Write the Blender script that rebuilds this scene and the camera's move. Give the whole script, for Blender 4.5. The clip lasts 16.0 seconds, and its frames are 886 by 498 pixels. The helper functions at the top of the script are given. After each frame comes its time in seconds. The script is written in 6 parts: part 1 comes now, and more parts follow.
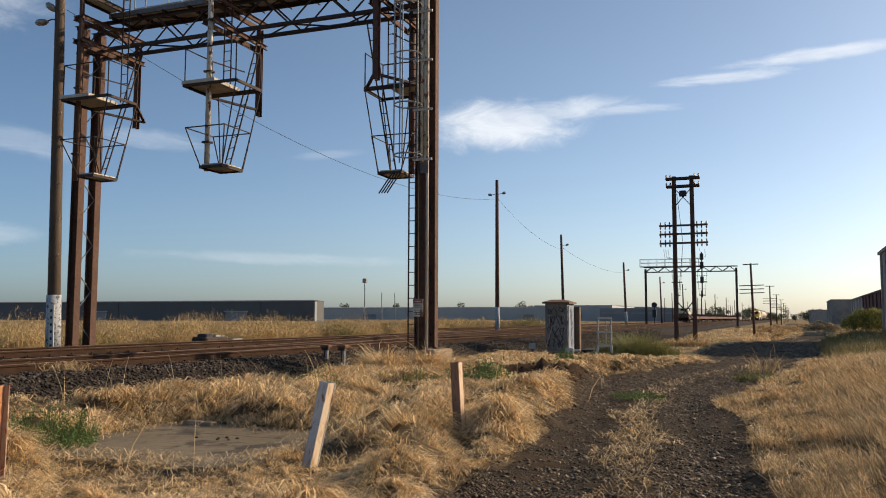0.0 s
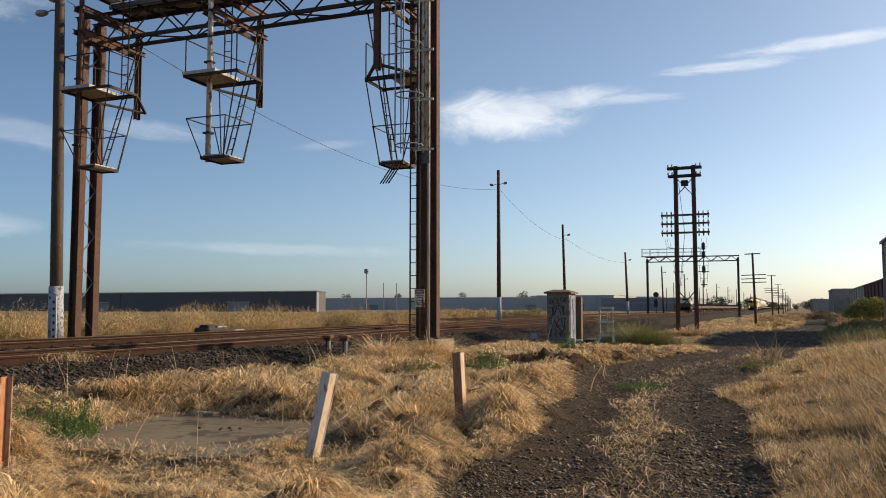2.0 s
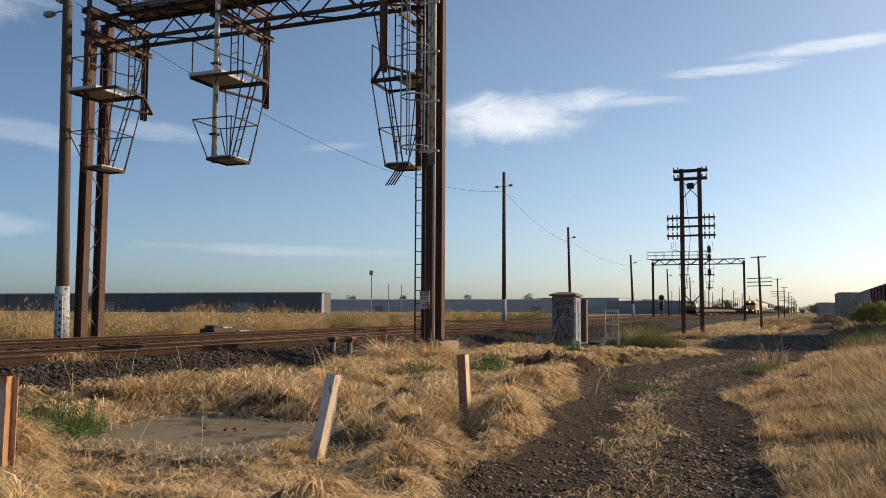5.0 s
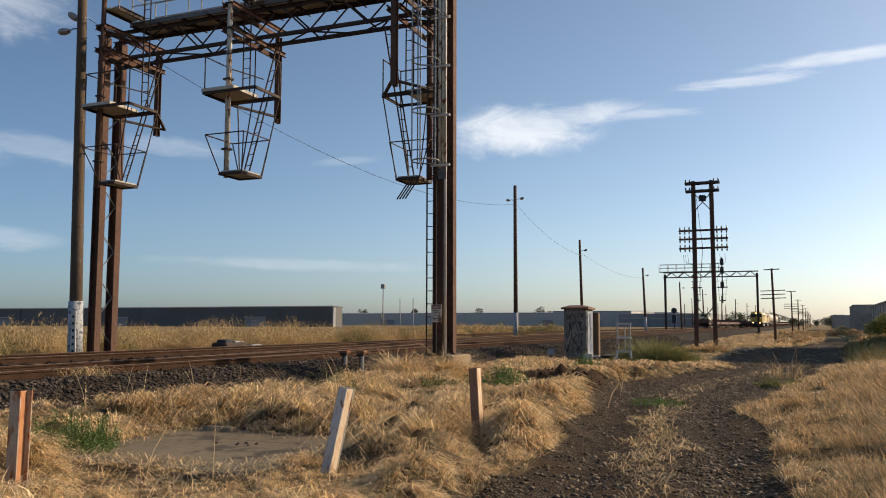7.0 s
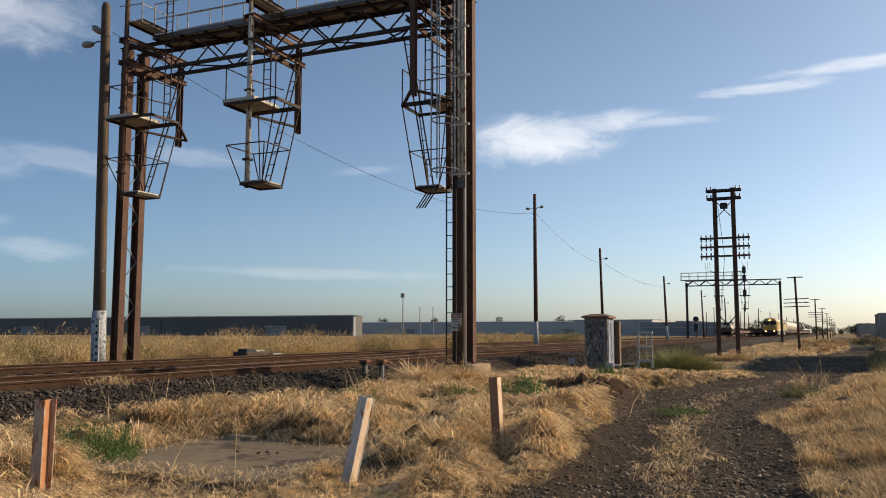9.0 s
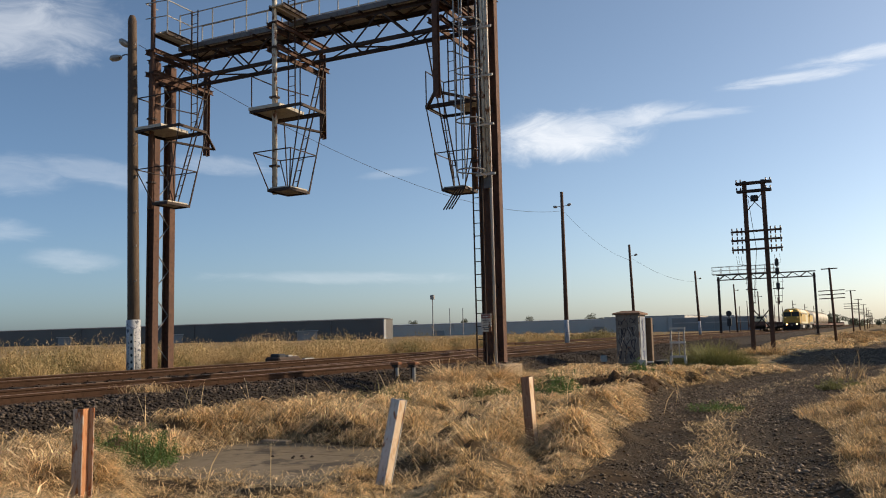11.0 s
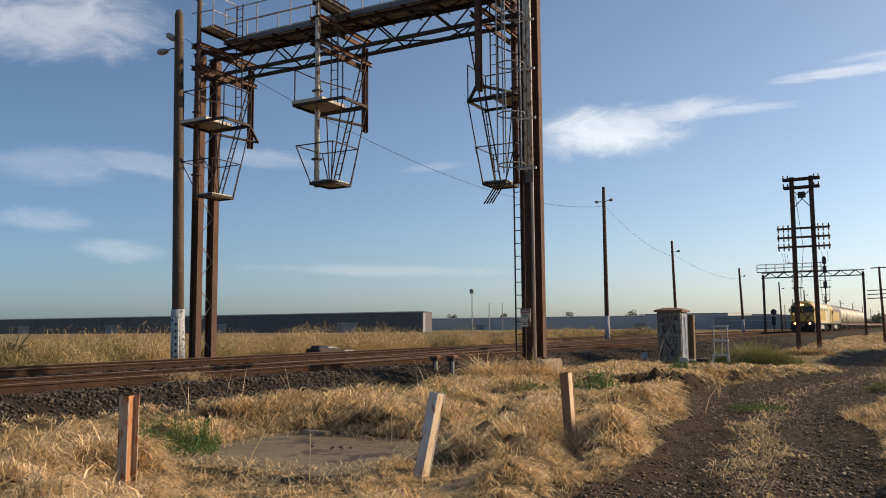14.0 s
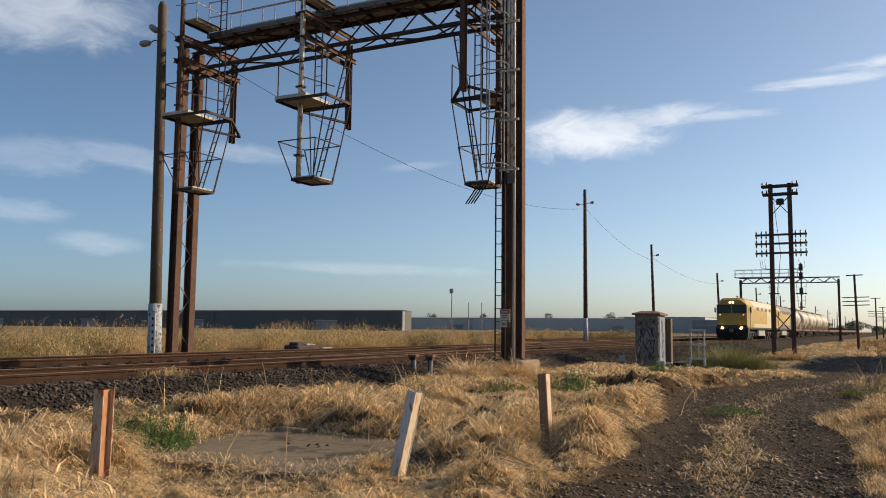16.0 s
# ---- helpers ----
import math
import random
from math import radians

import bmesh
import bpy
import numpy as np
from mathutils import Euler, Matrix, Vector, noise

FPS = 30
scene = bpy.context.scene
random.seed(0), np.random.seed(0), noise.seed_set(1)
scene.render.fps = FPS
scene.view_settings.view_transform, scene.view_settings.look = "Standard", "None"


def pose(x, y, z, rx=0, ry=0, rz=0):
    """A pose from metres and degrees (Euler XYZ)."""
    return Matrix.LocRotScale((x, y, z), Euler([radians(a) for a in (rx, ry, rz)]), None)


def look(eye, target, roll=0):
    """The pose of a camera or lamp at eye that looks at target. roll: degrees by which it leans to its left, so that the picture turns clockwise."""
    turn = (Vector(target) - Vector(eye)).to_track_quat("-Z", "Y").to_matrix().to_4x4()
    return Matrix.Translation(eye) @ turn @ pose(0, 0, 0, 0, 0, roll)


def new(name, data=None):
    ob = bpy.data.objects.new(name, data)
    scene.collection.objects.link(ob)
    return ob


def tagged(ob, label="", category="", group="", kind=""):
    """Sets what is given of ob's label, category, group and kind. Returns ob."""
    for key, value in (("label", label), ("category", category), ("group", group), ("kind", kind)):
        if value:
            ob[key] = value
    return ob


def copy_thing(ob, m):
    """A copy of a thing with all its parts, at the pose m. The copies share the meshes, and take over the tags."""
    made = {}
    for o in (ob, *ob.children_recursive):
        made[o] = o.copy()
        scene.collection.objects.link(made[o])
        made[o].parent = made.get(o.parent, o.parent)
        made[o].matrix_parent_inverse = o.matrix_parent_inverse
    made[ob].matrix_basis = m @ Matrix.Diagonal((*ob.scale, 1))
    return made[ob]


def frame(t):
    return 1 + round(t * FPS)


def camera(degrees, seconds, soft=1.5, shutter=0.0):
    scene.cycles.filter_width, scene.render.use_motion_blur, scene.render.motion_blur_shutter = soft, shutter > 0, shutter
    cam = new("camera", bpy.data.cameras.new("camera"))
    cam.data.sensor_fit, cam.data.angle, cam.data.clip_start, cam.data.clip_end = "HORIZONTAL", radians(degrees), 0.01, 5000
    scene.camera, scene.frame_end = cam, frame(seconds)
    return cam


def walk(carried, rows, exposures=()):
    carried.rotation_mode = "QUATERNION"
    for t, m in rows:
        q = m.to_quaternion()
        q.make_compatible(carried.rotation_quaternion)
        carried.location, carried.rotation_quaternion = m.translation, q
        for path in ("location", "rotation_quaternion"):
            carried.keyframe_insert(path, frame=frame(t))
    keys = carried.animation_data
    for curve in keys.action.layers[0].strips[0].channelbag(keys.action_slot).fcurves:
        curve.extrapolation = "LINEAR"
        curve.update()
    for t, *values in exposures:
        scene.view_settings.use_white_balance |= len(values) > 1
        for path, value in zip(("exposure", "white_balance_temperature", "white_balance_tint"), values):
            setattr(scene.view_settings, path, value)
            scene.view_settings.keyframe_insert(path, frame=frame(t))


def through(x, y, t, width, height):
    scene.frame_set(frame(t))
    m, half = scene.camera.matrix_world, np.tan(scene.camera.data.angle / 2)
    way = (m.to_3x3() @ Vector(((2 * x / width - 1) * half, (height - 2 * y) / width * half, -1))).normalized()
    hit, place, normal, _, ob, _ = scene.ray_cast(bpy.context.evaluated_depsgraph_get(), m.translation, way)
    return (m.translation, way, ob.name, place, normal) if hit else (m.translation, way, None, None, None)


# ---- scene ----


def aim(yaw, pitch, roll):
    """The pose of the hand-held camera, which only turns on the spot."""
    return pose(0, 0, EYE, 0, 0, yaw + TURN) @ pose(0, 0, 0, 90 + pitch) @ pose(0, 0, 0, 0, 0, roll)


EYE = 1.6
TURN = 23.2  # the view's yaw to the left of the track at the start
PATH = [  # seconds, yaw, pitch, roll in degrees
    (0.0, 0.015, 4.769, 0.148), (0.5, 0.100, 4.616, 0.260), (1.0, -0.072, 4.223, 0.259), (1.5, -0.185, 4.112, 0.113), (2.0, 0.124, 4.092, 0.002),
    (2.5, 0.357, 4.142, 0.000), (3.0, 0.464, 3.902, 0.222), (5.5, 0.531, 4.458, 0.305), (6.0, 0.975, 4.765, 0.322), (6.5, 1.226, 5.035, 0.153),
    (7.0, 1.289, 5.161, 0.122), (7.5, 1.233, 5.269, 0.071), (8.0, 1.539, 5.364, 0.058), (8.5, 2.011, 5.522, 0.022), (9.0, 2.671, 5.781, 0.056),
    (11.5, 5.200, 5.876, -1.486), (12.0, 6.218, 5.818, -1.069), (12.5, 6.943, 5.727, -0.923), (13.0, 7.476, 5.703, -0.739), (13.5, 7.551, 5.594, -0.568),
    (14.0, 7.459, 5.499, -0.413), (14.5, 7.122, 5.308, -0.285), (15.0, 6.687, 5.161, -0.109), (15.5, 5.969, 4.898, 0.225), (16.0, 6.111, 5.452, 0.623),
]

cam = camera(56.8, 16.0, soft=1.0)
walk(cam, [(t, aim(y, p, r)) for t, y, p, r in PATH])

# ---- sky, sun ----
SUN_AZ, SUN_EL = 46.0, 24.0  # azimuth clockwise from the track's direction, elevation
world = bpy.data.worlds.new("sky")
scene.world = world
world.use_nodes = True
wn, wl = world.node_tree.nodes, world.node_tree.links
wn.clear()
sky = wn.new("ShaderNodeTexSky")
sky.sky_type = "NISHITA"
sky.sun_disc = False
sky.sun_elevation, sky.sun_rotation = radians(SUN_EL), radians(SUN_AZ)
sky.altitude, sky.air_density, sky.dust_density, sky.ozone_density = 50, 0.85, 1.25, 1.7
sky_light = wn.new("ShaderNodeBackground")
sky_light.inputs["Strength"].default_value = 0.135
wout = wn.new("ShaderNodeOutputWorld")


def wmath(op, a, b=None, c=None):
    n = wn.new("ShaderNodeMath")
    n.operation = op
    for i, q in enumerate((a, b, c)):
        if q is None:
            continue
        if isinstance(q, (int, float)):
            n.inputs[i].default_value = q
        else:
            wl.new(q, n.inputs[i])
    return n.outputs[0]


def cirrus(az, el, length, width, tilt, power, stretch, seed):
    """A wisp of high cloud: azimuth to the left of the track and elevation of its middle, half length and half width in degrees."""
    turn = wn.new("ShaderNodeMapping")
    turn.vector_type = "TEXTURE"
    turn.inputs["Rotation"].default_value = Euler((radians(tilt), radians(-el), radians(90 + az)), "XYZ")
    coord = wn.new("ShaderNodeTexCoord")
    wl.new(coord.outputs["Generated"], turn.inputs["Vector"])
    split = wn.new("ShaderNodeSeparateXYZ")
    wl.new(turn.outputs[0], split.inputs[0])
    across, up = split.outputs[1], split.outputs[2]
    grain = wn.new("ShaderNodeMapping")
    grain.inputs["Location"].default_value = (seed, seed * 0.7, seed * 0.3)
    grain.inputs["Scale"].default_value = (6, 10, 10 * stretch)
    wl.new(turn.outputs[0], grain.inputs["Vector"])
    tex = wn.new("ShaderNodeTexNoise")
    tex.inputs["Scale"].default_value, tex.inputs["Detail"].default_value = 1.6, 8
    tex.inputs["Roughness"].default_value, tex.inputs["Distortion"].default_value = 0.62, 0.7
    wl.new(grain.outputs[0], tex.inputs["Vector"])
    warp = wmath("MULTIPLY", wmath("SUBTRACT", tex.outputs[0], 0.5), 0.9)
    e1 = wmath("POWER", wmath("DIVIDE", across, math.tan(radians(length))), 2)
    e2 = wmath("POWER", wmath("DIVIDE", up, math.tan(radians(width))), 2)
    soft = wmath("SUBTRACT", 1.0, wmath("SQRT", wmath("ADD", e1, e2)))
    body = wn.new("ShaderNodeMapRange")
    body.interpolation_type = "SMOOTHSTEP"
    body.inputs["From Min"].default_value, body.inputs["From Max"].default_value = 0.0, 0.75
    wl.new(wmath("ADD", soft, warp), body.inputs["Value"])
    front = wmath("GREATER_THAN", split.outputs[0], 0.0)
    shape = wmath("MULTIPLY", wmath("MULTIPLY", body.outputs[0], front), wmath("MULTIPLY_ADD", tex.outputs[0], 1.1, 0.15))
    return wmath("MULTIPLY", shape, power)


wisps = [
    cirrus(18.9, 13.4, 6.2, 2.1, -1, 0.95, 2.6, 3.1),
    cirrus(14.4, 14.3, 5.0, 1.0, -4, 0.75, 3.4, 41.0),
    cirrus(10.5, 14.1, 4.5, 0.45, 0, 0.5, 5.0, 44.0),
    cirrus(-2.4, 16.6, 6.5, 0.55, -1, 0.7, 5.0, 8.2),
    cirrus(3.6, 15.8, 5.0, 0.5, -1, 0.7, 5.0, 5.7),
    cirrus(56.5, 19.2, 8.5, 2.8, -6, 0.55, 2.6, 12.4),
    cirrus(50.8, 10.9, 5.0, 1.1, 8, 0.24, 3.5, 16.9),
    cirrus(56.4, 10.4, 5.0, 1.6, -4, 0.22, 3.5, 18.1),
    cirrus(43.0, 11.6, 4.2, 0.8, 6, 0.28, 3.5, 21.3),
    cirrus(31.4, 11.2, 3.0, 0.4, -6, 0.18, 3.0, 23.0),
    cirrus(52.4, 5.2, 3.6, 0.9, 2, 0.3, 3.5, 25.8),
    cirrus(57.0, 6.9, 3.6, 1.0, 2, 0.26, 3.5, 27.8),
    cirrus(35.0, 4.0, 11.0, 0.55, 1, 0.24, 4.0, 29.2),
]
cover = wisps[0]
for wisp in wisps[1:]:
    cover = wmath("MAXIMUM", cover, wisp)
veil = wn.new("ShaderNodeMix")
veil.data_type = "RGBA"
veil.inputs["B"].default_value = (7.3, 7.5, 7.8, 1)
wl.new(wmath("MINIMUM", cover, 0.9), veil.inputs["Factor"])
# the air near the horizon is a cool grey haze
low = wn.new("ShaderNodeSeparateXYZ")
wl.new(wn.new("ShaderNodeTexCoord").outputs["Generated"], low.inputs[0])
haze = wn.new("ShaderNodeMix")
haze.data_type, haze.blend_type = "RGBA", "MULTIPLY"
haze.inputs["B"].default_value = (0.97, 1.06, 1.29, 1)
wl.new(wmath("EXPONENT", wmath("MULTIPLY", wmath("ABSOLUTE", low.outputs[2]), -6.0)), haze.inputs["Factor"])
wl.new(sky.outputs[0], haze.inputs["A"])
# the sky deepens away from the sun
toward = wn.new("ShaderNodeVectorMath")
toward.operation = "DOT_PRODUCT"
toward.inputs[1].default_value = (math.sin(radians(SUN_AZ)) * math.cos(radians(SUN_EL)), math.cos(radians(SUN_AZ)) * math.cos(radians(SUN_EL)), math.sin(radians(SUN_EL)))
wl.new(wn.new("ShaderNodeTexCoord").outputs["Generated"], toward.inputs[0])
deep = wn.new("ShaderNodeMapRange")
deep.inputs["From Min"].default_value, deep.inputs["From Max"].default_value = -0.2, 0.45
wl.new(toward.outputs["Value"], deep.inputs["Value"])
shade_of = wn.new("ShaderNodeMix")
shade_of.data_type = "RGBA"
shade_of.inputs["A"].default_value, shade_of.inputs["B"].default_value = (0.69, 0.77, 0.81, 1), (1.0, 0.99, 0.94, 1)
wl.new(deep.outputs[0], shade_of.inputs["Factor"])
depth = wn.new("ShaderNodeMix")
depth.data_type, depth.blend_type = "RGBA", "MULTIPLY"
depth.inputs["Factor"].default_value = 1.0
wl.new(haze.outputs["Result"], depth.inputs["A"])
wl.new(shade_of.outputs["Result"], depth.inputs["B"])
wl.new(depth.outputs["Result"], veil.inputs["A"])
wl.new(veil.outputs["Result"], sky_light.inputs["Color"])
wl.new(sky_light.outputs[0], wout.inputs["Surface"])

sun = new("sun", bpy.data.lights.new("sun", "SUN"))
sun.data.energy, sun.data.angle, sun.data.color = 5.0, radians(0.6), (1.0, 0.8, 0.56)
sun_way = Vector((math.sin(radians(SUN_AZ)) * math.cos(radians(SUN_EL)), math.cos(radians(SUN_AZ)) * math.cos(radians(SUN_EL)), math.sin(radians(SUN_EL))))
sun.matrix_world = look(sun_way * 100, (0, 0, 0))
scene.view_settings.exposure = 0.0

# ---- materials ----
def material(name, tones, scale=4.0, rough=0.8, metal=0.0, bump=0.3, bump_scale=None, gloss=0.35, per="", vary=(0.5, 1.4), skew=1.0, through=0.0, spots=None, spot_scale=1.5, spot_at=0.6, stretch=(1, 1, 1), relief=0.02):
    """tones: two or three colours mixed by coarse and fine noise. per: 'object' or 'island' varies the value piece by piece. spots: a colour that wears through."""
    m = bpy.data.materials.new(name)
    m.use_nodes = True
    nodes, links = m.node_tree.nodes, m.node_tree.links
    bsdf = nodes["Principled BSDF"]
    coord = nodes.new("ShaderNodeTexCoord")
    mapping = nodes.new("ShaderNodeMapping")
    mapping.inputs["Scale"].default_value = stretch
    links.new(coord.outputs["Object"], mapping.inputs["Vector"])

    def grain(size, detail=6):
        n = nodes.new("ShaderNodeTexNoise")
        n.inputs["Scale"].default_value, n.inputs["Detail"].default_value, n.inputs["Roughness"].default_value = size, detail, 0.62
        links.new(mapping.outputs[0], n.inputs["Vector"])
        return n.outputs[0]

    def blend(factor, a, b, mode="MIX"):
        n = nodes.new("ShaderNodeMix")
        n.data_type, n.blend_type = "RGBA", mode
        for socket, q in ((n.inputs["Factor"], factor), (n.inputs["A"], a), (n.inputs["B"], b)):
            if hasattr(q, "is_linked"):
                links.new(q, socket)
            else:
                socket.default_value = q if isinstance(q, float) else (*q, 1)
        return n.outputs["Result"]

    def ramp(value, lo, hi):
        n = nodes.new("ShaderNodeMapRange")
        n.inputs["From Min"].default_value, n.inputs["From Max"].default_value = lo, hi
        links.new(value, n.inputs["Value"])
        return n.outputs[0]

    coarse, fine = grain(scale * 0.35), grain(scale * 3.1)
    colour = blend(ramp(coarse, 0.35, 0.65), tones[0], tones[1])
    if len(tones) > 2:
        colour = blend(ramp(fine, 0.5, 0.7), colour, tones[2])
    if per:
        if per == "object":
            rand = nodes.new("ShaderNodeObjectInfo").outputs["Random"]
        else:
            rand = nodes.new("ShaderNodeNewGeometry").outputs["Random Per Island"]
        value = nodes.new("ShaderNodeHueSaturation")
        n = nodes.new("ShaderNodeMapRange")
        n.inputs["To Min"].default_value, n.inputs["To Max"].default_value = vary
        bend = nodes.new("ShaderNodeMath")
        bend.operation = "POWER"
        bend.inputs[1].default_value = skew
        links.new(rand, bend.inputs[0])
        links.new(bend.outputs[0], n.inputs["Value"])
        links.new(n.outputs[0], value.inputs["Value"])
        links.new(colour, value.inputs["Color"])
        colour = value.outputs[0]
    if spots:
        colour = blend(ramp(grain(spot_scale, 9), spot_at, spot_at + 0.06), colour, spots)
    links.new(colour, bsdf.inputs["Base Color"])
    links.new(ramp_out(nodes, links, fine, rough), bsdf.inputs["Roughness"])
    bsdf.inputs["Metallic"].default_value = metal
    bsdf.inputs["Specular IOR Level"].default_value = gloss
    if bump:
        b = nodes.new("ShaderNodeBump")
        b.inputs["Strength"].default_value, b.inputs["Distance"].default_value = bump, relief
        links.new(grain(bump_scale or scale * 6), b.inputs["Height"])
        links.new(b.outputs[0], bsdf.inputs["Normal"])
    if through:
        leaf = nodes.new("ShaderNodeBsdfTranslucent")
        links.new(colour, leaf.inputs["Color"])
        mix = nodes.new("ShaderNodeMixShader")
        mix.inputs[0].default_value = through
        links.new(bsdf.outputs[0], mix.inputs[1])
        links.new(leaf.outputs[0], mix.inputs[2])
        links.new(mix.outputs[0], nodes["Material Output"].inputs["Surface"])
    return m


def ramp_out(nodes, links, value, rough):
    n = nodes.new("ShaderNodeMapRange")
    n.inputs["To Min"].default_value, n.inputs["To Max"].default_value = max(rough - 0.12, 0.03), min(rough + 0.12, 1.0)
    links.new(value, n.inputs["Value"])
    return n.outputs[0]


def glow(name, colour, power):
    m = bpy.data.materials.new(name)
    m.use_nodes = True
    bsdf = m.node_tree.nodes["Principled BSDF"]
    bsdf.inputs["Base Color"].default_value = (*colour, 1)
    bsdf.inputs["Emission Color"].default_value = (*colour, 1)
    bsdf.inputs["Emission Strength"].default_value = power
    return m


RUST = material("rusted_steel", [(0.092, 0.048, 0.033), (0.13, 0.066, 0.042), (0.06, 0.035, 0.026)], 3, 0.85, 0.0, 0.3)
RUST_DARK = material("dark_rusted_steel", [(0.042, 0.029, 0.023), (0.066, 0.041, 0.03), (0.03, 0.022, 0.019)], 4, 0.8, 0.0, 0.25)
RUST_RED = material("red_rusted_steel", [(0.2, 0.075, 0.035), (0.27, 0.11, 0.05), (0.12, 0.05, 0.03)], 5, 0.85, 0.0, 0.3)
GALV = material("weathered_galvanised_steel", [(0.3, 0.29, 0.27), (0.38, 0.37, 0.35), (0.22, 0.2, 0.18)], 5, 0.55, 0.35, 0.15, spots=(0.18, 0.09, 0.05), spot_scale=6, spot_at=0.6)
PALE_PAINT = material("peeling_pale_paint", [(0.6, 0.55, 0.46), (0.48, 0.43, 0.35), (0.36, 0.3, 0.23)], 6, 0.7, 0.0, 0.3, spots=(0.17, 0.08, 0.045), spot_scale=9, spot_at=0.54, stretch=(1, 1, 0.5))
DECK_EDGE = material("grey_painted_steel", [(0.12, 0.122, 0.125), (0.16, 0.162, 0.165), (0.09, 0.085, 0.08)], 4, 0.7, 0.0, 0.15, spots=(0.12, 0.07, 0.045), spot_scale=4, spot_at=0.62)
CABINET_TAN = material("faded_tan_paint", [(0.13, 0.085, 0.052), (0.17, 0.115, 0.07), (0.1, 0.062, 0.04)], 4, 0.8, 0, 0.15)
DECK = material("weathered_deck_boards", [(0.5, 0.45, 0.37), (0.6, 0.55, 0.46), (0.36, 0.31, 0.25)], 3, 0.8, 0, 0.3, stretch=(1, 6, 6))
POST_WHITE = material("post_white_paint", [(0.6, 0.57, 0.53), (0.5, 0.47, 0.43), (0.4, 0.33, 0.26)], 9, 0.6, 0, 0.3, spots=(0.26, 0.11, 0.05), spot_scale=14, spot_at=0.58, stretch=(1, 1, 0.3))
POST_WORN = material("post_worn_paint", [(0.46, 0.38, 0.3), (0.36, 0.27, 0.19), (0.3, 0.16, 0.08)], 12, 0.75, 0, 0.4, spots=(0.3, 0.115, 0.045), spot_scale=11, spot_at=0.51, stretch=(1, 1, 0.3))
# pale cream holds the sunlight on the posts' right sides; the rust is real
POST_SUNLIT = material("post_sunlit_cream", [(0.72, 0.58, 0.42), (0.62, 0.45, 0.28), (0.5, 0.27, 0.12)], 6, 0.75, 0, 0.3, spots=(0.42, 0.18, 0.07), spot_scale=6, spot_at=0.57, stretch=(1, 1, 0.35))
POST_TAN = material("post_tan_rust", [(0.36, 0.2, 0.12), (0.28, 0.14, 0.08), (0.2, 0.09, 0.05)], 9, 0.8, 0, 0.35, spots=(0.5, 0.42, 0.33), spot_scale=9, spot_at=0.62, stretch=(1, 1, 0.3))
POST_RUST = material("post_orange_rust", [(0.4, 0.17, 0.07), (0.48, 0.24, 0.12), (0.28, 0.1, 0.045)], 7, 0.85, 0, 0.35, spots=(0.55, 0.5, 0.45), spot_scale=6, spot_at=0.66, stretch=(1, 1, 0.35))
RAIL_SIDE = material("rail_rust", [(0.046, 0.026, 0.017), (0.066, 0.038, 0.025), (0.03, 0.019, 0.013)], 4, 0.95, 0, 0.2, gloss=0.06)
RAIL_TOP = material("worn_rail_head", [(0.2, 0.13, 0.09), (0.27, 0.185, 0.14)], 4, 0.55, 0.2, 0.1)
SLEEPER = material("timber_sleeper", [(0.075, 0.052, 0.037), (0.11, 0.08, 0.058), (0.045, 0.032, 0.024)], 3, 0.9, 0, 0.4, per="object", stretch=(1, 5, 5), gloss=0.06)
TIMBER = material("weathered_pole_timber", [(0.095, 0.064, 0.043), (0.135, 0.096, 0.067), (0.06, 0.04, 0.028)], 5, 0.9, 0, 0.4, stretch=(4, 4, 0.4))
TIMBER_DARK = material("dark_pole_timber", [(0.085, 0.045, 0.03), (0.12, 0.065, 0.042), (0.05, 0.03, 0.022)], 5, 0.9, 0, 0.4, stretch=(4, 4, 0.4))
WHITEWASH = material("flaking_whitewash", [(0.48, 0.48, 0.48), (0.38, 0.39, 0.41), (0.27, 0.28, 0.31)], 6, 0.8, 0, 0.25, spots=(0.1, 0.11, 0.14), spot_scale=11, spot_at=0.53)
CERAMIC = material("insulator_ceramic", [(0.1, 0.06, 0.045), (0.14, 0.09, 0.07)], 6, 0.25, 0, 0)
CONCRETE = material("old_concrete", [(0.16, 0.122, 0.074), (0.215, 0.168, 0.107), (0.11, 0.083, 0.052)], 1.6, 0.9, 0, 0.25, spots=(0.075, 0.058, 0.038), spot_scale=1.5, spot_at=0.54)
# a brighter copy of the old concrete, with sunlight put into its colour
CONCRETE_SUNNY = material("sunlit_concrete", [(0.3, 0.22, 0.14), (0.36, 0.27, 0.18), (0.22, 0.16, 0.1)], 4, 0.9, 0, 0.25)
DRY_FIELD = material("dry_field", [(0.2, 0.14, 0.07), (0.29, 0.21, 0.11), (0.13, 0.095, 0.048)], 1.2, 0.95, 0, 0.6, relief=0.08, gloss=0.06)
DRY_EARTH = material("straw_littered_earth", [(0.085, 0.06, 0.035), (0.14, 0.1, 0.058), (0.045, 0.033, 0.021)], 2.2, 0.95, 0, 0.5, relief=0.04, gloss=0.06)
SPOIL = material("dark_brown_earth", [(0.075, 0.047, 0.028), (0.11, 0.07, 0.042), (0.045, 0.03, 0.018)], 5, 0.95, 0, 0.9, relief=0.06, gloss=0.06)
ROAD_DIRT = material("road_dirt", [(0.043, 0.028, 0.0155), (0.07, 0.047, 0.026), (0.025, 0.017, 0.01)], 2.0, 0.95, 0, 0.5, relief=0.03, gloss=0.06)
BALLAST_BED = material("ballast_bed", [(0.036, 0.029, 0.024), (0.062, 0.048, 0.038), (0.022, 0.018, 0.016)], 9, 0.95, 0, 0.8, relief=0.05, gloss=0.06)
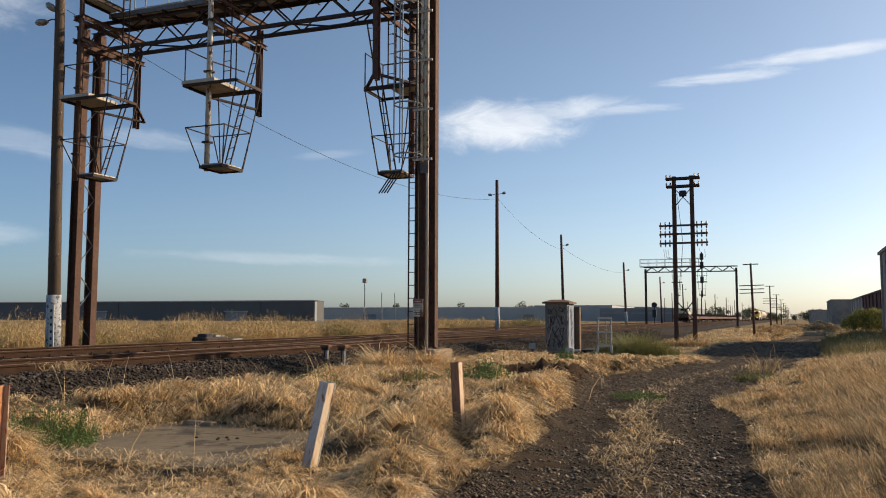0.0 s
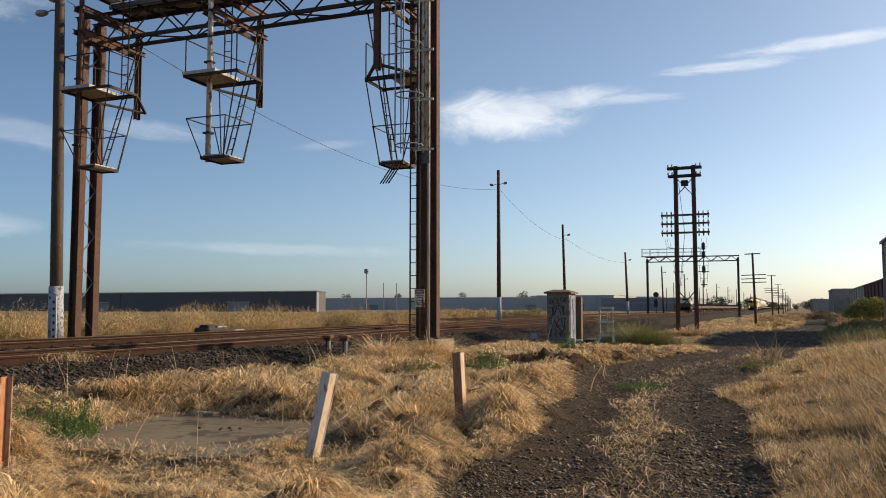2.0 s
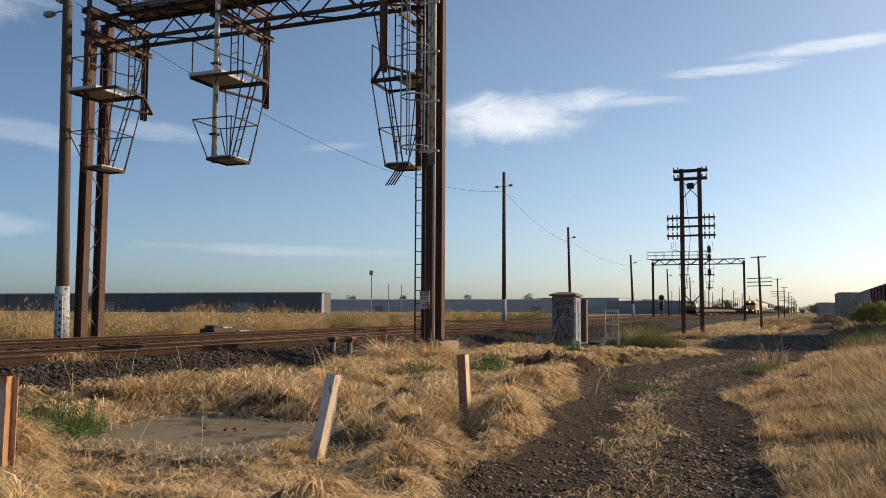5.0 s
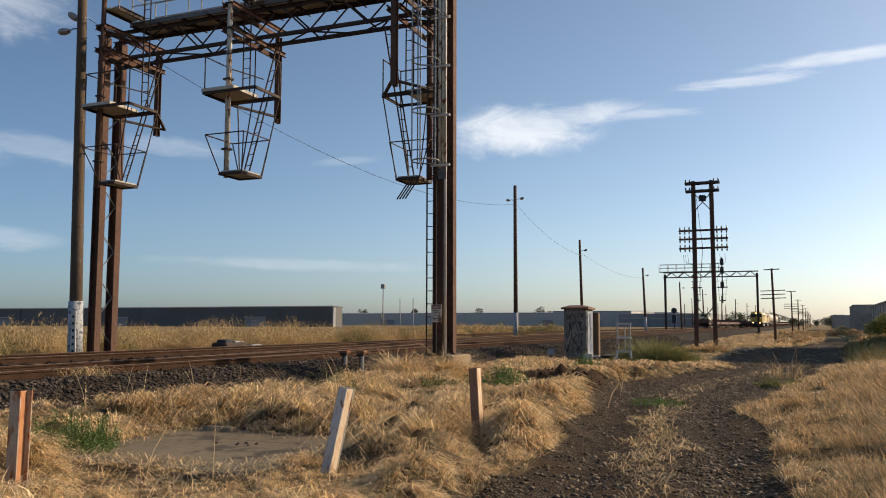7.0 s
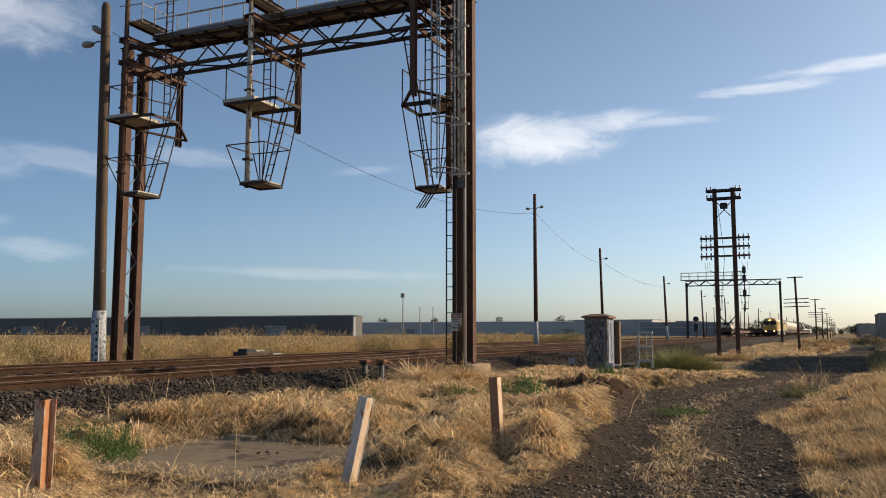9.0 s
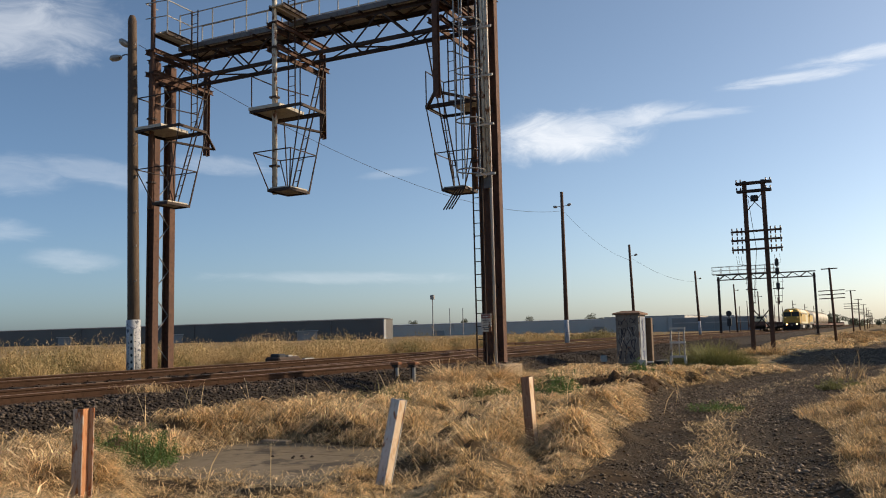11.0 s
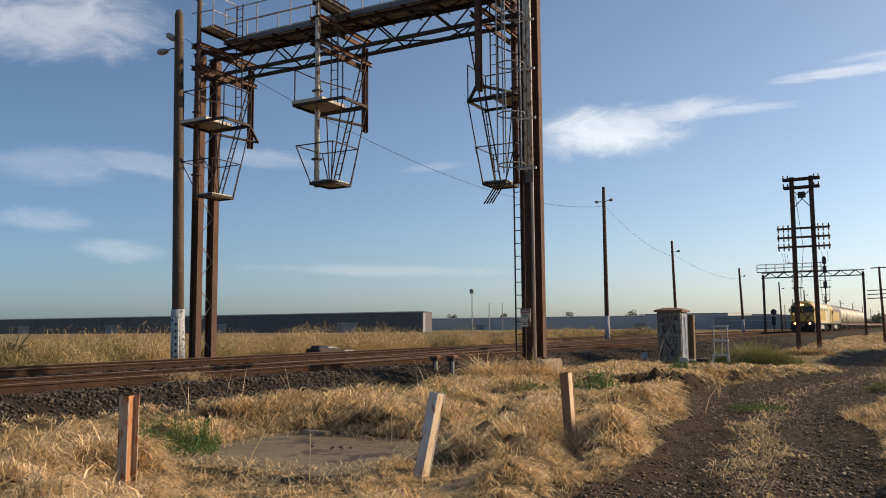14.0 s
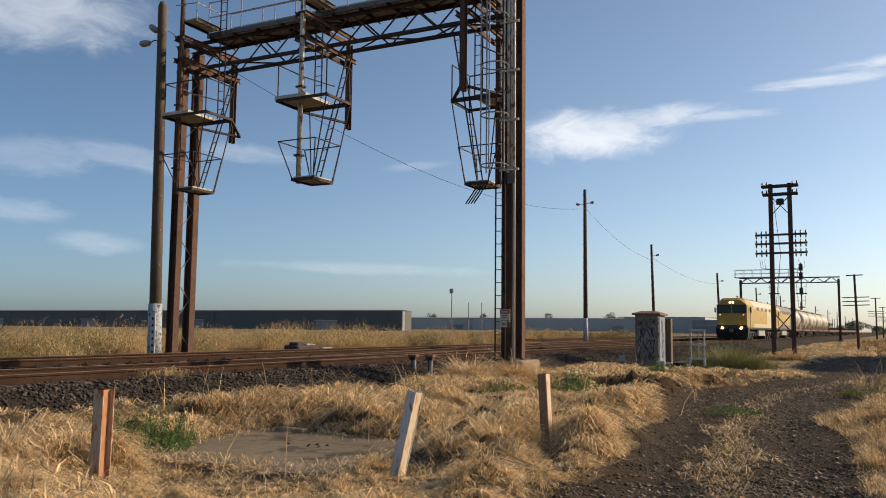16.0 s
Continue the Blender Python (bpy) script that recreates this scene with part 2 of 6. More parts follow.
STONE = material("basalt_stone", [(0.036, 0.028, 0.023), (0.085, 0.068, 0.055)], 12, 0.85, 0, 0.3, per="island", vary=(0.3, 2.0), gloss=0.15)
ROAD_STONE = material("road_gravel", [(0.085, 0.063, 0.044), (0.25, 0.193, 0.138)], 12, 0.8, 0, 0.3, per="island", vary=(0.35, 1.7), gloss=0.15)
STRAW = material("dry_straw_grass", [(0.74, 0.52, 0.25), (0.93, 0.72, 0.43), (0.4, 0.265, 0.122)], 3.2, 0.7, 0, 0, per="island", vary=(0.4, 1.75), skew=1.5, through=0.26)
STRAW_BROWN = material("brown_dry_grass", [(0.58, 0.385, 0.18), (0.74, 0.54, 0.285), (0.34, 0.215, 0.095)], 1.6, 0.72, 0, 0, per="island", vary=(0.45, 1.8), skew=1.8, through=0.2)
STRAW_FAR = material("tall_dry_grass", [(0.42, 0.285, 0.125), (0.62, 0.45, 0.225), (0.31, 0.23, 0.105)], 1.0, 0.75, 0, 0, per="island", vary=(0.7, 1.3), through=0.25)
GREEN = material("green_weeds", [(0.1, 0.17, 0.045), (0.17, 0.25, 0.08)], 2, 0.7, 0, 0, per="island", through=0.3)
OLIVE_DRY = material("dry_olive_weeds", [(0.24, 0.2, 0.075), (0.34, 0.27, 0.12)], 2, 0.7, 0, 0, per="island", through=0.2)
OLIVE = material("olive_weeds", [(0.2, 0.2, 0.07), (0.3, 0.28, 0.11)], 2, 0.7, 0, 0, per="island", through=0.3)
# lightened and greyed to put the haze over the far trees into the colour
LEAF_DARK = material("dark_leaves", [(0.07, 0.08, 0.045), (0.115, 0.12, 0.07)], 2, 0.7, 0, 0, per="island", through=0.2)
LEAF_BUSH = material("yellow_green_leaves", [(0.2, 0.2, 0.05), (0.3, 0.28, 0.08)], 2, 0.7, 0, 0, per="island", through=0.25)
BARK = material("bark", [(0.1, 0.08, 0.06), (0.16, 0.13, 0.1)], 6, 0.9, 0, 0.4)
SHED_NAVY = material("blue_grey_wall_sheet", [(0.1, 0.095, 0.09), (0.116, 0.11, 0.104)], 0.2, 0.6, 0, 0)
SHED_PALE = material("pale_wall_sheet", [(0.42, 0.39, 0.355), (0.47, 0.44, 0.4)], 0.15, 0.6, 0, 0)
SHED_GREY = material("grey_wall_sheet", [(0.22, 0.22, 0.22), (0.28, 0.28, 0.275)], 0.3, 0.6, 0, 0.1)
SHED_TRIM = material("shed_trim", [(0.24, 0.25, 0.26), (0.28, 0.29, 0.3)], 1, 0.6, 0, 0)
ROADSIDE_GREY = material("weathered_render_wall", [(0.35, 0.3, 0.25), (0.42, 0.365, 0.31), (0.27, 0.23, 0.19)], 0.6, 0.75, 0, 0.15)
BRICK_RED = material("dark_red_brick_wall", [(0.11, 0.045, 0.04), (0.15, 0.06, 0.05), (0.08, 0.035, 0.03)], 2, 0.85, 0, 0.3)
HUT_PAINT = material("tagged_hut_paint", [(0.17, 0.145, 0.12), (0.25, 0.22, 0.185), (0.1, 0.075, 0.058)], 5, 0.8, 0, 0.15, spots=(0.16, 0.075, 0.05), spot_scale=2.4, spot_at=0.6)
HUT_ROOF = material("rusty_hut_roof", [(0.17, 0.095, 0.055), (0.23, 0.135, 0.08), (0.11, 0.06, 0.038)], 5, 0.8, 0, 0.2)
TAG_PALE = material("spray_paint_white", [(0.3, 0.285, 0.26), (0.24, 0.23, 0.21)], 6, 0.6, 0, 0)
TAG_DARK = material("spray_paint_dark", [(0.03, 0.028, 0.034), (0.05, 0.045, 0.05)], 6, 0.6, 0, 0)
TAG_BLUE = material("spray_paint_pale_blue", [(0.16, 0.19, 0.24), (0.3, 0.32, 0.35)], 6, 0.6, 0, 0)
TAG_NAVY = material("spray_paint_navy", [(0.05, 0.07, 0.16), (0.08, 0.1, 0.2)], 6, 0.6, 0, 0)
WHITE_PAINT = material("white_paint", [(0.55, 0.52, 0.47), (0.46, 0.43, 0.38)], 5, 0.6, 0, 0.1)
SIGN_RED = material("faded_red", [(0.2, 0.08, 0.065), (0.26, 0.12, 0.1)], 5, 0.6, 0, 0)
BLACK = material("black_paint", [(0.018, 0.018, 0.02), (0.03, 0.03, 0.032)], 5, 0.5, 0, 0.05)
LOCO_YELLOW = material("loco_yellow_paint", [(0.5, 0.33, 0.06), (0.42, 0.27, 0.055), (0.3, 0.2, 0.06)], 0.9, 0.5, 0, 0.03, spots=(0.2, 0.15, 0.08), spot_scale=1.4, spot_at=0.6)
LOCO_CREAM = material("loco_cream_paint", [(0.64, 0.57, 0.36), (0.55, 0.47, 0.28), (0.45, 0.37, 0.2)], 0.9, 0.4, 0, 0.03)
BOGIE = material("dark_bogie_grime", [(0.03, 0.027, 0.024), (0.055, 0.048, 0.042)], 2, 0.8, 0, 0.1)
LOCO_GREY = material("loco_grey_grime", [(0.12, 0.115, 0.11), (0.18, 0.17, 0.155)], 1.5, 0.7, 0.2, 0.1)
WINDSCREEN = material("dark_cab_glass", [(0.012, 0.014, 0.017), (0.02, 0.022, 0.026)], 1, 0.12, 0, 0)
TANK = material("dusty_white_tank", [(0.55, 0.49, 0.39), (0.42, 0.36, 0.28), (0.5, 0.44, 0.35)], 0.8, 0.55, 0, 0.05)
WAGON_RUST = material("brown_wagon_frame", [(0.11, 0.06, 0.045), (0.16, 0.085, 0.06)], 1.5, 0.85, 0, 0.1)
LAMP_WARM = glow("headlight_glow", (1.0, 0.5, 0.16), 9.0)
LAMP_DIM = glow("marker_light_glow", (1.0, 0.62, 0.25), 1.5)
WIRE = material("cable_black", [(0.03, 0.03, 0.032), (0.045, 0.045, 0.047)], 3, 0.6, 0, 0)


def gravel(m, cell, depth, dark, light):
    """Loose stones of about 1 / cell metres on a dirt material: cell colours and relief."""
    nodes, links = m.node_tree.nodes, m.node_tree.links
    bsdf = nodes["Principled BSDF"]
    coord = nodes.new("ShaderNodeTexCoord")
    cells = nodes.new("ShaderNodeTexVoronoi")
    cells.inputs["Scale"].default_value = cell
    links.new(coord.outputs["Object"], cells.inputs["Vector"])
    patch = nodes.new("ShaderNodeTexNoise")
    patch.inputs["Scale"].default_value, patch.inputs["Detail"].default_value = 0.9, 5
    links.new(coord.outputs["Object"], patch.inputs["Vector"])
    amount = nodes.new("ShaderNodeMapRange")
    amount.inputs["From Min"].default_value, amount.inputs["From Max"].default_value = 0.36, 0.56
    links.new(patch.outputs[0], amount.inputs["Value"])
    split = nodes.new("ShaderNodeSeparateColor")
    links.new(cells.outputs["Color"], split.inputs[0])
    tone = nodes.new("ShaderNodeMix")
    tone.data_type = "RGBA"
    tone.inputs["A"].default_value, tone.inputs["B"].default_value = (*dark, 1), (*light, 1)
    links.new(split.outputs[0], tone.inputs["Factor"])
    old = bsdf.inputs["Base Color"].links[0].from_socket
    mix = nodes.new("ShaderNodeMix")
    mix.data_type = "RGBA"
    links.new(amount.outputs[0], mix.inputs["Factor"])
    links.new(old, mix.inputs["A"])
    links.new(tone.outputs["Result"], mix.inputs["B"])
    links.new(mix.outputs["Result"], bsdf.inputs["Base Color"])
    bump = nodes.new("ShaderNodeBump")
    bump.invert = True
    bump.inputs["Distance"].default_value = depth
    links.new(amount.outputs[0], bump.inputs["Strength"])
    links.new(cells.outputs["Distance"], bump.inputs["Height"])
    links.new(bsdf.inputs["Normal"].links[0].from_socket, bump.inputs["Normal"])
    links.new(bump.outputs[0], bsdf.inputs["Normal"])


gravel(ROAD_DIRT, 34, 0.035, (0.02, 0.015, 0.01), (0.12, 0.092, 0.066))
gravel(BALLAST_BED, 22, 0.05, (0.018, 0.015, 0.013), (0.1, 0.082, 0.066))


# ---- mesh building ----
class Build:
    """Collects the pieces of one mesh."""

    def __init__(self):
        self.v, self.f = [], []

    def add(self, verts, faces):
        k = len(self.v)
        self.v += [tuple(p) for p in verts]
        self.f += [tuple(k + i for i in q) for q in faces]
        return self

    def box(self, x0, x1, y0, y1, z0, z1, chamfer=0.0):
        if chamfer:
            c = chamfer
            ring = [(x0 + c, y0), (x1 - c, y0), (x1, y0 + c), (x1, y1 - c), (x1 - c, y1), (x0 + c, y1), (x0, y1 - c), (x0, y0 + c)]
            inner = [(min(max(x, x0 + c), x1 - c), min(max(y, y0 + c), y1 - c)) for x, y in ring]
            loops = [[(x, y, z0) for x, y in ring], [(x, y, z1 - c) for x, y in ring], [(x, y, z1) for x, y in inner]]
            return self.loft(loops)
        p = [(x, y, z) for z in (z0, z1) for x, y in ((x0, y0), (x1, y0), (x1, y1), (x0, y1))]
        return self.add(p, [(3, 2, 1, 0), (4, 5, 6, 7), (0, 1, 5, 4), (1, 2, 6, 5), (2, 3, 7, 6), (3, 0, 4, 7)])

    def loft(self, loops, caps=True):
        n = len(loops[0])
        verts = [p for loop in loops for p in loop]
        faces = [(i * n + j, i * n + (j + 1) % n, (i + 1) * n + (j + 1) % n, (i + 1) * n + j) for i in range(len(loops) - 1) for j in range(n)]
        if caps:
            faces += [tuple(range(n))[::-1], tuple((len(loops) - 1) * n + j for j in range(n))]
        return self.add(verts, faces)

    @staticmethod
    def axes(a, b, side=None):
        w = (Vector(b) - Vector(a)).normalized()
        s = Vector(side) if side else (Vector((1, 0, 0)) if abs(w.z) > 0.9 else Vector((0, 0, 1)))
        u = (s - w * s.dot(w)).normalized()
        return u, w.cross(u)

    def bar(self, a, b, w, h, side=None):
        """A bar from a to b; w along side, h across it."""
        u, v = self.axes(a, b, side)
        return self.loft([[Vector(p) + u * (w / 2 * i) + v * (h / 2 * j) for i, j in ((-1, -1), (1, -1), (1, 1), (-1, 1))] for p in (a, b)])

    def tube(self, a, b, r, r2=None, n=8):
        u, v = self.axes(a, b)
        r2 = r if r2 is None else r2
        return self.loft([[Vector(p) + u * (q * math.cos(2 * math.pi * k / n)) + v * (q * math.sin(2 * math.pi * k / n)) for k in range(n)] for p, q in ((a, r), (b, r2))])

    def path(self, points, r, n=6, radii=None):
        """One round tube along the points."""
        pts = [Vector(p) for p in points]
        radii = radii or [r] * len(pts)
        loops, u = [], None
        for i, p in enumerate(pts):
            w = (pts[min(i + 1, len(pts) - 1)] - pts[max(i - 1, 0)]).normalized()
            if u is None:
                u, _ = self.axes(pts[0], pts[1])
            u = (u - w * u.dot(w)).normalized()
            v = w.cross(u)
            loops.append([p + u * (radii[i] * math.cos(2 * math.pi * k / n)) + v * (radii[i] * math.sin(2 * math.pi * k / n)) for k in range(n)])
        return self.loft(loops)

    def profile(self, a, b, shape, side=None):
        """A profile (list of u, v) swept from a to b."""
        u, v = self.axes(a, b, side)
        return self.loft([[Vector(p) + u * i + v * j for i, j in shape] for p in (a, b)])

    def angle(self, a, b, w, t, side=None):
        return self.profile(a, b, [(0, 0), (w, 0), (w, t), (t, t), (t, w), (0, w)], side)

    def ibeam(self, a, b, w, h, t=0.02, side=None):
        """w: the width of the flanges along side, h: the depth of the web."""
        k, x, y = t / 2, w / 2, h / 2
        return self.profile(a, b, [(-x, -y), (x, -y), (x, t - y), (k, t - y), (k, y - t), (x, y - t), (x, y), (-x, y), (-x, y - t), (-k, y - t), (-k, t - y), (-x, t - y)], side)

    def channel(self, a, b, w, h, t=0.015, side=None):
        x, y = w, h / 2
        return self.profile(a, b, [(0, -y), (x, -y), (x, t - y), (t, t - y), (t, y - t), (x, y - t), (x, y), (0, y)], side)

    def mesh(self, name, mat, smooth=False):
        me = bpy.data.meshes.new(name)
        me.from_pydata(self.v, [], self.f)
        me.materials.append(mat)
        bm = bmesh.new()
        bm.from_mesh(me)
        bmesh.ops.recalc_face_normals(bm, faces=bm.faces)
        bm.to_mesh(me)
        bm.free()
        if smooth:
            me.polygons.foreach_set("use_smooth", [True] * len(me.polygons))
        return me


def part(name, build, mat, parent=None, label="", smooth=False):
    ob = new(name, build if isinstance(build, bpy.types.Mesh) else build.mesh(name, mat, smooth))
    ob.parent = parent
    return tagged(ob, label) if label else ob


def thing(name, m, label, category, group="", kind=""):
    ob = new(name)
    ob.empty_display_size = 0.2
    ob.matrix_basis = m
    return tagged(ob, label, category, group, kind)


def lattice(x, y, seed):
    """Hash noise on whole numbers, 0 to 1."""
    h = np.sin(x * 127.1 + y * 311.7 + seed * 74.7) * 43758.5453
    return h - np.floor(h)


def rough(x, y, size, seed=0):
    """Smooth value noise, -1 to 1."""
    x, y = np.asarray(x, float) / size, np.asarray(y, float) / size
    i, j = np.floor(x), np.floor(y)
    u, v = x - i, y - j
    u, v = u * u * (3 - 2 * u), v * v * (3 - 2 * v)
    a = lattice(i, j, seed) * (1 - u) + lattice(i + 1, j, seed) * u
    b = lattice(i, j + 1, seed) * (1 - u) + lattice(i + 1, j + 1, seed) * u
    return (a * (1 - v) + b * v) * 2 - 1


def step(x, a, b):
    s = np.clip((np.asarray(x, float) - a) / (b - a), 0, 1)
    return s * s * (3 - 2 * s)

# ---- ground, road, ballast ----
RAIL_Z = 0.74
NEAR_TRACK, FAR_TRACK, GAUGE = -13.65, -18.6, 1.6


def road_mid(y):
    return np.interp(y, [0, 8, 12, 15, 18.3, 21.5, 26, 31, 38, 45, 60, 90, 140], [-1.2, -1.5, -2.15, -2.6, -2.85, -2.75, -2.1, -1.3, -1.0, -0.7, 1.0, 1.6, 2.0])


def road_half(y):
    return np.interp(y, [0, 8, 12, 15, 18.3, 21.5, 26, 31, 38, 45, 60, 90, 140], [1.2, 1.3, 1.38, 1.35, 1.7, 2.0, 1.8, 1.5, 2.9, 3.2, 1.5, 0.9, 0.8])


def road_side(x, y):
    """Over 0 on the road, under 0 beside it, in metres."""
    return road_half(y) - np.abs(x - road_mid(y)) + 0.28 * rough(x, y, 1.3, 5) + 0.12 * rough(x, y, 0.4, 6)


def crown(x, y):
    """The strip of litter between the wheel tracks."""
    return 1 - np.abs(x - road_mid(y) - 0.05) / 0.5 + 0.5 * rough(x, y, 0.7, 8)


def slab_side(x, y):
    return np.minimum(np.minimum(x + 8.45, -5.35 - x), np.minimum(y - 6.95, 9.75 - y))


def ridge(x, y):
    """Humps of matted grass, 0 in the hollows and 1 on the crests."""
    return np.clip(1 - np.abs(rough(x, y, 0.8, 1) + 0.35 * rough(x, y, 0.33, 13)), 0, 1)


def post_clear(x, y):
    """Low ground at the feet of the guard posts."""
    k = 0.0
    for px, py, long, broad in ((-6.72, 5.35, 0.5, 0.2), (-4.84, 7.68, 1.5, 0.4), (-4.26, 10.55, 1.3, 0.12)):
        r = math.hypot(px, py)
        along = -((x - px) * px + (y - py) * py) / r
        across = ((x - px) * py - (y - py) * px) / r
        beyond = np.maximum(np.abs(along - long) - long, 0)
        k = np.maximum(k, np.exp(-beyond ** 2 / 0.25 - across ** 2 / broad))
    return k


def slab_front(x, y):
    """The trodden strip beside the slab, towards the road's beginning."""
    along = x * 7 / np.clip(y, 3.0, 7.0)
    return step(y, 7.6, 6.9) * (0.5 + 0.5 * step(y, 4.9, 5.8)) * step(along, -8.4, -7.8) * step(along, -4.2, -5.5)


def spoil_at(x, y):
    return np.exp(-(((x + 5.0) / 1.5) ** 2 + ((y - 18.5) / 1.6) ** 2))


def bed_edge(y):
    """How far the dark ballast reaches from the tracks."""
    return np.interp(y, [0, 12, 15, 19, 27, 31, 38, 60, 90, 140], [-10.75, -10.6, -9.8, -9.6, -9.9, -8.3, -7.3, -7.6, -8.8, -10.0])


def drape_edge(x, y):
    """1 on the brow of matted grass that hangs over the road's edge."""
    return np.exp(-((road_side(x, y) + 0.5) / 0.3) ** 2) * step(road_mid(y) - x, 0.0, 0.3) * (1 - step(y, 17, 21))


def height(x, y):
    x, y = np.asarray(x, float), np.asarray(y, float)
    near = 1 - step(np.hypot(x, y), 50, 130)
    road = step(road_side(x, y), -0.5, 0.35)
    verge = 0.42 * ridge(x, y) ** 2 * (1 - 0.7 * step(x - road_mid(y), 0.4, 1.4)) * (1 - 0.65 * step(y, 24, 31)) * (1 - 0.95 * slab_front(x, y)) + 0.035 * rough(x, y, 0.35, 2)
    verge = verge + 0.17 * drape_edge(x, y) * (1 + 0.5 * rough(x, y, 0.8, 14))
    verge = verge * step(x - bed_edge(y), -0.4, 0.5)
    verge = verge * (1 - post_clear(x, y)) * (1 - np.exp(-(x ** 2 + y ** 2) / 0.6))
    verge = verge + 0.04 * step(x, -9.0, -10.6) * near
    rut = -0.05 * (1 - np.clip(np.abs(np.abs(x - road_mid(y)) - 0.75) / 0.4, 0, 1)) + 0.012 * rough(x, y, 0.3, 3)
    bank = 0.68 * step(x, -1.0, 3.8) * (1 - 0.7 * step(y, 18, 34)) + 0.05 * rough(x, y, 1.6, 4) * step(x, -0.3, 1.0)
    spoil = 0.16 * spoil_at(x, y) * (1 + 0.7 * rough(x, y, 0.8, 9) + 0.5 * rough(x, y, 0.35, 19))
    rise = 0.14 * step(y, 33, 46) * step(x, -10.2, -8.4) * (1 - step(y, 60, 120))
    z = rise + (verge + bank * near + spoil) * (1 - road) + rut * road * near
    flat = np.maximum(0.045 * step(slab_side(x, y), 0.06, -0.02), -slab_side(x, y) * 0.4)
    z = np.where(slab_side(x, y) > -0.35, np.minimum(np.maximum(z, 0.052 * step(slab_side(x, y), 0.1, 0.0)), np.maximum(flat, 0.052 * step(slab_side(x, y), 0.1, 0.0))), z)
    bed = 0.56 * step(x, -10.35, -12.25) * (1 - 0.45 * step(x, -21.9, -24.0)) + 0.025 * rough(x, y, 0.25, 7) * step(x, -10.4, -11.2)
    return z * (1 - step(x, -10.3, -11.6)) + bed


def spread(lo, hi, dense, limit, growth):
    """Grid lines: even steps from lo to hi, then ever wider ones out to the limit."""
    mid = list(np.arange(lo, hi, dense))
    right, left, s = [hi], [lo], dense
    while right[-1] < limit:
        s *= growth
        right.append(right[-1] + s)
    s = dense
    while left[-1] > -limit:
        s *= growth
        left.append(left[-1] - s)
    return np.array(left[:0:-1] + mid + right)


def ground_sheets():
    xs, ys = spread(-13.0, 4.0, 0.16, 2600, 1.16), spread(-4.0, 30.0, 0.17, 2600, 1.14)
    gx, gy = np.meshgrid(xs, ys)
    gz = height(gx, gy)
    verts = np.stack([gx.ravel(), gy.ravel(), gz.ravel()], 1)
    nx, ny = len(xs), len(ys)
    k = (np.arange(ny - 1)[:, None] * nx + np.arange(nx - 1)[None, :]).ravel()
    quads = np.stack([k, k + 1, k + nx + 1, k + nx], 1)
    mx, my = (gx[:-1, :-1] + gx[1:, 1:]).ravel() / 2, (gy[:-1, :-1] + gy[1:, 1:]).ravel() / 2
    is_bed = (mx < bed_edge(my) + 0.3 * rough(mx, my, 0.8, 11)) & (mx > -23.0) & (np.abs(my) < 600)
    heap = spoil_at(mx, my) + 0.25 * rough(mx, my, 0.5, 12) > 0.45
    away = (mx < -22.5) | (my > 33) | (mx > 9) | (my < -30)
    heap = heap & ~(road_side(mx, my) > 0)
    is_road = (road_side(mx, my) > 0) & (my > -80) & (my < 80) & ~is_bed
    for name, mask, mat, label in (
        ("spoil_heap", heap & ~is_bed & ~is_road, SPOIL, "low heap of dark brown earth beside the track"),
        ("field_ground", ~is_bed & ~is_road & ~heap & away, DRY_FIELD, "straw-coloured dry field beyond the tracks and the road"),
        ("ground", ~is_bed & ~is_road & ~heap & ~away, DRY_EARTH, "dry earth littered with straw and weeds"),
        ("road", is_road, ROAD_DIRT, "rutted dark gravel service track beside the railway"),
        ("ballast", is_bed, BALLAST_BED, "raised bed of dark basalt ballast under the tracks"),
    ):
        q = quads[mask]
        used, index = np.unique(q, return_inverse=True)
        me = bpy.data.meshes.new(name)
        me.from_pydata(verts[used].tolist(), [], index.reshape(-1, 4).tolist())
        me.polygons.foreach_set("use_smooth", [True] * len(me.polygons))
        me.materials.append(mat)
        tagged(new(name, me), label, name.replace("_", " "), "", "structure")


ground_sheets()


# ---- concrete slab ----
def concrete_slab():
    slab = thing("concrete_slab", pose(-6.9, 8.5, 0.03), "flat cracked grey concrete slab sunk in dry grass", "slab")
    rng = random.Random(4)
    xs, ys = [-1.55, -0.2, 1.5], [-1.6, -0.45, 0.4, 1.24]
    for i in range(2):
        for j in range(3):
            b = Build()
            g = 0.001
            b.box(xs[i] + g, xs[i + 1] - g, ys[j] + g, ys[j + 1] - g, -0.12, 0.03 + rng.uniform(-0.003, 0.003), 0.004)
            part("panel", b, CONCRETE, slab)
    b = Build()
    for _ in range(7):
        x, y, r = 0.1 + rng.uniform(-0.3, 0.3), 0.1 + rng.uniform(-0.12, 0.12), rng.uniform(0.01, 0.03)
        b.loft([[(x + q * math.cos(a) * rng.uniform(0.7, 1.3), y + q * math.sin(a) * rng.uniform(0.7, 1.3), z) for a in np.linspace(0, 5.4, 7)] for q, z in ((r, 0.028), (r * 0.8, 0.042), (r * 0.3, 0.05))])
    part("rubble", b, STONE, slab, "loose broken stones")
    b = Build()
    b.box(-1.2, -0.72, 0.98, 1.12, 0.02, 0.085, 0.012)
    part("broken_edge", b, CONCRETE_SUNNY, slab, "pale broken strip of concrete kerb")
    return slab


concrete_slab()


